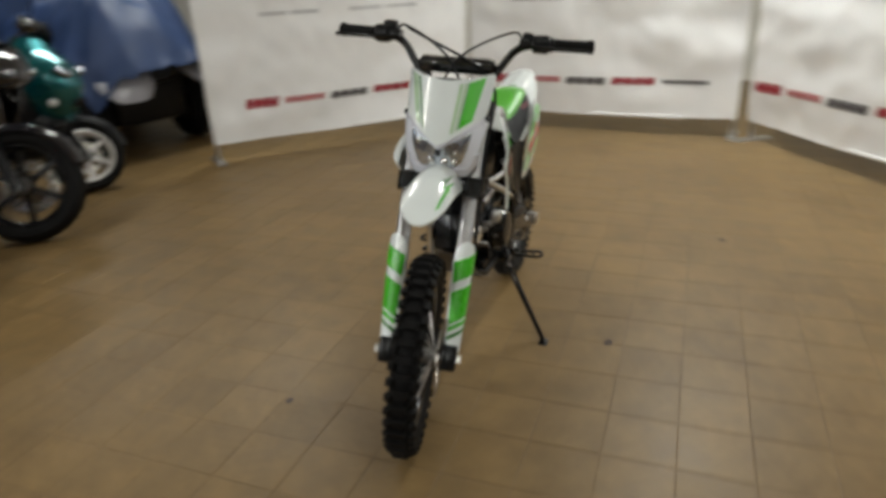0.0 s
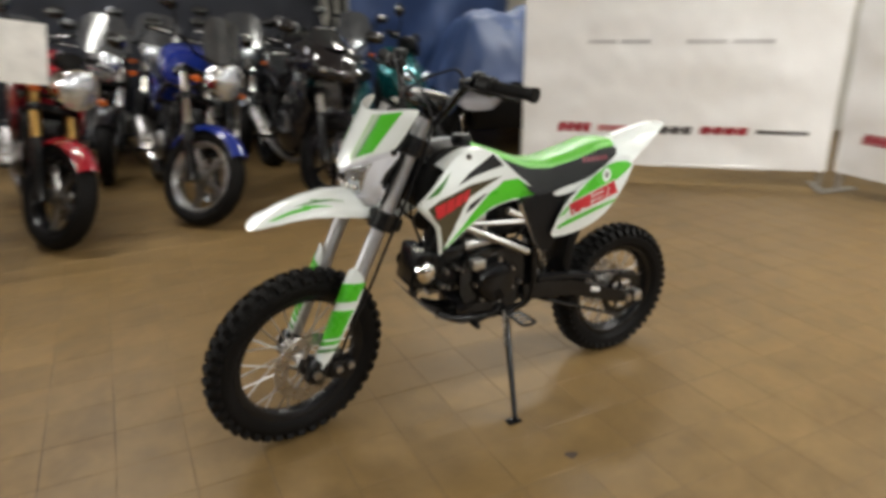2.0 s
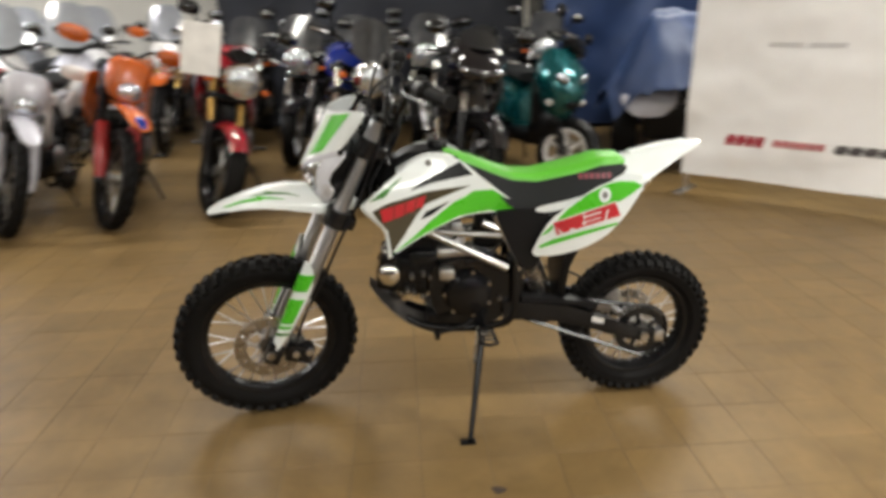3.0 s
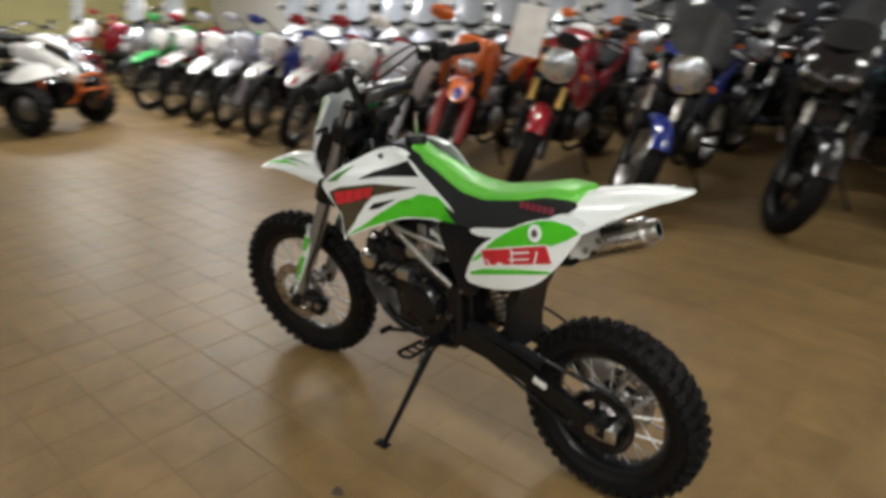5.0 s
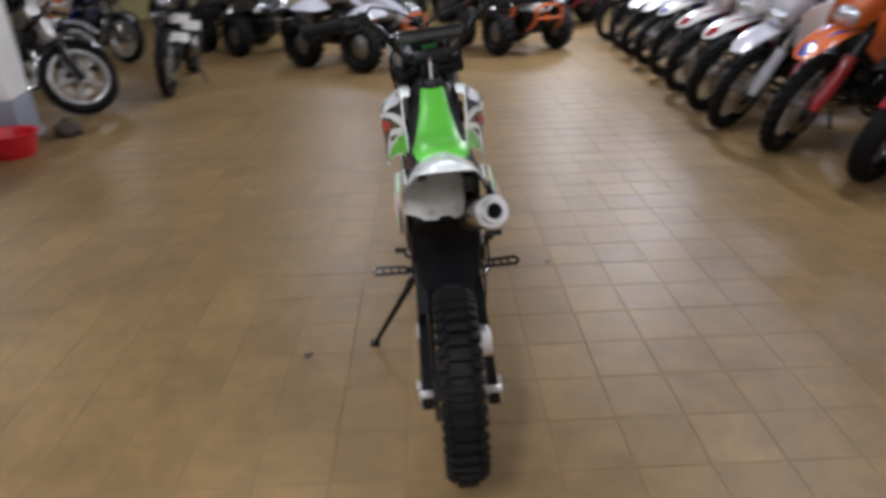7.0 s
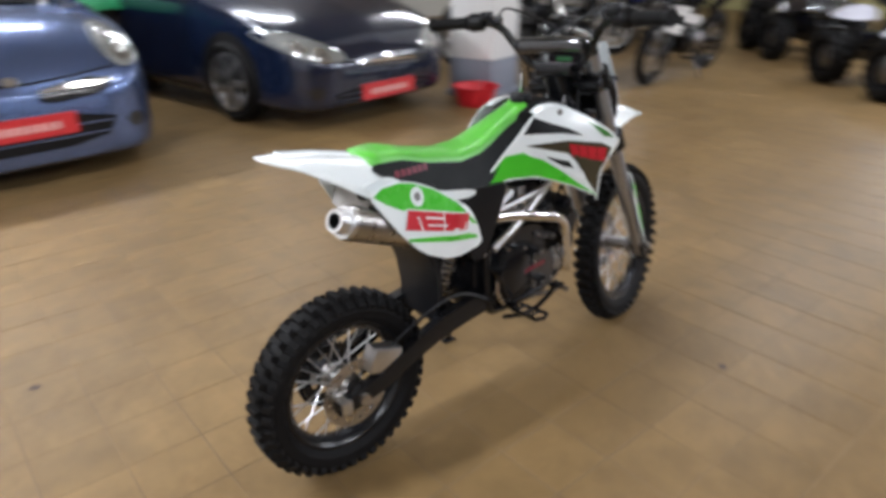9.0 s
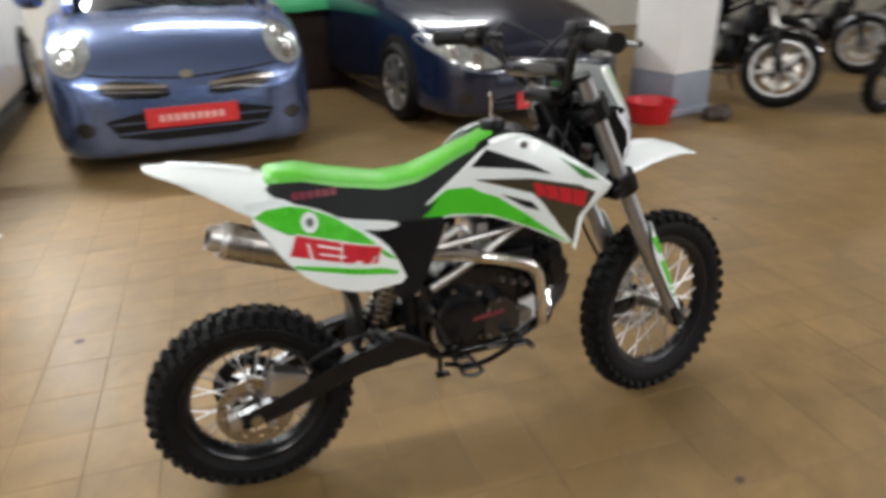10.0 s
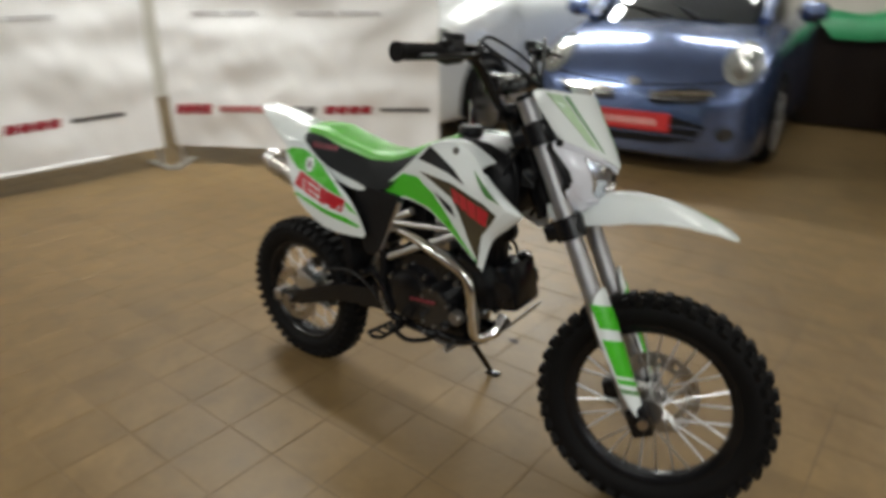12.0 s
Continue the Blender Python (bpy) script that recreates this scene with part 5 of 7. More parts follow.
def fork(parent, r, top, y=0.09, rake=26, upper="chrome", lower="black_metal", guard=None, thick=0.024):
    """Two fork legs from the front axle at (0, r) up to the height top. Gives the line's foot and way."""
    d = Vector((-math.sin(radians(rake)), 0, math.cos(radians(rake))))
    foot_ = Vector((-0.01, 0, r))
    length = (top - r) / d.z
    for s in (1, -1):
        o = Vector((0, y * s, 0))
        leg = part("fork_leg", tube([foot_ + o - d * 0.04, foot_ + o + d * length * 0.45, foot_ + o + d * length * 0.46], [thick * 1.1, thick * 1.15, thick], 12), lower, parent)
        part("fork_tube", tube([foot_ + o + d * length * 0.42, foot_ + o + d * length], thick * 0.88, 12), upper, leg)
        if guard:
            part("fork_guard", tube([foot_ + o + d * 0.0 + Vector((0.02, 0, 0)), foot_ + o + d * 0.12 + Vector((0.028, 0, 0)), foot_ + o + d * length * 0.46 + Vector((0.02, 0, 0))], [thick * 1.15, thick * 1.7, thick * 1.5], 10), guard, leg)
    part("fork_clamp", bx(-0.07, 0.035, -y - 0.035, y + 0.035, -0.022, 0.022, 0.008), "black_metal", parent, "", Matrix.Translation(foot_ + d * (length - 0.03)) @ Matrix.Rotation(radians(-rake), 4, "Y"))
    part("fork_clamp", bx(-0.07, 0.035, -y - 0.035, y + 0.035, -0.022, 0.022, 0.008), "black_metal", parent, "", Matrix.Translation(foot_ + d * (length - 0.2)) @ Matrix.Rotation(radians(-rake), 4, "Y"))
    return foot_, d


def bars(parent, x, z, half=0.36, rise=0.06, back=0.10, mirrors=True, mat="black_metal", guards=None):
    pts = [(x, 0.04, z), (x - 0.005, 0.10, z + rise * 0.3), (x - 0.02, 0.17, z + rise), (x - 0.04, 0.24, z + rise), (x - back, half, z + rise * 0.8)]
    bar_ = part("handlebar", tube([(a, -b, c) for a, b, c in pts[::-1]] + pts, 0.011, 8, 4), mat, parent)
    for s in (1, -1):
        p, q = Vector((x - 0.055, 0.25 * s, z + rise)), Vector((x - back, half * s, z + rise * 0.8))
        part("grip", tube([p, q], 0.018, 10), "rubber", bar_)
        part("lever", tube([p + Vector((0.03, 0, 0)), (p + q) / 2 + Vector((0.06, 0, -0.004)), q + Vector((0.055, 0, -0.006))], 0.006, 6, 3), "alu", bar_)
        part("switch_housing", bx(p.x - 0.03, p.x + 0.035, p.y - 0.03, p.y + 0.03, p.z - 0.02, p.z + 0.025, 0.008), "black_plastic", bar_)
        if mirrors:
            part("mirror_stalk", tube([(x - 0.03, 0.22 * s, z + rise), (x - 0.01, 0.27 * s, z + rise + 0.09), (x - 0.02, 0.31 * s, z + rise + 0.14)], 0.006, 6, 3), "black_metal", bar_)
            mir = part("mirror", blob([(-0.03, 0, 0.03, 0.02), (-0.012, 0, 0.065, 0.042), (0.01, 0, 0.07, 0.045), (0.03, 0, 0.04, 0.028), (0.04, 0, 0.01, 0.008)], 14), "black_gloss", bar_, "", Matrix.Translation((x - 0.02, 0.34 * s, z + rise + 0.16)))
        if guards:
            part("hand_guard", blob([(-0.02, 0, 0.085, 0.045), (0.0, 0, 0.09, 0.05), (0.012, 0, 0.06, 0.035)], 12), guards, bar_, "", Matrix.Translation((x + 0.015, 0.29 * s, z + rise)))
    return bar_


def drivetrain(root, r, rear_x, trim="gunmetal", pipe_mat="chrome", pipe=True):
    """Engine, frame rails, swingarm and exhaust of a street or trail machine."""
    eng = part("engine", blob([(-0.42, 0.38, 0.10, 0.06), (-0.46, 0.40, 0.13, 0.13), (-0.60, 0.40, 0.15, 0.15), (-0.78, 0.42, 0.14, 0.13), (-0.84, 0.42, 0.10, 0.08)], 14, 3), "engine_black", root)
    for k in range(7):
        part("cooling_fin", bx(-0.56, -0.38, -0.11, 0.11, 0.52 + 0.022 * k, 0.528 + 0.022 * k, 0.002, 1), trim, eng)
    part("cover", lathe([(0, 0.05), (0.06, 0.05), (0.09, 0.03), (0.10, 0.0), (0, 0)], 20, Matrix.Translation((-0.64, 0.13, 0.40))), trim, eng)
    part("cover", lathe([(0, 0.05), (0.06, 0.05), (0.09, 0.03), (0.10, 0.0), (0, 0)], 20, Matrix.Translation((-0.62, -0.13, 0.40)) @ Matrix.Rotation(math.pi, 4, "X")), trim, eng)
    for s in (1, -1):
        part("frame_rail", join(tube([(-0.36, 0.04 * s, 0.84), (-0.34, 0.09 * s, 0.60), (-0.38, 0.12 * s, 0.30), (-0.55, 0.13 * s, 0.23), (-0.80, 0.13 * s, 0.26)], 0.016, 8, 4), tube([(-0.36, 0.04 * s, 0.86), (-0.60, 0.13 * s, 0.78), (-0.85, 0.13 * s, 0.62), (-0.88, 0.13 * s, 0.30)], 0.018, 8, 4), tube([(-0.80, 0.12 * s, 0.66), (-1.1, 0.10 * s, 0.72), (rear_x - 0.05, 0.07 * s, 0.80)], 0.012, 8, 3)), "black_metal", root)
        part("swingarm", tube([(-0.84, 0.10 * s, 0.36), (rear_x, 0.10 * s, r)], 0.024, 8), "black_metal", root)
        part("foot_peg", tube([(-0.82, 0.14 * s, 0.32), (-0.82, 0.27 * s, 0.33)], 0.012, 8), "black_metal", root)
    part("radiator", bx(-0.36, -0.32, -0.13, 0.13, 0.45, 0.70, 0.01), "black_metal", root)
    if pipe:
        ex_ = part("exhaust", tube([(-0.36, -0.03, 0.56), (-0.28, -0.06, 0.48), (-0.30, -0.09, 0.28), (-0.45, -0.12, 0.20), (-0.80, -0.14, 0.22), (-1.0, -0.16, 0.30)], 0.02, 10, 5), pipe_mat, root)
        part("silencer", tube([(-0.98, -0.16, 0.29), (-1.02, -0.165, 0.31), (-1.34, -0.18, 0.47), (-1.36, -0.18, 0.48)], [0.03, 0.05, 0.052, 0.03], 16), "steel", ex_)
    part("side_stand", tube([(-0.70, 0.12, 0.28), (-0.66, 0.27, 0.02)], 0.011, 8), "black_metal", root)
    return eng


def placed(x, y, heading, lean=7, steer=0):
    return pose(x, y, 0, 0, 0, heading) @ Matrix.Rotation(radians(-lean), 4, "X")


FRONT_PARTS = ("front_wheel", "fork_leg", "fork_clamp", "front_fender", "fender_side", "fender_stay", "handlebar", "headlight", "speedometer", "front_plate", "windscreen", "turn_signal", "handlebar_cowl", "price_sheet")


def steered(root, degrees, skip=(), rake=25, r=0.30):
    """Turns the front end of a machine about its steering axis (positive to its left)."""
    axis = Vector((-math.sin(radians(rake)), 0, math.cos(radians(rake))))
    p = Vector((-0.05, 0, r))
    turn = Matrix.Translation(p) @ Matrix.Rotation(radians(degrees), 4, axis) @ Matrix.Translation(-p)
    for ob in root.children:
        name = ob.name.split(".")[0]
        if name in FRONT_PARTS and name not in skip:
            ob.matrix_basis = turn @ ob.matrix_basis
    return root


def naked_bike(m, paint, label, group="parked motorcycles", rim="alu", chrome_fork=True, screen=False):
    root = empty("motorcycle", m, label, "motorcycle", group)
    r = 0.30
    cast_wheel("front_wheel", root, 0, r, 0.215, 0.12, rim, arm_mat="gunmetal")
    cast_wheel("rear_wheel", root, -1.40, r, 0.215, 0.16, rim)
    fork(root, r, 0.93, 0.10, 25, "chrome" if chrome_fork else "gold", "black_metal" if chrome_fork else "black_metal", None, 0.03)
    part("front_fender", arch(0.335, 0.15, 38, 158, 0, r), paint, root)
    part("fender_stay", tube([(-0.02, 0.12, r + 0.02), (-0.10, 0.10, r + 0.25)], 0.012, 6), paint, root)
    drivetrain(root, r, -1.40, "gunmetal")
    hl = part("headlight", blob([(-0.16, 0.90, 0.05, 0.05), (-0.12, 0.90, 0.10, 0.10), (-0.05, 0.90, 0.115, 0.115), (0.0, 0.90, 0.112, 0.112)], 20, 2), "chrome", root, "round headlight")
    part("lens", blob([(0.0, 0.90, 0.105, 0.105), (0.018, 0.90, 0.085, 0.085), (0.028, 0.90, 0.03, 0.03)], 20, 2), "lens", hl)
    for s in (1, -1):
        part("turn_signal", blob([(-0.04, 0, 0.012, 0.012), (0, 0, 0.03, 0.024), (0.02, 0, 0.02, 0.016)], 10, 2, Matrix.Translation((-0.08, 0.19 * s, 0.86))), "paint_orange", root)
    if screen:
        part("windscreen", sheet(rounded([(-0.17, 0.98), (0.17, 0.98), (0.19, 1.12), (0.13, 1.27), (-0.13, 1.27), (-0.19, 1.12)], 1), lambda u, v, l: Vector((-0.03 - 0.45 * (v - 0.98) - 1.4 * u * u + l, u, v)), 0.003, 0.05), "screen_smoke", root, "milky grey windscreen", None, 60)
    part("speedometer", blob([(-0.20, 1.02, 0.07, 0.03), (-0.15, 1.04, 0.09, 0.05), (-0.12, 1.05, 0.07, 0.04)], 12), "black_plastic", root)
    bars(root, -0.28, 1.02, 0.38, 0.06)
    part("fuel_tank", blob([(-0.36, 0.88, 0.06, 0.05), (-0.42, 0.92, 0.15, 0.12), (-0.55, 0.94, 0.17, 0.14), (-0.72, 0.91, 0.14, 0.12), (-0.86, 0.85, 0.08, 0.07)], 18, 2.6), paint, root)
    part("seat", blob([(-0.82, 0.84, 0.09, 0.04), (-0.92, 0.81, 0.13, 0.045), (-1.1, 0.83, 0.12, 0.05), (-1.35, 0.89, 0.10, 0.045), (-1.45, 0.90, 0.06, 0.02)], 14), "black_seat", root)
    part("tail", blob([(-0.95, 0.73, 0.11, 0.06), (-1.2, 0.78, 0.12, 0.07), (-1.45, 0.85, 0.09, 0.05), (-1.60, 0.89, 0.05, 0.02)], 14), paint, root)
    for s in (1, -1):
        part("side_panel", blob([(-0.80, 0.68, 0.012, 0.07), (-0.9, 0.70, 0.016, 0.08), (-1.02, 0.72, 0.012, 0.05)], 12, 2.5, Matrix.Translation((0, 0.13 * s, 0))), paint, root)
    return root


def sport_bike(m, paint, label, group="parked motorcycles", rim="black_metal"):
    root = empty("motorcycle", m, label, "motorcycle", group)
    r = 0.30
    cast_wheel("front_wheel", root, 0, r, 0.215, 0.12, rim, 6)
    cast_wheel("rear_wheel", root, -1.40, r, 0.215, 0.17, rim, 6)
    fork(root, r, 0.90, 0.10, 24, "steel", "black_metal", None, 0.028)
    part("front_fender", arch(0.335, 0.15, 25, 170, 0, r), paint, root)
    drivetrain(root, r, -1.40, "engine_black", "gunmetal")
    nose = part("nose_fairing", blob([(0.10, 0.86, 0.03, 0.02), (0.06, 0.88, 0.12, 0.07), (-0.05, 0.92, 0.19, 0.12), (-0.20, 0.94, 0.22, 0.15), (-0.32, 0.92, 0.20, 0.12), (-0.36, 0.90, 0.15, 0.08)], 18, 2.6), paint, root)
    for s in (1, -1):
        part("headlamp", blob([(-0.03, 0, 0.03, 0.012), (0, 0, 0.06, 0.028), (0.02, 0, 0.045, 0.018), (0.028, 0, 0.01, 0.006)], 12, 2.2, Matrix.Translation((0.035, 0.09 * s, 0.885)) @ Matrix.Rotation(radians(-24 * s), 4, "Z")), "lens", nose)
        part("mirror_stalk", tube([(-0.12, 0.16 * s, 1.02), (-0.13, 0.27 * s, 1.10)], 0.008, 6), "black_plastic", root)
        part("mirror", blob([(-0.02, 0, 0.05, 0.03), (0.0, 0, 0.075, 0.042), (0.03, 0, 0.05, 0.026), (0.04, 0, 0.01, 0.01)], 12, 2.3, Matrix.Translation((-0.13, 0.31 * s, 1.13))), "black_gloss", root)
        part("side_fairing", loft([[(x, s * (0.145 + 0.065 * math.sin(math.pi * k / 5)), z0 + (z1 - z0) * k / 5) for k in range(6)] + [(x, s * (0.130 + 0.065 * math.sin(math.pi * k / 5)), z0 + (z1 - z0) * k / 5) for k in range(5, -1, -1)]
                                   for x, z0, z1 in ((-0.12, 0.62, 0.92), (-0.22, 0.42, 0.94), (-0.40, 0.28, 0.86), (-0.60, 0.25, 0.70), (-0.78, 0.28, 0.52), (-0.86, 0.34, 0.42))]), paint, root)
    part("windscreen", sheet(rounded([(-0.18, -0.14), (-0.04, -0.10), (0.02, 0), (-0.04, 0.10), (-0.18, 0.14), (-0.30, 0.12), (-0.30, -0.12)], 1), lambda u, v, l: Vector((u, v, 1.02 + (0.02 - u) * 0.42 - 2.0 * v * v + l)), 0.003, 0.05), "glass_dark", root, "smoked windscreen")
    bars(root, -0.28, 0.96, 0.34, 0.0, 0.10, False)
    part("fuel_tank", blob([(-0.36, 0.90, 0.06, 0.05), (-0.42, 0.93, 0.15, 0.12), (-0.55, 0.94, 0.17, 0.13), (-0.72, 0.90, 0.14, 0.11), (-0.86, 0.84, 0.08, 0.07)], 18, 2.6), paint, root)
    part("seat", blob([(-0.82, 0.82, 0.09, 0.04), (-0.92, 0.80, 0.13, 0.045), (-1.1, 0.84, 0.12, 0.04), (-1.35, 0.95, 0.09, 0.04)], 14), "black_seat", root)
    part("tail", blob([(-0.95, 0.74, 0.11, 0.06), (-1.2, 0.82, 0.12, 0.07), (-1.45, 0.93, 0.09, 0.05), (-1.60, 0.98, 0.03, 0.02)], 14), paint, root)
    for s in (1, -1):
        lab = part("label", sheet(rounded([(-0.56, 0.43), (-0.40, 0.40), (-0.37, 0.54), (-0.52, 0.57)], 1), lambda u, v, l: Vector((u, s * (0.214 + l), v)), 0.03, 0.05), "paint_grey", root, "grey side vent frame")
        part("vent", sheet(rounded([(-0.53, 0.45), (-0.42, 0.43), (-0.40, 0.52), (-0.51, 0.545)], 1), lambda u, v, l: Vector((u, s * (0.217 + l), v)), 0.004, 0.05), "black_gloss", lab)
    part("belly_fairing", blob([(-0.16, 0.62, 0.10, 0.20), (-0.26, 0.52, 0.145, 0.26), (-0.45, 0.44, 0.15, 0.22), (-0.68, 0.38, 0.14, 0.15), (-0.86, 0.36, 0.10, 0.07)], 16, 2.8), paint, root)
    return root


def trail_bike(m, paint, accent, label, group="parked motorcycles", fork_mat="gold", guard=None, plate="paint_white", scale=1.0, seat_mat="black_seat", fender=None, nose=None):
    root = empty("motorcycle", m @ Matrix.Scale(scale, 4), label, "motorcycle", group)
    r = 0.32
    cast_wheel("front_wheel", root, 0, r, 0.245, 0.09, "black_metal", 5, True, 24, True)
    cast_wheel("rear_wheel", root, -1.38, r * 0.97, 0.225, 0.12, "black_metal", 5, True, 22, True)
    foot_, d = fork(root, r, 1.0, 0.095, 26, fork_mat, "black_metal", guard, 0.026)
    def fender_top(u, v, l):
        return Vector((u, v, 0.80 - 0.9 * max(0, u - 0.0) ** 2 - 0.35 * max(0, -u) ** 2 - 5 * v * v + l))
    fd = part("front_fender", sheet(rounded([(0.34, -0.02), (0.28, -0.06), (0.05, -0.08), (-0.30, -0.06), (-0.30, 0.06), (0.05, 0.08), (0.28, 0.06), (0.34, 0.02)], 1), fender_top, 0.005, 0.06), fender or accent or paint, root)
    if nose:
        part("decal", sheet([(0.325, -0.018), (0.25, -0.034), (0.20, 0.0), (0.25, 0.034), (0.325, 0.018)], lambda u, v, l: fender_top(u, v, l + 0.003), 0.0015, 0.04), nose, fd)
        for sd in (1, -1):
            part("decal", sheet([(0.16, 0.022 * sd), (0.02, 0.045 * sd), (-0.06, 0.05 * sd), (0.05, 0.026 * sd)], lambda u, v, l: fender_top(u, v, l + 0.003), 0.0015, 0.04), nose, fd)
    drivetrain(root, r, -1.38, "gunmetal", "steel")
    front = part("front_plate", blob([(-0.20, 0.93, 0.08, 0.06), (-0.14, 0.94, 0.13, 0.12), (-0.09, 0.92, 0.12, 0.13), (-0.05, 0.88, 0.08, 0.09), (-0.035, 0.86, 0.03, 0.03)], 16, 3.2), plate, root)
    part("headlamp", blob([(-0.07, 0.87, 0.05, 0.05), (-0.035, 0.86, 0.07, 0.055), (-0.02, 0.86, 0.05, 0.035), (-0.015, 0.86, 0.01, 0.01)], 14, 2.3), "lens", front)
    bars(root, -0.33, 1.04, 0.38, 0.07, 0.08, False, "black_metal", accent)
    part("fuel_tank", blob([(-0.36, 0.86, 0.05, 0.06), (-0.42, 0.88, 0.11, 0.10), (-0.55, 0.90, 0.12, 0.10), (-0.68, 0.88, 0.09, 0.07)], 14, 2.6), paint, root)
    for s in (1, -1):
        part("shroud", loft([[(x, s * y, z0), (x, s * (y + 0.02), (z0 + z1) / 2), (x, s * y, z1), (x, s * (y - 0.01), z1), (x, s * (y + 0.008), (z0 + z1) / 2), (x, s * (y - 0.01), z0)] for x, y, z0, z1 in ((-0.22, 0.17, 0.66, 0.86), (-0.32, 0.17, 0.58, 0.92), (-0.45, 0.14, 0.66, 0.93), (-0.62, 0.11, 0.76, 0.90))]), accent if accent else paint, root)
        part("side_panel", blob([(-0.86, 0.72, 0.012, 0.07), (-1.0, 0.74, 0.016, 0.09), (-1.2, 0.80, 0.012, 0.06)], 12, 2.5, Matrix.Translation((0, 0.12 * s, 0))), paint, root)
    part("seat", blob([(-0.60, 0.95, 0.06, 0.025), (-0.75, 0.92, 0.09, 0.04), (-0.95, 0.90, 0.11, 0.045), (-1.2, 0.92, 0.10, 0.045), (-1.36, 0.93, 0.07, 0.03)], 14), seat_mat, root)
    part("rear_fender", sheet(rounded([(-1.15, -0.11), (-1.5, -0.10), (-1.78, -0.06), (-1.80, 0.06), (-1.5, 0.10), (-1.15, 0.11)], 1), lambda u, v, l: Vector((u, v, 0.86 + 0.14 * (-1.15 - u) - 3.0 * v * v + l)), 0.005, 0.07), paint, root)
    return root


def scooter(m, paint, label, group="parked motorcycles", rim="paint_white", body="black_plastic", screen=False):
    root = empty("scooter", m, label, "scooter", group)
    r = 0.235
    cast_wheel("front_wheel", root, 0, r, 0.165, 0.12, rim, 6)
    cast_wheel("rear_wheel", root, -1.25, r, 0.165, 0.13, rim, 6)
    fork(root, r, 0.62, 0.075, 25, "black_metal", "black_metal", None, 0.022)
    part("front_fender", arch(0.27, 0.14, 15, 165, 0, r), body, root)
    # a keeled leg shield, widest at the lamps and narrow at the wheel and the bars
    shield = []
    for z, xf, hw, back in ((0.44, -0.06, 0.05, 0.10), (0.50, 0.00, 0.10, 0.14), (0.58, 0.055, 0.155, 0.20), (0.68, 0.085, 0.195, 0.24), (0.77, 0.06, 0.215, 0.24), (0.84, 0.00, 0.195, 0.20), (0.91, -0.07, 0.145, 0.15), (0.98, -0.14, 0.085, 0.09)):
        shield.append([(xf, 0, z), (xf - 0.018, 0.28 * hw, z), (xf - 0.25 * back, 0.66 * hw, z + 0.004), (xf - 0.58 * back, 0.95 * hw, z + 0.008), (xf - back, hw, z + 0.012), (xf - back - 0.03, 0.92 * hw, z + 0.012), (xf - 0.8 * back, 0.5 * hw, z), (xf - 0.7 * back, 0, z),
                       (xf - 0.8 * back, -0.5 * hw, z), (xf - back - 0.03, -0.92 * hw, z + 0.012), (xf - back, -hw, z + 0.012), (xf - 0.58 * back, -0.95 * hw, z + 0.008), (xf - 0.25 * back, -0.66 * hw, z + 0.004), (xf - 0.018, -0.28 * hw, z)])
    apron = part("apron", loft(shield), paint, root)
    part("grille", blob([(0.0, 0.56, 0.02, 0.01), (0.055, 0.585, 0.055, 0.03), (0.075, 0.60, 0.03, 0.016), (0.08, 0.60, 0.006, 0.004)], 12, 2.4), "black_plastic", apron)
    part("legs_trim", blob([(-0.17, 0.62, 0.16, 0.24), (-0.21, 0.62, 0.19, 0.27), (-0.27, 0.60, 0.18, 0.26), (-0.30, 0.58, 0.12, 0.2)], 18, 3), body, apron)
    part("lower_apron", blob([(-0.05, 0.45, 0.06, 0.06), (-0.14, 0.42, 0.14, 0.14), (-0.28, 0.38, 0.17, 0.16), (-0.36, 0.34, 0.14, 0.12)], 14, 2.6), body, root)
    for s in (1, -1):
        part("headlight", blob([(-0.05, 0, 0.020, 0.012), (0.0, 0, 0.062, 0.030), (0.022, 0, 0.050, 0.022), (0.030, 0, 0.012, 0.006)], 14, 2.2, Matrix.Translation((0.036, 0.088 * s, 0.775)) @ Matrix.Rotation(radians(28 * s), 4, "Z") @ Matrix.Rotation(radians(26 * s), 4, "X")), "reflector", root, "slanted clear headlight")
    for s in (1, -1):
        part("turn_signal", blob([(-0.03, 0, 0.02, 0.02), (0.0, 0, 0.045, 0.03), (0.02, 0, 0.02, 0.012)], 10, 2, Matrix.Translation((-0.035, 0.125 * s, 0.60))), "paint_white", root)
    cowl = part("handlebar_cowl", blob([(-0.10, 1.0, 0.08, 0.03), (-0.13, 1.02, 0.14, 0.06), (-0.20, 1.03, 0.14, 0.06), (-0.26, 1.02, 0.08, 0.03)], 14, 2.5), body, root)
    bars(root, -0.20, 1.0, 0.34, 0.02, 0.08, True)
    part("floorboard", bx(-0.75, -0.28, -0.16, 0.16, 0.24, 0.34, 0.03), body, root)
    part("rear_body", blob([(-0.68, 0.45, 0.12, 0.14), (-0.75, 0.52, 0.17, 0.20), (-1.0, 0.56, 0.19, 0.18), (-1.3, 0.66, 0.16, 0.12), (-1.48, 0.74, 0.06, 0.04)], 16, 2.8), paint, root)
    part("seat", blob([(-0.66, 0.74, 0.10, 0.04), (-0.8, 0.77, 0.15, 0.05), (-1.1, 0.80, 0.14, 0.055), (-1.38, 0.84, 0.09, 0.035)], 14), "black_seat", root)
    part("engine", blob([(-0.85, 0.28, 0.10, 0.08), (-1.0, 0.27, 0.12, 0.10), (-1.25, 0.25, 0.10, 0.08)], 12), "engine_black", root)
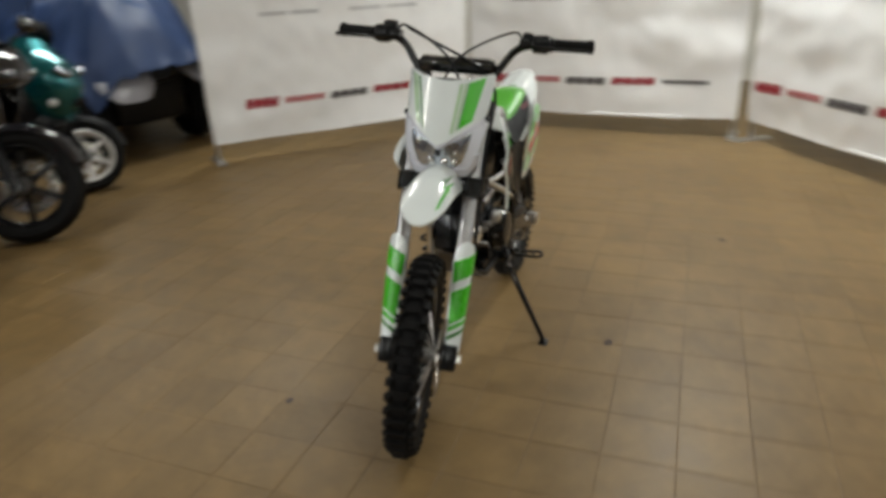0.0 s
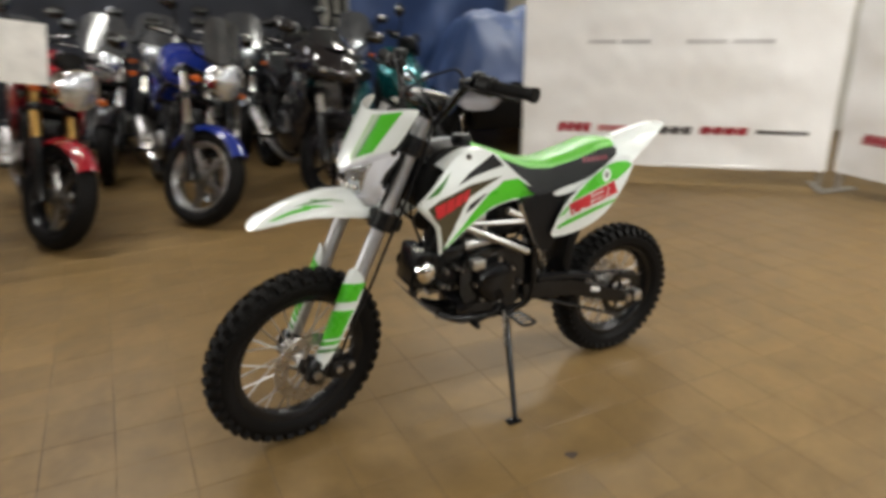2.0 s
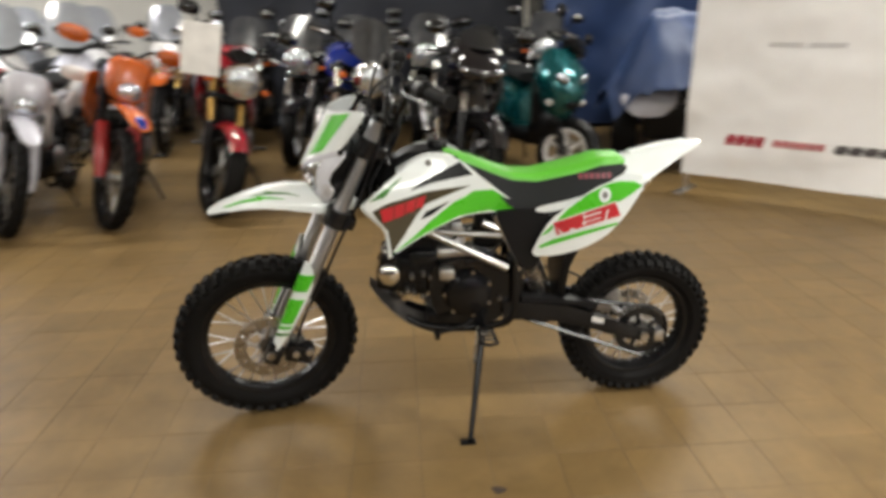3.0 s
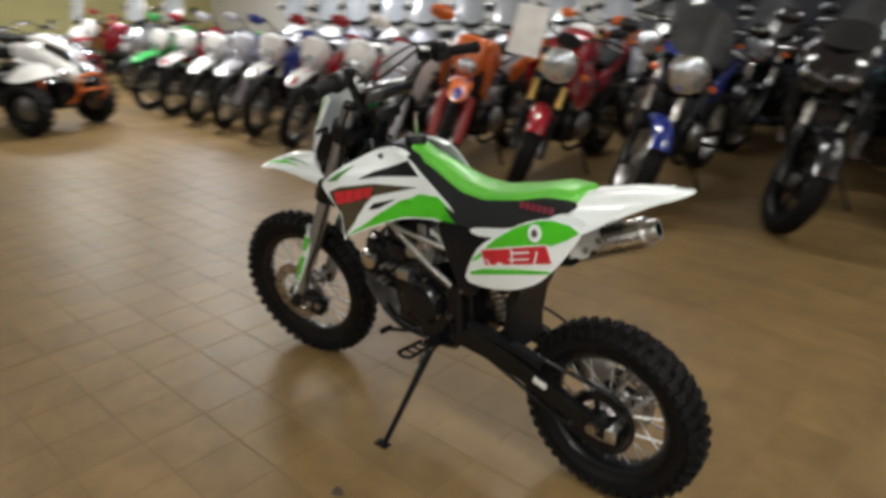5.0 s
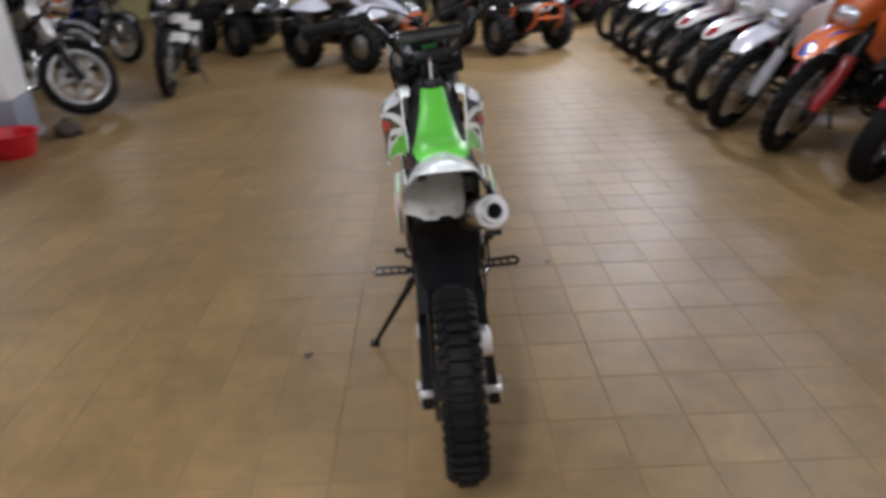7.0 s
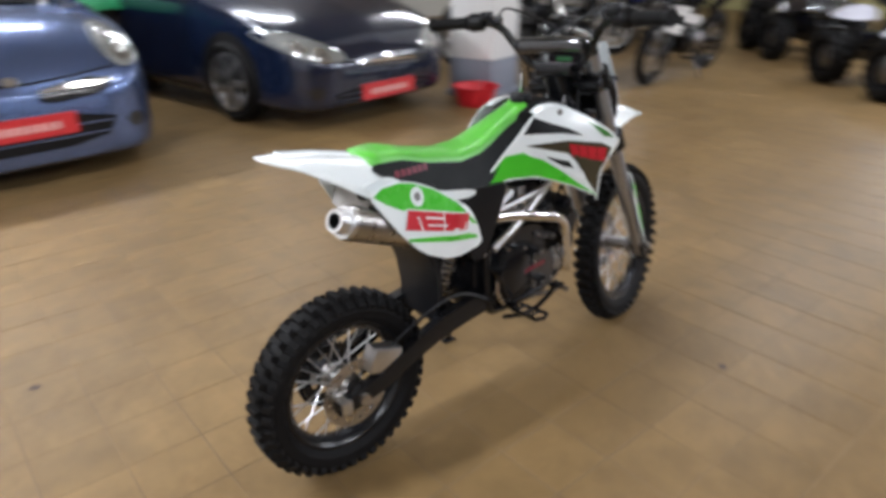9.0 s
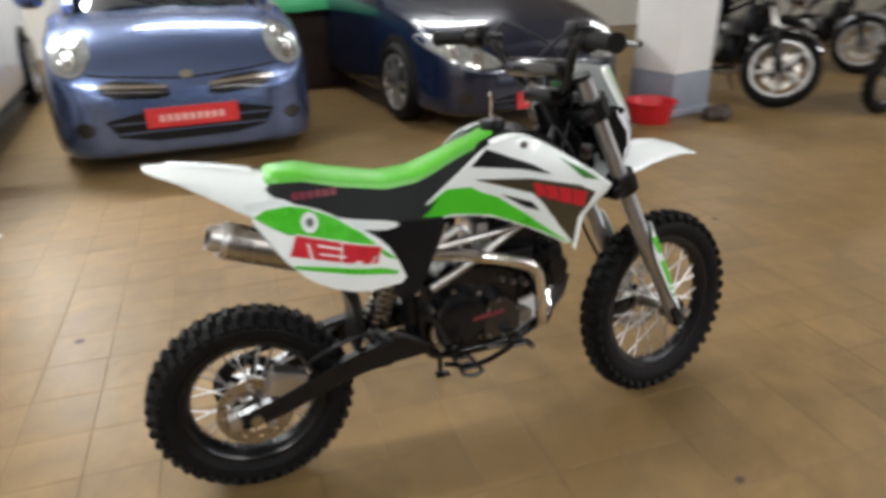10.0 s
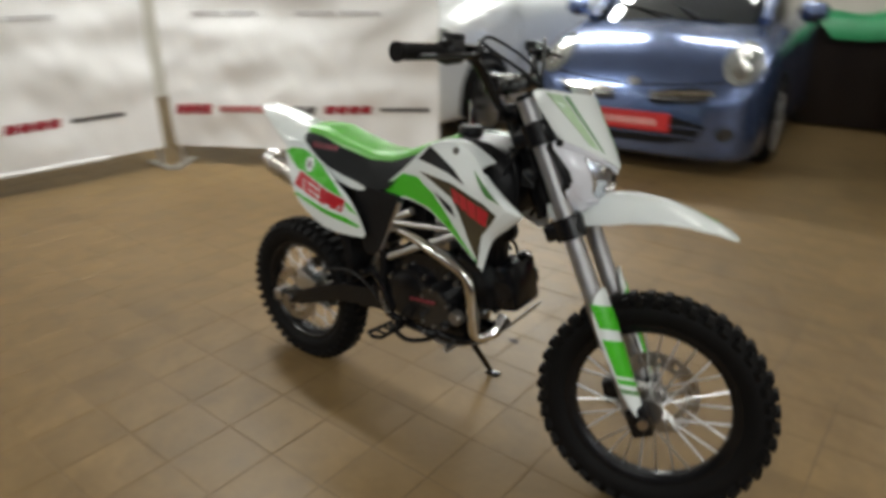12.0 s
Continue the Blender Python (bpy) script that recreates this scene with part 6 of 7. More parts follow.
    part("silencer", tube([(-0.95, -0.17, 0.22), (-1.0, -0.17, 0.23), (-1.4, -0.18, 0.34), (-1.42, -0.18, 0.345)], [0.03, 0.05, 0.05, 0.03], 14), "steel", root)
    part("centre_stand", join(tube([(-0.88, 0.10, 0.25), (-0.92, 0.16, 0.01)], 0.012, 8), tube([(-0.88, -0.10, 0.25), (-0.92, -0.16, 0.01)], 0.012, 8)), "black_metal", root)
    if screen:
        part("windscreen", sheet(rounded([(-0.20, 1.02), (0.20, 1.02), (0.22, 1.25), (0.14, 1.42), (-0.14, 1.42), (-0.22, 1.25)], 1), lambda u, v, l: Vector((-0.06 - 0.25 * (v - 1.02) - 1.0 * u * u + l, u, v)), 0.003, 0.06), "screen_pale", root, "milky scratched windscreen")
    return root


def quad(m, paint, accent, label, group="parked quads", base=0.9):
    d = 1.2 - base      # short wheelbase
    root = empty("quad_bike", m, label, "quad bike", group)
    for x, rr, w in ((0.0, 0.27, 0.20), (-base, 0.26, 0.24)):
        for s in (1, -1):
            mm = Matrix.Translation((x, s * 0.43, rr))
            hub = part("wheel", lathe([(0, -0.06), (0.06, -0.06), (0.13, -0.03), (0.13, 0.03), (0.06, 0.06), (0, 0.06)], 16), "gunmetal", root, "", mm)
            part("tyre", tyre(rr, 0.14, w, 18, 0.018), "rubber", hub, "", mm, 30)
            part("suspension_arm", tube([(x, s * 0.36, rr), (x - 0.06, s * 0.12, 0.34)], 0.018, 8), "black_metal", root)
    part("chassis", bx(-base - 0.05, 0.1, -0.13, 0.13, 0.22, 0.50, 0.03), "engine_black", root)
    for s in (1, -1):
        part("front_guard", sheet(rounded([(0.26, 0.19 * s), (0.20, 0.40 * s), (0.06, 0.50 * s), (-0.10, 0.50 * s), (-0.26, 0.40 * s), (-0.32, 0.19 * s)], 1), lambda u, v, l: Vector((u, v, 0.70 - 1.7 * (u + 0.02) ** 2 - 2.4 * max(0, abs(v) - 0.24) ** 2 + l)), 0.006, 0.08), paint, root)
        part("rear_guard", sheet(rounded([(-0.92, 0.18 * s), (-0.94, 0.40 * s), (-1.12, 0.50 * s), (-1.30, 0.48 * s), (-1.46, 0.34 * s), (-1.50, 0.18 * s)], 1), lambda u, v, l: Vector((u + d, v, 0.74 - 1.5 * (u + 1.2) ** 2 - 2.0 * max(0, abs(v) - 0.26) ** 2 + l)), 0.006, 0.08), paint, root)
        part("headlamp", blob([(-0.03, 0, 0.03, 0.02), (0, 0, 0.075, 0.04), (0.03, 0, 0.03, 0.015)], 12, 2.2, Matrix.Translation((0.28, 0.17 * s, 0.60))), "lens", root)
    part("nose", blob([(0.36, 0.54, 0.07, 0.04), (0.30, 0.57, 0.14, 0.09), (0.10, 0.66, 0.16, 0.12), (-0.15, 0.76, 0.14, 0.11), (-0.40, 0.80, 0.11, 0.08)], 16, 2.8), paint, root)
    part("nose_insert", blob([(0.375, 0.545, 0.04, 0.03), (0.33, 0.60, 0.075, 0.06), (0.14, 0.73, 0.09, 0.075), (-0.06, 0.83, 0.07, 0.05)], 14, 2.6), "black_gloss", root, "dark inset between the body panels")
    part("engine", blob([(-0.18, 0.42, 0.12, 0.10), (-0.30, 0.46, 0.20, 0.16), (-0.60, 0.48, 0.22, 0.17), (-0.75, 0.44, 0.16, 0.10)], 14, 2.8), "engine_black", root)
    part("bumper", join(tube([(0.30, -0.20, 0.30), (0.42, -0.18, 0.40), (0.42, -0.14, 0.56), (0.42, 0.14, 0.56), (0.42, 0.18, 0.40), (0.30, 0.20, 0.30)], 0.016, 8, 3), tube([(0.42, -0.17, 0.43), (0.42, 0.17, 0.43)], 0.014, 8)), accent, root)
    for s in (1, -1):
        part("spring", tube([(0.02, 0.30 * s, 0.34), (-0.02, 0.16 * s, 0.60)], 0.03, 10), accent, root)
    part("seat", blob([(-0.42, 0.80, 0.09, 0.05), (-0.55, 0.78, 0.14, 0.07), (-0.8, 0.80, 0.16, 0.08), (-1.3 + d, 0.86, 0.14, 0.06)], 14), "black_seat", root)
    bars(root, -0.22, 0.96, 0.38, 0.06, 0.10, False)
    return root


brng = random.Random(11)
# the row beside the floor, their front wheels towards the free space and most locked to the left
steered(scooter(placed(-1.18, -2.95, 104, 4), "paint_teal", "teal and black scooter with white six-spoke wheels, beside a tarpaulin"), 42, ("headlight", "turn_signal"), 25, 0.235)
steered(sport_bike(placed(-0.37, -2.57, 92, 8), "paint_black", "glossy black sport motorcycle in a row of parked machines"), 30, ("handlebar", "windscreen"))
steered(naked_bike(placed(0.53, -2.46, 92, 9), "paint_blue", "blue motorcycle with chrome fork, round headlight and a windscreen", screen=True), 36)
red_bike = naked_bike(placed(1.31, -2.40, 96, 9), "paint_red", "red street motorcycle with a short fender and a paper sheet", chrome_fork=False, rim="black_metal")
steered(red_bike, 26)
part("price_sheet", bx(-0.004, 0.004, -0.115, 0.115, -0.16, 0.16), "paper", red_bike, "white paper sheet taped to the front", Matrix.Translation((-0.02, -0.13, 1.06)) @ Matrix.Rotation(radians(-14), 4, "Y"))
for s_ in (1, -1):
    part("fairing", blob([(-0.18, 0.80, 0.010, 0.08), (-0.30, 0.76, 0.022, 0.15), (-0.46, 0.70, 0.022, 0.17), (-0.60, 0.70, 0.012, 0.10)], 12, 2.4, Matrix.Translation((0, 0.165 * s_, 0))), "paint_red", red_bike)
steered(trail_bike(placed(1.92, -2.22, 102, 9), "paint_orange", "paint_orange", "orange trail motorcycle with dark red fork guards", fork_mat="black_metal", guard="paint_maroon", plate="paint_orange", nose="paint_blue"), 24)
ROW = [(2.50, -2.15, "paint_white", "paint_white", "paint_pale"), (3.02, -2.22, "paint_white", "paint_red", "paint_white"), (3.68, -2.31, "paint_pale", "paint_red", "paint_white"), (4.40, -2.42, "paint_pale", "paint_blue", "paint_white"),
       (5.04, -2.50, "paint_blue", "paint_pale", "paint_pale"), (5.66, -2.55, "paint_pale", "paint_pale", "paint_white"), (6.28, -2.60, "paint_red", "paint_red", "paint_white"), (6.92, -2.65, "paint_green", "paint_green", "paint_white")]
ROW_WORD = {"paint_white": "white", "paint_pale": "pale grey", "paint_red": "red", "paint_blue": "blue", "paint_green": "green"}
for px, py, c1, c2, c3 in ROW:
    steered(trail_bike(placed(px, py, 98 + brng.uniform(-4, 6), brng.uniform(7, 11)), c1, c2, "small %s trail motorcycle with a %s front plate" % (ROW_WORD[c1], ROW_WORD[c3]), plate=c3, fork_mat="gunmetal", guard="paint_pale" if c3 == "paint_pale" else "black_plastic", scale=0.94, fender=c3 if c2 != "paint_green" else c2, nose="paint_red" if c2 == "paint_red" else "paint_blue" if c2 == "paint_blue" else None), brng.uniform(16, 28))
# the second row behind them
BACK = [(0.98, -3.95, "naked", "paint_black"), (-0.15, -4.4, "naked", "paint_black"), (0.55, -4.6, "naked", "paint_black"), (-0.75, -4.6, "sport", "paint_black"), (1.55, -4.7, "naked", "paint_black"), (2.3, -4.7, "trail", "paint_orange"), (3.05, -4.6, "scoot", "paint_pale"), (3.75, -4.8, "scoot", "paint_white"),
        (4.45, -4.8, "scoot", "paint_pale"), (5.15, -5.0, "scoot", "paint_white"), (5.85, -5.0, "scoot", "paint_pale"), (6.55, -5.1, "scoot", "paint_white"), (7.3, -5.1, "scoot", "paint_white"), (8.1, -3.6, "scoot", "paint_white"), (8.8, -3.4, "scoot", "paint_grey"), (9.5, -3.0, "trail", "paint_red"), (10.3, -3.2, "scoot", "paint_white"), (-1.4, -4.9, "naked", "paint_black")]
BACK += [(1.9 + 0.78 * k, -6.35, "scoot", ("paint_grey", "paint_pale", "paint_white", "paint_grey")[k % 4]) for k in range(10)]
for px, py, kind, c in BACK:
    h = 90 + brng.uniform(-8, 8)
    word = {"paint_black": "black", "paint_grey": "grey", "paint_white": "white", "paint_orange": "orange", "paint_pale": "pale grey", "paint_red": "red"}[c]
    if kind == "naked":
        naked_bike(placed(px, py, h, 8), c, "%s street motorcycle with a windscreen in the rear row" % word, "motorcycles in the rear row", screen=True)
    elif kind == "sport":
        sport_bike(placed(px, py, h, 8), c, "%s sport motorcycle parked in the rear row" % word, "motorcycles in the rear row")
    elif kind == "trail":
        trail_bike(placed(px, py, h, 8), c, c, "%s trail motorcycle parked in the rear row" % word, "motorcycles in the rear row")
    else:
        scooter(placed(px, py, h, 3), c, "%s scooter parked in the rear row" % word, "motorcycles in the rear row", "alu", screen=True)

# quads at the far end
quad(placed(5.74, 0.28, -130, 0), "paint_pale", "paint_orange", "silver grey quad with an orange bumper on black tyres")
quad(placed(6.37, -1.42, -156, 0), "paint_white", "paint_orange", "white quad with orange springs on black tyres")
quad(placed(7.30, 1.90, -138, 0), "paint_black", "black_metal", "black quad at the end of the hall")
quad(placed(8.9, -2.5, -150, 0), "paint_white", "paint_red", "white and red quad at the end of the hall")
quad(placed(9.1, 0.6, -130, 0), "paint_black", "black_metal", "black quad in the rear line at the hall's end")
quad(placed(9.5, 2.9, -140, 0), "cloth_grey", "black_metal", "dark grey quad in the rear line at the hall's end")
quad(placed(10.2, -1.0, -150, 0), "paint_pale", "paint_red", "pale grey quad in the rear line at the hall's end")

# machines beyond the column
steered(naked_bike(placed(3.93, 2.90, -88, 7) @ Matrix.Scale(1.05, 4), "paint_black", "black motorcycle with chrome fork beside the column", "machines beyond the column"), 38)
TAGGED = placed(4.56, 2.38, -174, 8)
trail_bike(TAGGED, "paint_black", "paint_black", "dark trail motorcycle with small white labels", "machines beyond the column", plate="paint_black", fork_mat="black_metal")
steered(naked_bike(placed(5.95, 3.80, -88, 7), "paint_grey", "grey motorcycle with chrome parts in the row beyond", "machines beyond the column"), 36)
steered(naked_bike(placed(5.0, 4.0, -84, 7), "paint_black", "black motorcycle between two others in the row beyond", "machines beyond the column"), 30)
naked_bike(placed(6.9, 3.6, -120, 7), "paint_black", "black motorcycle standing near the quads", "machines beyond the column")
sport_bike(placed(7.6, 4.3, -130, 7), "paint_blue", "dark blue motorcycle at the end of the row", "machines beyond the column")
for lx, ly, lz in ((-0.155, 0.105, 0.72), (-0.075, 0.105, 0.56), (-0.22, 0.195, 0.66)):
    tagged(part("price_tag", bx(-0.002, 0.002, -0.085, 0.085, -0.045, 0.045), "paper", None, "", TAGGED @ Matrix.Translation((lx + 0.03, ly, lz)) @ Matrix.Rotation(radians(-26), 4, "Y")), "small white paper tag on a dark motorcycle", "paper tag", "paper tags")


# tarpaulin over a parked machine
tarp_root = empty("covered_quad", pose(-2.45, -3.75, 0, 0, 0, 70), "quad bike under a crumpled dark blue tarpaulin", "quad bike")


def tarp_surface(u, v, l):
    h = 1.12 + 0.16 * ease((u + 0.5) / 1.0) * ease((0.9 - u) / 0.5) - 0.95 * max(0, abs(v) - 0.26) ** 1.2 * 2.0 - 1.0 * max(0, u - 0.30) ** 1.25 - 0.4 * max(0, -0.7 - u)
    f = 0.09 * noise.noise(Vector((u * 2.2, v * 2.2, 4.0))) + 0.075 * noise.noise(Vector((u * 5.1 + v * 2, v * 4.3, 8.0))) + 0.04 * (0.5 - abs(noise.noise(Vector((u * 7 - v * 3, v * 9, 6.0))))) + 0.014 * noise.noise(Vector((u * 13, v * 11, 1.0)))
    return Vector((u, v, h + f + l))


part("tarpaulin", sheet(rounded([(0.85, -0.5), (0.85, 0.5), (0.2, 0.72), (-0.9, 0.72), (-1.4, 0.5), (-1.4, -0.5), (-0.9, -0.72), (0.2, -0.72)], 1), tarp_surface, 0.006, 0.035), "tarp", tarp_root, "crumpled dark blue tarpaulin", None, 60)
for x in (0.3, -1.0):
    for s in (1, -1):
        mm = Matrix.Translation((x, s * 0.45, 0.27))
        hub = part("wheel", lathe([(0, -0.06), (0.06, -0.06), (0.13, -0.03), (0.13, 0.03), (0.06, 0.06), (0, 0.06)], 16), "gunmetal", tarp_root, "", mm)
        part("tyre", tyre(0.27, 0.14, 0.22), "rubber", hub, "", mm, 30)
part("chassis", bx(-1.1, 0.5, -0.30, 0.30, 0.22, 0.70, 0.05), "black_plastic", tarp_root)
part("body", blob([(0.62, 0.62, 0.14, 0.06), (0.5, 0.64, 0.28, 0.12), (0.1, 0.72, 0.34, 0.13), (-0.6, 0.78, 0.34, 0.13), (-1.2, 0.76, 0.30, 0.11)], 18, 3), "black_plastic", tarp_root, "black bodywork below the tarpaulin")
for s in (1, -1):
    part("mudguard", blob([(0.78, 0.50, 0.10, 0.03), (0.72, 0.56, 0.16, 0.07), (0.52, 0.64, 0.20, 0.08), (0.25, 0.63, 0.18, 0.07), (0.05, 0.56, 0.12, 0.04)], 16, 2.6, Matrix.Translation((0, 0.44 if s > 0 else -0.28, -0.10 if s < 0 else 0.0)) @ Matrix.Diagonal((1, 1, 1, 1) if s > 0 else (1, 1.3, 1.16, 1))), "paint_pale", tarp_root, "silver plastic mudguard")
# a blue cover hanging behind, and bags on the rear row
back_cloth = part("hanging_cover", sheet([(-3.6, 0.05), (-1.6, 0.05), (-1.6, 2.0), (-3.6, 2.0)], lambda u, v, l: Vector((u, -5.4 + 0.08 * noise.noise(Vector((u * 2.5, v * 1.5, 2))) + 0.03 * noise.noise(Vector((u * 7, v * 4, 5))) + 0.1 * v - l, v)), 0.006, 0.08), "tarp", None, "", None, 60)
tagged(back_cloth, "dark blue cover sheet draped over stored goods", "cover sheet")
def rack(x0, x1, y0, y1, levels, posts, top, label):
    """A steel shelf rack: boards on upright posts."""
    root = empty("storage_rack", pose(0, 0, 0), label, "rack")
    for z in levels:
        part("shelf", bx(x0, x1, y0, y1, z, z + 0.04, 0.005), "black_metal", root)
    for x in posts:
        for y in (y0, y1 - 0.05):
            part("post", bx(x, x + 0.05, y - 0.003, y + 0.053, 0, top, 0.004), "black_metal", root)


rack(-3.6, -1.6, -5.9, -5.5, (0.0, 0.6, 1.2, 1.96), (-3.6, -1.65), 2.0, "black steel storage rack behind a blue cover")


# added dark sheet and rack that keep the wall behind the rows dark
dark_backdrop = part("hanging_cover", sheet([(-1.55, 0.04), (1.9, 0.04), (1.9, 2.1), (-1.55, 2.1)], lambda u, v, l: Vector((u, -6.1 + 0.09 * noise.noise(Vector((u * 2.1, v * 1.3, 12))) + 0.03 * noise.noise(Vector((u * 6, v * 3, 15))) + 0.06 * v - l, v)), 0.006, 0.09), "cloth_dark", None, "", None, 60)
tagged(dark_backdrop, "nearly black sheet added to darken the wall behind the motorcycles", "cover sheet")
rack(-1.55, 1.9, -6.75, -6.25, (0.0, 0.7, 1.4, 2.06), (-1.55, 0.15, 1.85), 2.1, "unseen black steel rack added behind the dark sheet")


# ---- cars ----
from mathutils.bvhtree import BVHTree


def car(m, paint, label, width, length, st, cabin, head, plate_row, grille, lower, fogs, wheel_r, wheels):
    """A parked car, nose at x = 0. st: stations (x, half width, z bottom, z widest, z shoulder, z top)."""
    root = empty("car", m, label, "car", "parked cars")

    def ring(row):
        x, w, zb, zm, zs, zt = row
        pts = [(0.0, zb), (w * 0.6, zb), (w * 0.93, zb + 0.015), (w, zb + 0.10), (w * 1.0, zm), (w * 0.975, zs), (w * 0.86, zs + (zt - zs) * 0.62), (w * 0.62, zt - (zt - zs) * 0.12), (w * 0.3, zt), (0.0, zt + 0.012)]
        cur = smooth_line([(0, y, z) for y, z in pts], 4)
        right = [(x, p.y, p.z) for p in cur]
        return right + [(x, -p.y, p.z) for p in cur[-2:0:-1]]
    xs_ = [r_[0] for r_ in st]
    fine = []
    for i in range(len(st) - 1):
        n = 6 if abs(st[i][0] - st[i + 1][0]) > 0.3 else 3
        for k in range(n):
            fine.append((i + k / n))
    fine.append(len(st) - 1)
    cols = [smooth_line([(r_[0], r_[c], 0) for r_ in st], 12) for c in range(1, 6)]

    def sample(f):
        i = min(int(round(f * 12)), len(cols[0]) - 1)
        return (cols[0][i].x, *[c[i].y for c in cols])
    rings = [ring(sample(f)) for f in fine]
    bm = loft(rings)
    bmesh.ops.recalc_face_normals(bm, faces=bm.faces)
    tree = BVHTree.FromBMesh(bm)
    part("body", bm, paint, root, "", None, 32)

    def front(y, z, l):
        hit = tree.ray_cast(Vector((2, y, z)), Vector((-1, 0, 0)))
        if hit[0] is None:
            hit = tree.find_nearest(Vector((0.0, y, z)))
        return hit[0] + Vector((l, 0, 0))

    def from_above(x, y, l):
        hit = tree.ray_cast(Vector((x, y, 3)), Vector((0, 0, -1)))
        return hit[0] + Vector((0, 0, l)) if hit[0] is not None else Vector((x, y, 0.9))

    def flank(s):
        def fn(x, z, l):
            hit = tree.ray_cast(Vector((x, 3 * s, z)), Vector((0, -s, 0)))
            return (hit[0] if hit[0] is not None else Vector((x, s * width / 2, z))) + Vector((0, s * l, 0))
        return fn
    # openings of the front
    for out in grille:
        gr = part("grille", sheet(rounded(out, 1), lambda y, z, l: front(y, z, l + 0.004), 0.01, 0.05), "black_gloss", root, "dark grille slot")
        ys, zs = [p[0] for p in out], [p[1] for p in out]
        far, near = max(out, key=lambda p: abs(p[0])), min(out, key=lambda p: abs(p[0]))
        zf, zn, hb = (min(zs) + 2 * max(zs)) / 3 + 0.012, (min(zs) + 2 * max(zs)) / 3 - 0.012, 0.012
        part("grille_bar", sheet([(far[0] * 1.03, zf - hb), (far[0] * 1.03, zf + hb), (near[0] * 1.15, zn + hb * 0.7), (near[0] * 1.15, zn - hb * 0.7)], lambda y, z, l: front(y, z, l + 0.014), 0.012, 0.05), "chrome", gr, "bright bar across the slot")
        part("grille_rib", sheet([(far[0] * 0.96, zf - 0.035), (far[0] * 0.96, zf - 0.030), (near[0] * 1.2, zn - 0.030), (near[0] * 1.2, zn - 0.035)], lambda y, z, l: front(y, z, l + 0.012), 0.008, 0.05), "gunmetal", gr)
    lo = part("lower_intake", sheet(rounded(lower, 1), lambda y, z, l: front(y, z, l + 0.004), 0.01, 0.06), "black_plastic", root, "dark lower air intake")
    ys, zs = [abs(p[0]) for p in lower], [p[1] for p in lower]
    for k in (1, 2):
        z = min(zs) + (max(zs) - min(zs)) * k / 3
        part("slat", sheet([(-max(ys) * 0.9, z - 0.006), (max(ys) * 0.9, z - 0.006), (max(ys) * 0.9, z + 0.006), (-max(ys) * 0.9, z + 0.006)], lambda y, z, l: front(y, z, l + 0.012), 0.01, 0.06), paint, lo)
    for y, z in fogs:
        part("fog_lamp", sheet([(y + 0.055 * math.cos(a), z + 0.045 * math.sin(a)) for a in [2 * math.pi * k / 14 for k in range(14)]], lambda y, z, l: front(y, z, l + 0.004), 0.01, 0.05), "black_gloss", root, "round fog lamp")
    pz, pw, ph = plate_row
    pl = part("dealer_plate", sheet([(-pw, pz - ph), (pw, pz - ph), (pw, pz + ph), (-pw, pz + ph)], lambda y, z, l: front(y * 0.15, pz, l + 0.02 - 0.06 * y * y) + Vector((0, y * 0.85, z - pz)), 0.012, 0.1), "plate_red", root, "red dealer plate with faint white bars")
    for k in range(9):
        y = -pw * 0.72 + k * pw * 0.16
        part("printed_bar", sheet([(y, pz - ph * 0.42), (y + pw * 0.11, pz - ph * 0.42), (y + pw * 0.11, pz + ph * 0.30), (y, pz + ph * 0.30)], lambda y, z, l: front(y * 0.15, pz, l + 0.0225 - 0.06 * y * y) + Vector((0, y * 0.85, z - pz)), 0.002, 0.1), "plate_white", pl)
    part("badge", sheet(rounded([(-0.04, head[2] - 0.15), (0.04, head[2] - 0.15), (0.032, head[2] - 0.105), (-0.032, head[2] - 0.105)], 2), lambda y, z, l: front(y, z, l + 0.01), 0.008, 0.05), "chrome", root, "plain chrome badge")
    hx, hy, hz, lamp, bowls = head
    for s in (1, -1):
        def lamp_surface(y, z, l):
            return front(y, z, l + 0.012)
        hl = part("headlight", sheet(rounded([(y * s, z) for y, z in lamp], 2), lamp_surface, 0.025, 0.03), "car_lamp", root, "clear headlight with chrome reflectors", None, 60)
        for (y, z), rr in zip(bowls, (0.052, 0.040)):
            part("reflector", sheet([(s * (y + rr * 0.8 * math.cos(a)), z + rr * math.sin(a)) for a in [2 * math.pi * k / 16 for k in range(16)]], lambda y, z, l: front(y, z, l + 0.017), 0.004, 0.03), "chrome", hl, "", None, 60)
            part("reflector", sheet([(s * (y + rr * 0.45 * math.cos(a)), z + rr * 0.55 * math.sin(a)) for a in [2 * math.pi * k / 12 for k in range(12)]], lambda y, z, l: front(y, z, l + 0.021), 0.004, 0.03), "gunmetal", hl, "", None, 60)
        # arches, wheels, door seams, mirrors
        for wx in wheels:
            wm = Matrix.Translation((wx, s * (width / 2 - 0.10), wheel_r))
            part("wheel_arch", sheet([(wx + (wheel_r + 0.055) * math.cos(a), max(0.16, wheel_r + (wheel_r + 0.055) * math.sin(a))) for a in [math.pi * k / 16 - 0.25 for k in range(17 + 2)]], lambda x, z, l, f=flank(s): f(x, z, l + 0.003), 0.02, 0.06), "rubber", root, "dark wheel arch")
            hub = part("wheel", lathe([(0, 0.06), (0.05, 0.06), (0.06, 0.04), (0.06, -0.06), (0, -0.06)], 18, wm), "alu", root, "alloy wheel with black tyre")
            out_m = Matrix.Translation((0, s * 0.035, 0)) @ wm
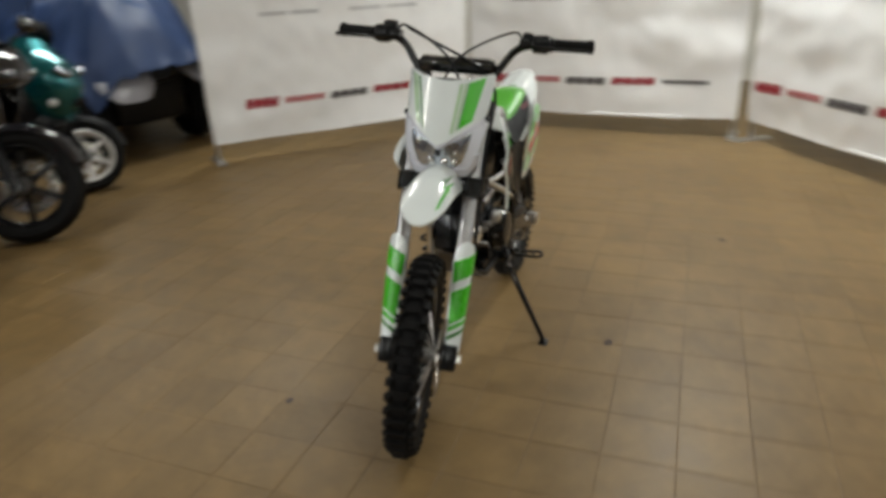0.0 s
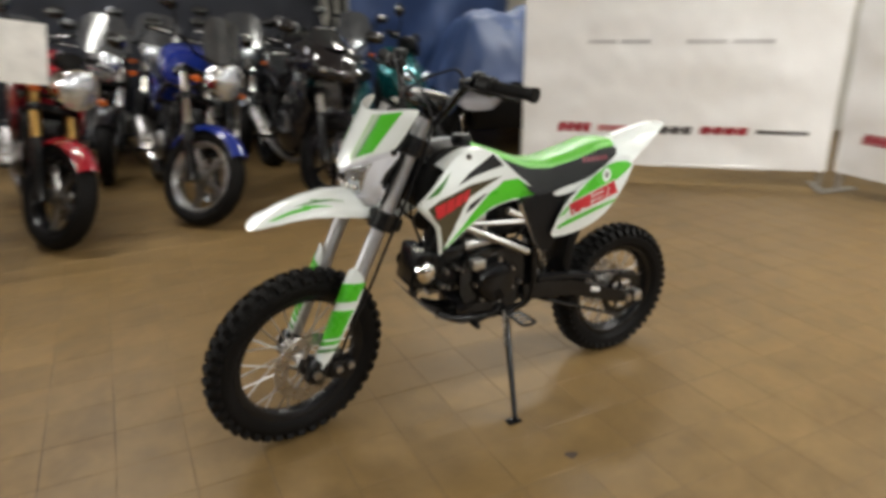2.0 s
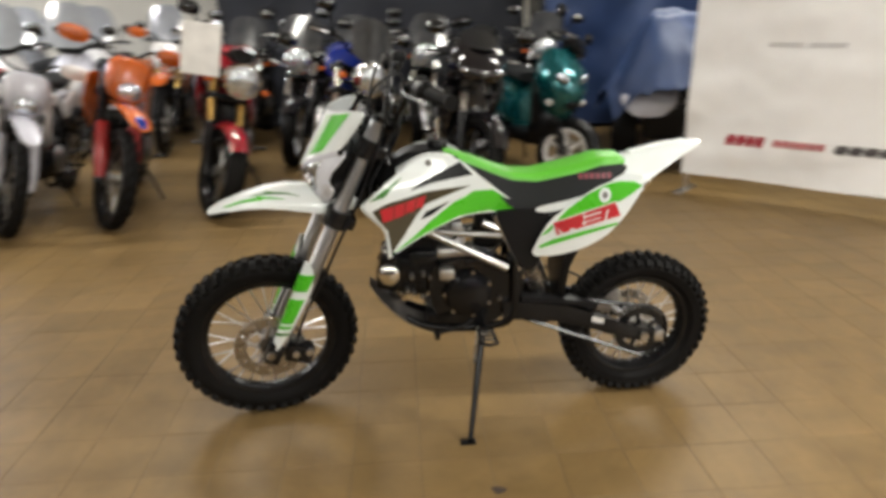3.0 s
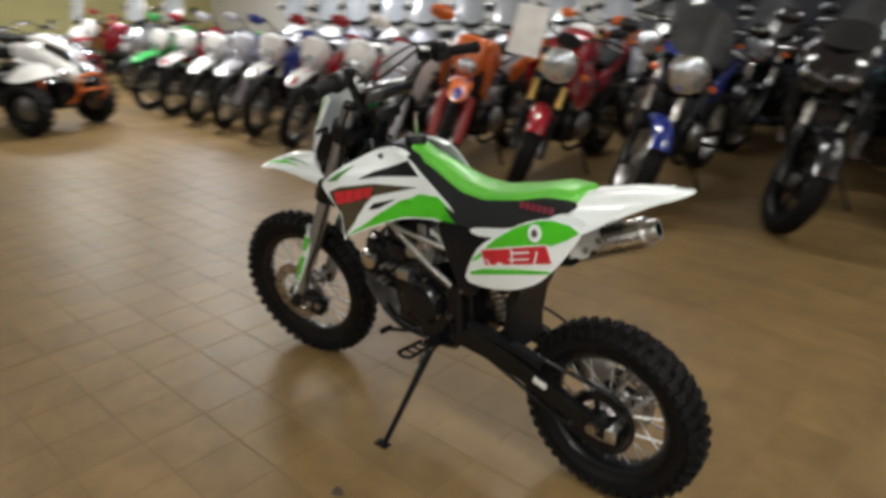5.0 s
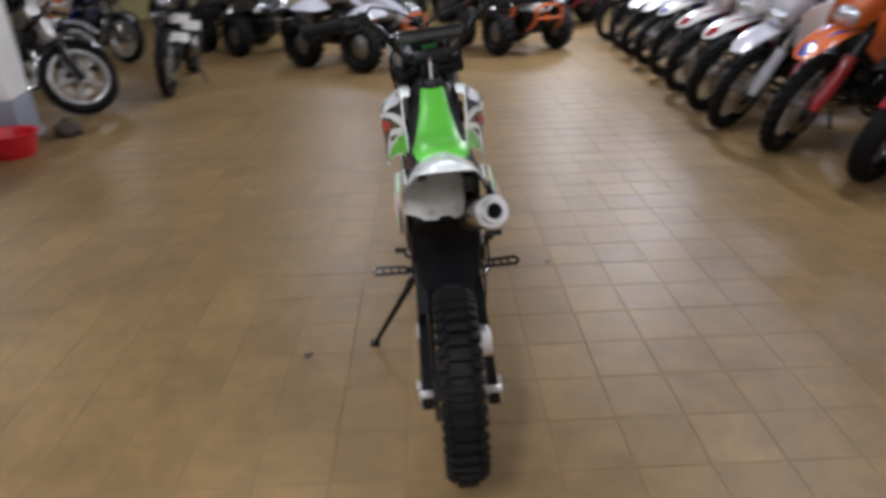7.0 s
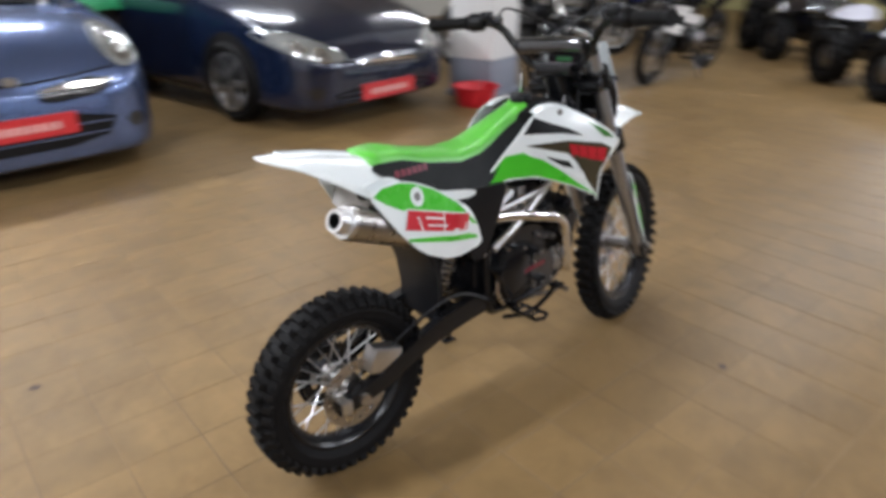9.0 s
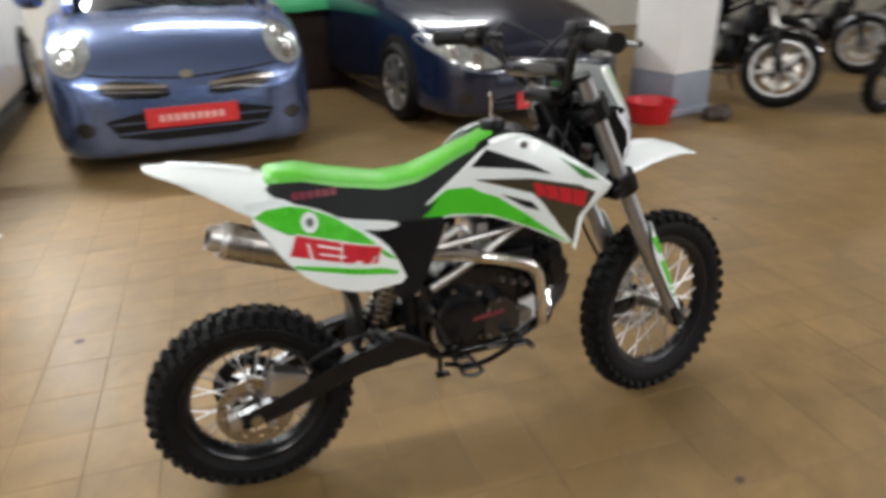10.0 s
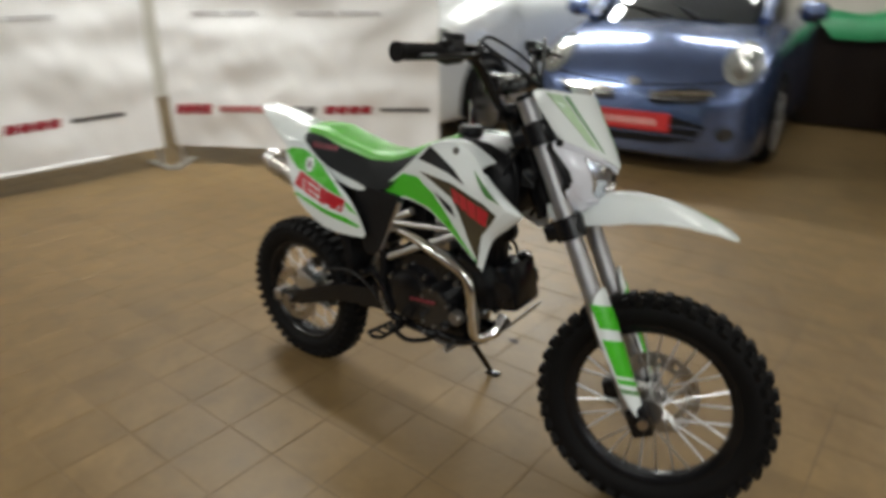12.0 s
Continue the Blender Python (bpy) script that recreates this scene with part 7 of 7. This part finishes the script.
            part("tyre", tyre(wheel_r, wheel_r * 0.68, 0.19, 0, 0, out_m), "rubber", hub, "", None, 30)
            part("rim", rim_band(wheel_r * 0.68, 0.17, out_m), "alu", hub)
            one = make_mesh("arm", loft([[(r, -w, -w), (r, w, -w), (r, w, w), (r, -w, w)] for r, w in ((0.04, 0.022), (wheel_r * 0.66, 0.018))]), "alu")
            for k in range(7):
                ob = new("arm", one)
                ob.parent = hub
                ob.matrix_basis = Matrix.Translation((0, s * 0.07, 0)) @ out_m @ Matrix.Rotation(2 * math.pi * k / 7, 4, "Y")
        part("door_mirror", blob([(-0.07, 0, 0.06, 0.05), (-0.02, 0, 0.10, 0.075), (0.05, 0, 0.08, 0.06), (0.09, 0, 0.02, 0.02)], 14, 2.4, Matrix.Translation((cabin[0][0] - 0.32, s * (width / 2 + 0.07), cabin[0][1] + 0.06))), paint, root)
        for dx in (0.28, 1.35):
            x = cabin[0][0] - dx
            part("door_seam", sheet([(x, 0.30), (x + 0.006, 0.30), (x + 0.006, cabin[0][1] - 0.04), (x, cabin[0][1] - 0.04)], lambda x, z, l, f=flank(s): f(x, z, l + 0.0015), 0.003, 0.06), "black_plastic", root)
        part("sill", sheet([(wheels[0] - wheel_r - 0.1, 0.17), (wheels[1] + wheel_r + 0.1, 0.17), (wheels[1] + wheel_r + 0.1, 0.24), (wheels[0] - wheel_r - 0.1, 0.24)], lambda x, z, l, f=flank(s): f(x, z, l + 0.004), 0.006, 0.1), "black_plastic", root)
    # bonnet seams, the front one sagging to the middle
    top_z = max(p[1] for out in grille for p in out) + 0.008
    for s in (1, -1):
        edge = [(s * hy * k / 6 * 0.92, top_z - 0.022 + 0.045 * (k / 6) ** 1.5) for k in range(7)]
        part("bonnet_edge", sheet([(y, z - 0.005) for y, z in edge] + [(y, z + 0.005) for y, z in edge[::-1]], lambda y, z, l: front(y, z, l + 0.003), 0.003, 0.05), "black_plastic", root)
    for s in (1, -1):
        part("bonnet_seam", sheet([(hx + 0.02, s * hy * 0.78), (hx + 0.02, s * (hy * 0.78 + 0.006)), (cabin[0][0], s * (hy * 1.08 + 0.006)), (cabin[0][0], s * hy * 1.08)], lambda x, y, l: from_above(x, y, l + 0.0015), 0.003, 0.08), "black_plastic", root)
    # cabin: rows of (x, z, half width) up the windscreen, along the roof and down the back
    glass = part("cabin_glass", loft([[(x, -w, zlow), (x, -w * 0.86, z - 0.05), (x, -w * 0.5, z), (x, w * 0.5, z), (x, w * 0.86, z - 0.05), (x, w, zlow)] for x, z, w, zlow in cabin]), "glass_dark", root, "dark car windows", None, 40)
    roof_rows = cabin[2:-2]
    part("roof", loft([[(x, -w * 0.88, z - 0.05), (x, -w * 0.5, z + 0.012), (x, w * 0.5, z + 0.012), (x, w * 0.88, z - 0.05)] for x, z, w, zlow in roof_rows]), paint, root)
    for s in (1, -1):
        part("pillar", tube([(cabin[0][0], s * cabin[0][2] * 0.96, cabin[0][1]), (cabin[2][0], s * cabin[2][2] * 0.86, cabin[2][1] - 0.03)], 0.035, 8), paint, root)
        part("wiper", tube([(cabin[0][0] + 0.02, s * 0.1 + 0.1, cabin[0][1] + 0.02), (cabin[0][0] - 0.16, s * 0.2 - 0.25, cabin[0][1] + 0.10)], 0.008, 6), "black_plastic", root)
    return root


HATCHBACK = [(0.0, 0.50, 0.14, 0.36, 0.46, 0.50), (-0.03, 0.62, 0.115, 0.38, 0.50, 0.56), (-0.10, 0.72, 0.10, 0.40, 0.57, 0.66), (-0.22, 0.78, 0.10, 0.44, 0.66, 0.77), (-0.45, 0.81, 0.12, 0.46, 0.75, 0.87), (-0.80, 0.82, 0.15, 0.48, 0.81, 0.935),
         (-1.05, 0.82, 0.15, 0.48, 0.85, 0.97), (-2.0, 0.83, 0.15, 0.5, 0.91, 1.0), (-3.2, 0.81, 0.17, 0.5, 0.92, 1.0), (-3.55, 0.76, 0.2, 0.5, 0.88, 0.96), (-3.70, 0.62, 0.28, 0.5, 0.80, 0.86)]
car(pose(-0.66, 3.00, 0, 0, 0, -87), "car_blue", "light metallic blue hatchback with a red dealer plate", 1.62, 3.7, HATCHBACK,
    [(-0.78, 0.945, 0.66, 0.90), (-1.15, 1.20, 0.70, 0.93), (-1.75, 1.47, 0.66, 0.96), (-2.2, 1.53, 0.64, 0.96), (-2.8, 1.50, 0.62, 0.96), (-3.25, 1.38, 0.60, 0.96), (-3.6, 1.0, 0.62, 0.95)],
    (-0.30, 0.60, 0.72, [(0.56, 0.63), (0.64, 0.595), (0.735, 0.63), (0.755, 0.72), (0.70, 0.81), (0.61, 0.855), (0.535, 0.82), (0.515, 0.72)], [(0.64, 0.69), (0.62, 0.78)]), (0.345, 0.275, 0.060), [[(0.11, 0.452), (0.50, 0.485), (0.48, 0.585), (0.13, 0.545)], [(-0.11, 0.452), (-0.50, 0.485), (-0.48, 0.585), (-0.13, 0.545)]],
    [(-0.52, 0.385), (0.52, 0.385), (0.42, 0.205), (-0.42, 0.205)], [(0.62, 0.30), (-0.62, 0.30)], 0.29, (-0.72, -3.05))
SALOON = [(0.0, 0.48, 0.19, 0.34, 0.44, 0.48), (-0.04, 0.64, 0.16, 0.36, 0.48, 0.54), (-0.14, 0.75, 0.14, 0.40, 0.56, 0.64), (-0.35, 0.82, 0.14, 0.46, 0.68, 0.76), (-0.70, 0.85, 0.14, 0.50, 0.78, 0.87), (-1.10, 0.86, 0.14, 0.50, 0.85, 0.96),
         (-1.4, 0.86, 0.15, 0.50, 0.89, 1.00), (-2.6, 0.86, 0.15, 0.5, 0.93, 1.0), (-3.8, 0.84, 0.18, 0.5, 0.96, 1.05), (-4.3, 0.78, 0.22, 0.5, 0.95, 1.06), (-4.45, 0.66, 0.3, 0.5, 0.85, 0.95)]
car(pose(1.84, 2.98, 0, 0, 0, -83), "car_navy", "dark navy blue saloon car with a red dealer plate", 1.72, 4.45, SALOON,
    [(-1.15, 0.96, 0.70, 0.93), (-1.5, 1.16, 0.72, 0.95), (-2.1, 1.44, 0.68, 0.97), (-2.6, 1.50, 0.66, 0.97), (-3.2, 1.45, 0.64, 0.97), (-3.8, 1.30, 0.62, 1.0), (-4.2, 1.08, 0.64, 1.0)],
    (-0.34, 0.62, 0.62, [(0.40, 0.50), (0.56, 0.49), (0.74, 0.535), (0.83, 0.62), (0.835, 0.72), (0.72, 0.705), (0.52, 0.62), (0.40, 0.54)], [(0.58, 0.545), (0.72, 0.61)]), (0.25, 0.275, 0.06), [[(-0.30, 0.44), (0.30, 0.44), (0.26, 0.475), (-0.26, 0.475)]],
    [(-0.55, 0.30), (0.55, 0.30), (0.46, 0.175), (-0.46, 0.175)], [(0.66, 0.29), (-0.66, 0.29)], 0.31, (-0.84, -3.5))
VAN = [(0.0, 0.56, 0.24, 0.44, 0.60, 0.66), (-0.05, 0.68, 0.20, 0.46, 0.66, 0.74), (-0.15, 0.78, 0.18, 0.5, 0.76, 0.86), (-0.35, 0.83, 0.18, 0.54, 0.86, 0.97), (-0.70, 0.85, 0.18, 0.56, 0.92, 1.05), (-1.10, 0.86, 0.18, 0.56, 0.97, 1.12),
       (-2.6, 0.86, 0.18, 0.56, 1.0, 1.1), (-3.8, 0.85, 0.2, 0.56, 1.0, 1.1), (-4.2, 0.78, 0.26, 0.56, 0.98, 1.06), (-4.3, 0.66, 0.32, 0.56, 0.9, 1.0)]
car(pose(-2.78, 2.42, 0, 0, 0, -88), "car_silver", "silver white car standing behind the banner", 1.74, 4.3, VAN,
    [(-1.05, 1.10, 0.72, 1.04), (-1.35, 1.32, 0.74, 1.06), (-1.9, 1.60, 0.70, 1.06), (-2.5, 1.66, 0.68, 1.06), (-3.2, 1.64, 0.68, 1.06), (-3.9, 1.5, 0.66, 1.06), (-4.2, 1.1, 0.66, 1.05)],
    (-0.30, 0.60, 0.80, [(0.45, 0.70), (0.68, 0.70), (0.80, 0.78), (0.80, 0.90), (0.62, 0.86), (0.45, 0.80)], [(0.58, 0.77), (0.70, 0.80)]), (0.42, 0.26, 0.06), [[(-0.4, 0.62), (0.4, 0.62), (0.36, 0.72), (-0.36, 0.72)]],
    [(-0.5, 0.36), (0.5, 0.36), (0.44, 0.22), (-0.44, 0.22)], [(0.62, 0.34), (-0.62, 0.34)], 0.32, (-0.78, -3.35))

# ---- column, basin, things behind the cars ----
col = empty("column", pose(3.09, 3.17, 0, 0, 0, 12), "square white concrete column with a grey painted foot", "column")
tagged(col, kind="structure")
part("shaft", bx(-0.22, 0.22, -0.22, 0.22, 0.34, CEILING, 0.012), "column_white", col, "white painted shaft")
part("foot", bx(-0.226, 0.226, -0.226, 0.226, 0.0, 0.34, 0.012), "column_grey", col, "grey blue painted foot")
part("skirting", bx(-0.245, 0.245, -0.245, 0.245, 0.0, 0.06, 0.008), "column_grey", col)
basin = part("basin", lathe([(0.0, 0.012), (0.145, 0.012), (0.15, 0.02), (0.185, 0.165), (0.20, 0.168), (0.203, 0.176), (0.196, 0.18), (0.178, 0.172), (0.140, 0.02), (0.0, 0.02)][::-1], 32, Matrix.Translation((2.71, 2.89, -0.012)) @ Matrix.Rotation(radians(90), 4, "X")), "bucket_red", None)
tagged(basin, "round red plastic basin on the tiles by the column", "basin")
rag_rows = []
for k in range(9):
    a = math.pi * k / 8
    rag_rows.append((0.13 * math.cos(a) + 0.012 * math.sin(3 * a), 0.035 + 0.02 * math.sin(2.3 * k), 0.02 + 0.085 * math.sin(a), 0.02 + 0.035 * math.sin(a) * (1 + 0.3 * math.sin(1.7 * k))))
rag = part("rag", blob(rag_rows, 14, 2.2, Matrix.Translation((3.24, 2.74, 0.012)) @ Matrix.Rotation(radians(25), 4, "Z")), "rubber_dark_brown", None)
for v in rag.data.vertices:
    v.co.z = max(0.002, v.co.z + 0.02 * noise.noise(v.co * 18))
tagged(rag, "dark brown crumpled rag on the tiles by the column", "rag")
green = empty("covered_crate", pose(0.45, 5.75, 0, 0, 0, 4), "crate under a bright green plastic sheet", "crate")
part("crate", bx(-0.5, 0.5, -0.35, 0.35, 0.0, 0.85, 0.02), "rubber_dark_brown", green)
part("sheet", sheet(rounded([(-0.56, -0.48), (0.56, -0.48), (0.56, 0.45), (-0.56, 0.45)], 1), lambda u, v, l: Vector((u, v, 0.93 - 1.2 * max(0, abs(v) - 0.33) - 0.8 * max(0, abs(u) - 0.48) + 0.04 * noise.noise(Vector((u * 4, v * 4, 3))) + l)), 0.006, 0.06), "tarp_green", green, "green plastic sheet")


# ---- floor tiles, twenty centimetres square ----
PITCH, OX, OY = 0.2, -0.068, -0.05
LAID = Matrix.Rotation(radians(-2), 4, "Z")    # the joints run two degrees off the bike's line
tile_half, bevel_in = 0.0984, 0.0012


def tile_points(dz, tilt):
    pts = []
    for h, z in ((tile_half, -0.0024), (tile_half, -0.0009), (tile_half - bevel_in, 0.0)):
        for sx, sy in ((-1, -1), (1, -1), (1, 1), (-1, 1)):
            pts.append((sx * h, sy * h, z + dz + tilt[0] * sx + tilt[1] * sy))
    return pts


TILE_FACES = [(8, 9, 10, 11)] + [(a + k, a + (k + 1) % 4, a + 4 + (k + 1) % 4, a + 4 + k) for a in (0, 4) for k in range(4)]
variants = []
trng = random.Random(5)
for k in range(8):
    me = bpy.data.meshes.new("tile")
    me.from_pydata(tile_points(trng.uniform(-0.0006, 0.0), (trng.uniform(-2e-4, 2e-4), trng.uniform(-2e-4, 2e-4))), [], TILE_FACES)
    me.materials.append(mt("tile"))
    variants.append(me)
floor_ob = bpy.data.objects["floor"]
far_v, far_f = [], []
for i in range(math.floor((X0 - OX) / PITCH) - 1, math.floor((X1 - OX) / PITCH) + 2):
    for j in range(math.floor((Y0 - OY) / PITCH) - 1, math.floor((Y1 - OY) / PITCH) + 2):
        cx, cy = OX + (i + 0.5) * PITCH, OY + (j + 0.5) * PITCH
        if -1.7 < cx < 1.7 and -1.7 < cy < 1.7:
            ob = new("tile", trng.choice(variants))
            ob.parent = floor_ob
            ob.matrix_basis = LAID @ pose(cx, cy, 0)
        else:
            n0 = len(far_v)
            far_v += [tuple(LAID @ Vector((x + cx, y + cy, z))) for x, y, z in tile_points(trng.uniform(-0.0006, 0.0), (trng.uniform(-2e-4, 2e-4), trng.uniform(-2e-4, 2e-4)))]
            far_f += [tuple(n0 + q for q in f) for f in TILE_FACES]
me = bpy.data.meshes.new("tiles")
me.from_pydata(far_v, [], far_f)
me.materials.append(mt("tile_far"))
tiles = new("tiles", me)
tiles.parent = floor_ob
tagged(tiles, "tan ceramic floor tiles with dark joints", kind="stuff")

# old drips and dirt marks on the tiles
for sx, sy, sr in ((-0.056, 0.498, 0.016), (0.55, -0.45, 0.012), (1.75, 1.03, 0.012), (-1.15, 0.94, 0.014)):
    out = [(sx + sr * (1 + 0.5 * noise.noise(Vector((math.cos(a) * 1.5, math.sin(a) * 1.5, sx * 9)))) * math.cos(a) * 1.3, sy + sr * (1 + 0.5 * noise.noise(Vector((math.cos(a) * 1.5, math.sin(a) * 1.5, sy * 9)))) * math.sin(a)) for a in [2 * math.pi * k / 14 for k in range(14)]]
    part("stain", sheet(out, lambda u, v, l: Vector((u, v, 0.0006 + l)), 0.0004, 1.0, False), "rubber_dark_brown", floor_ob, "dark dried drip on the tiles")
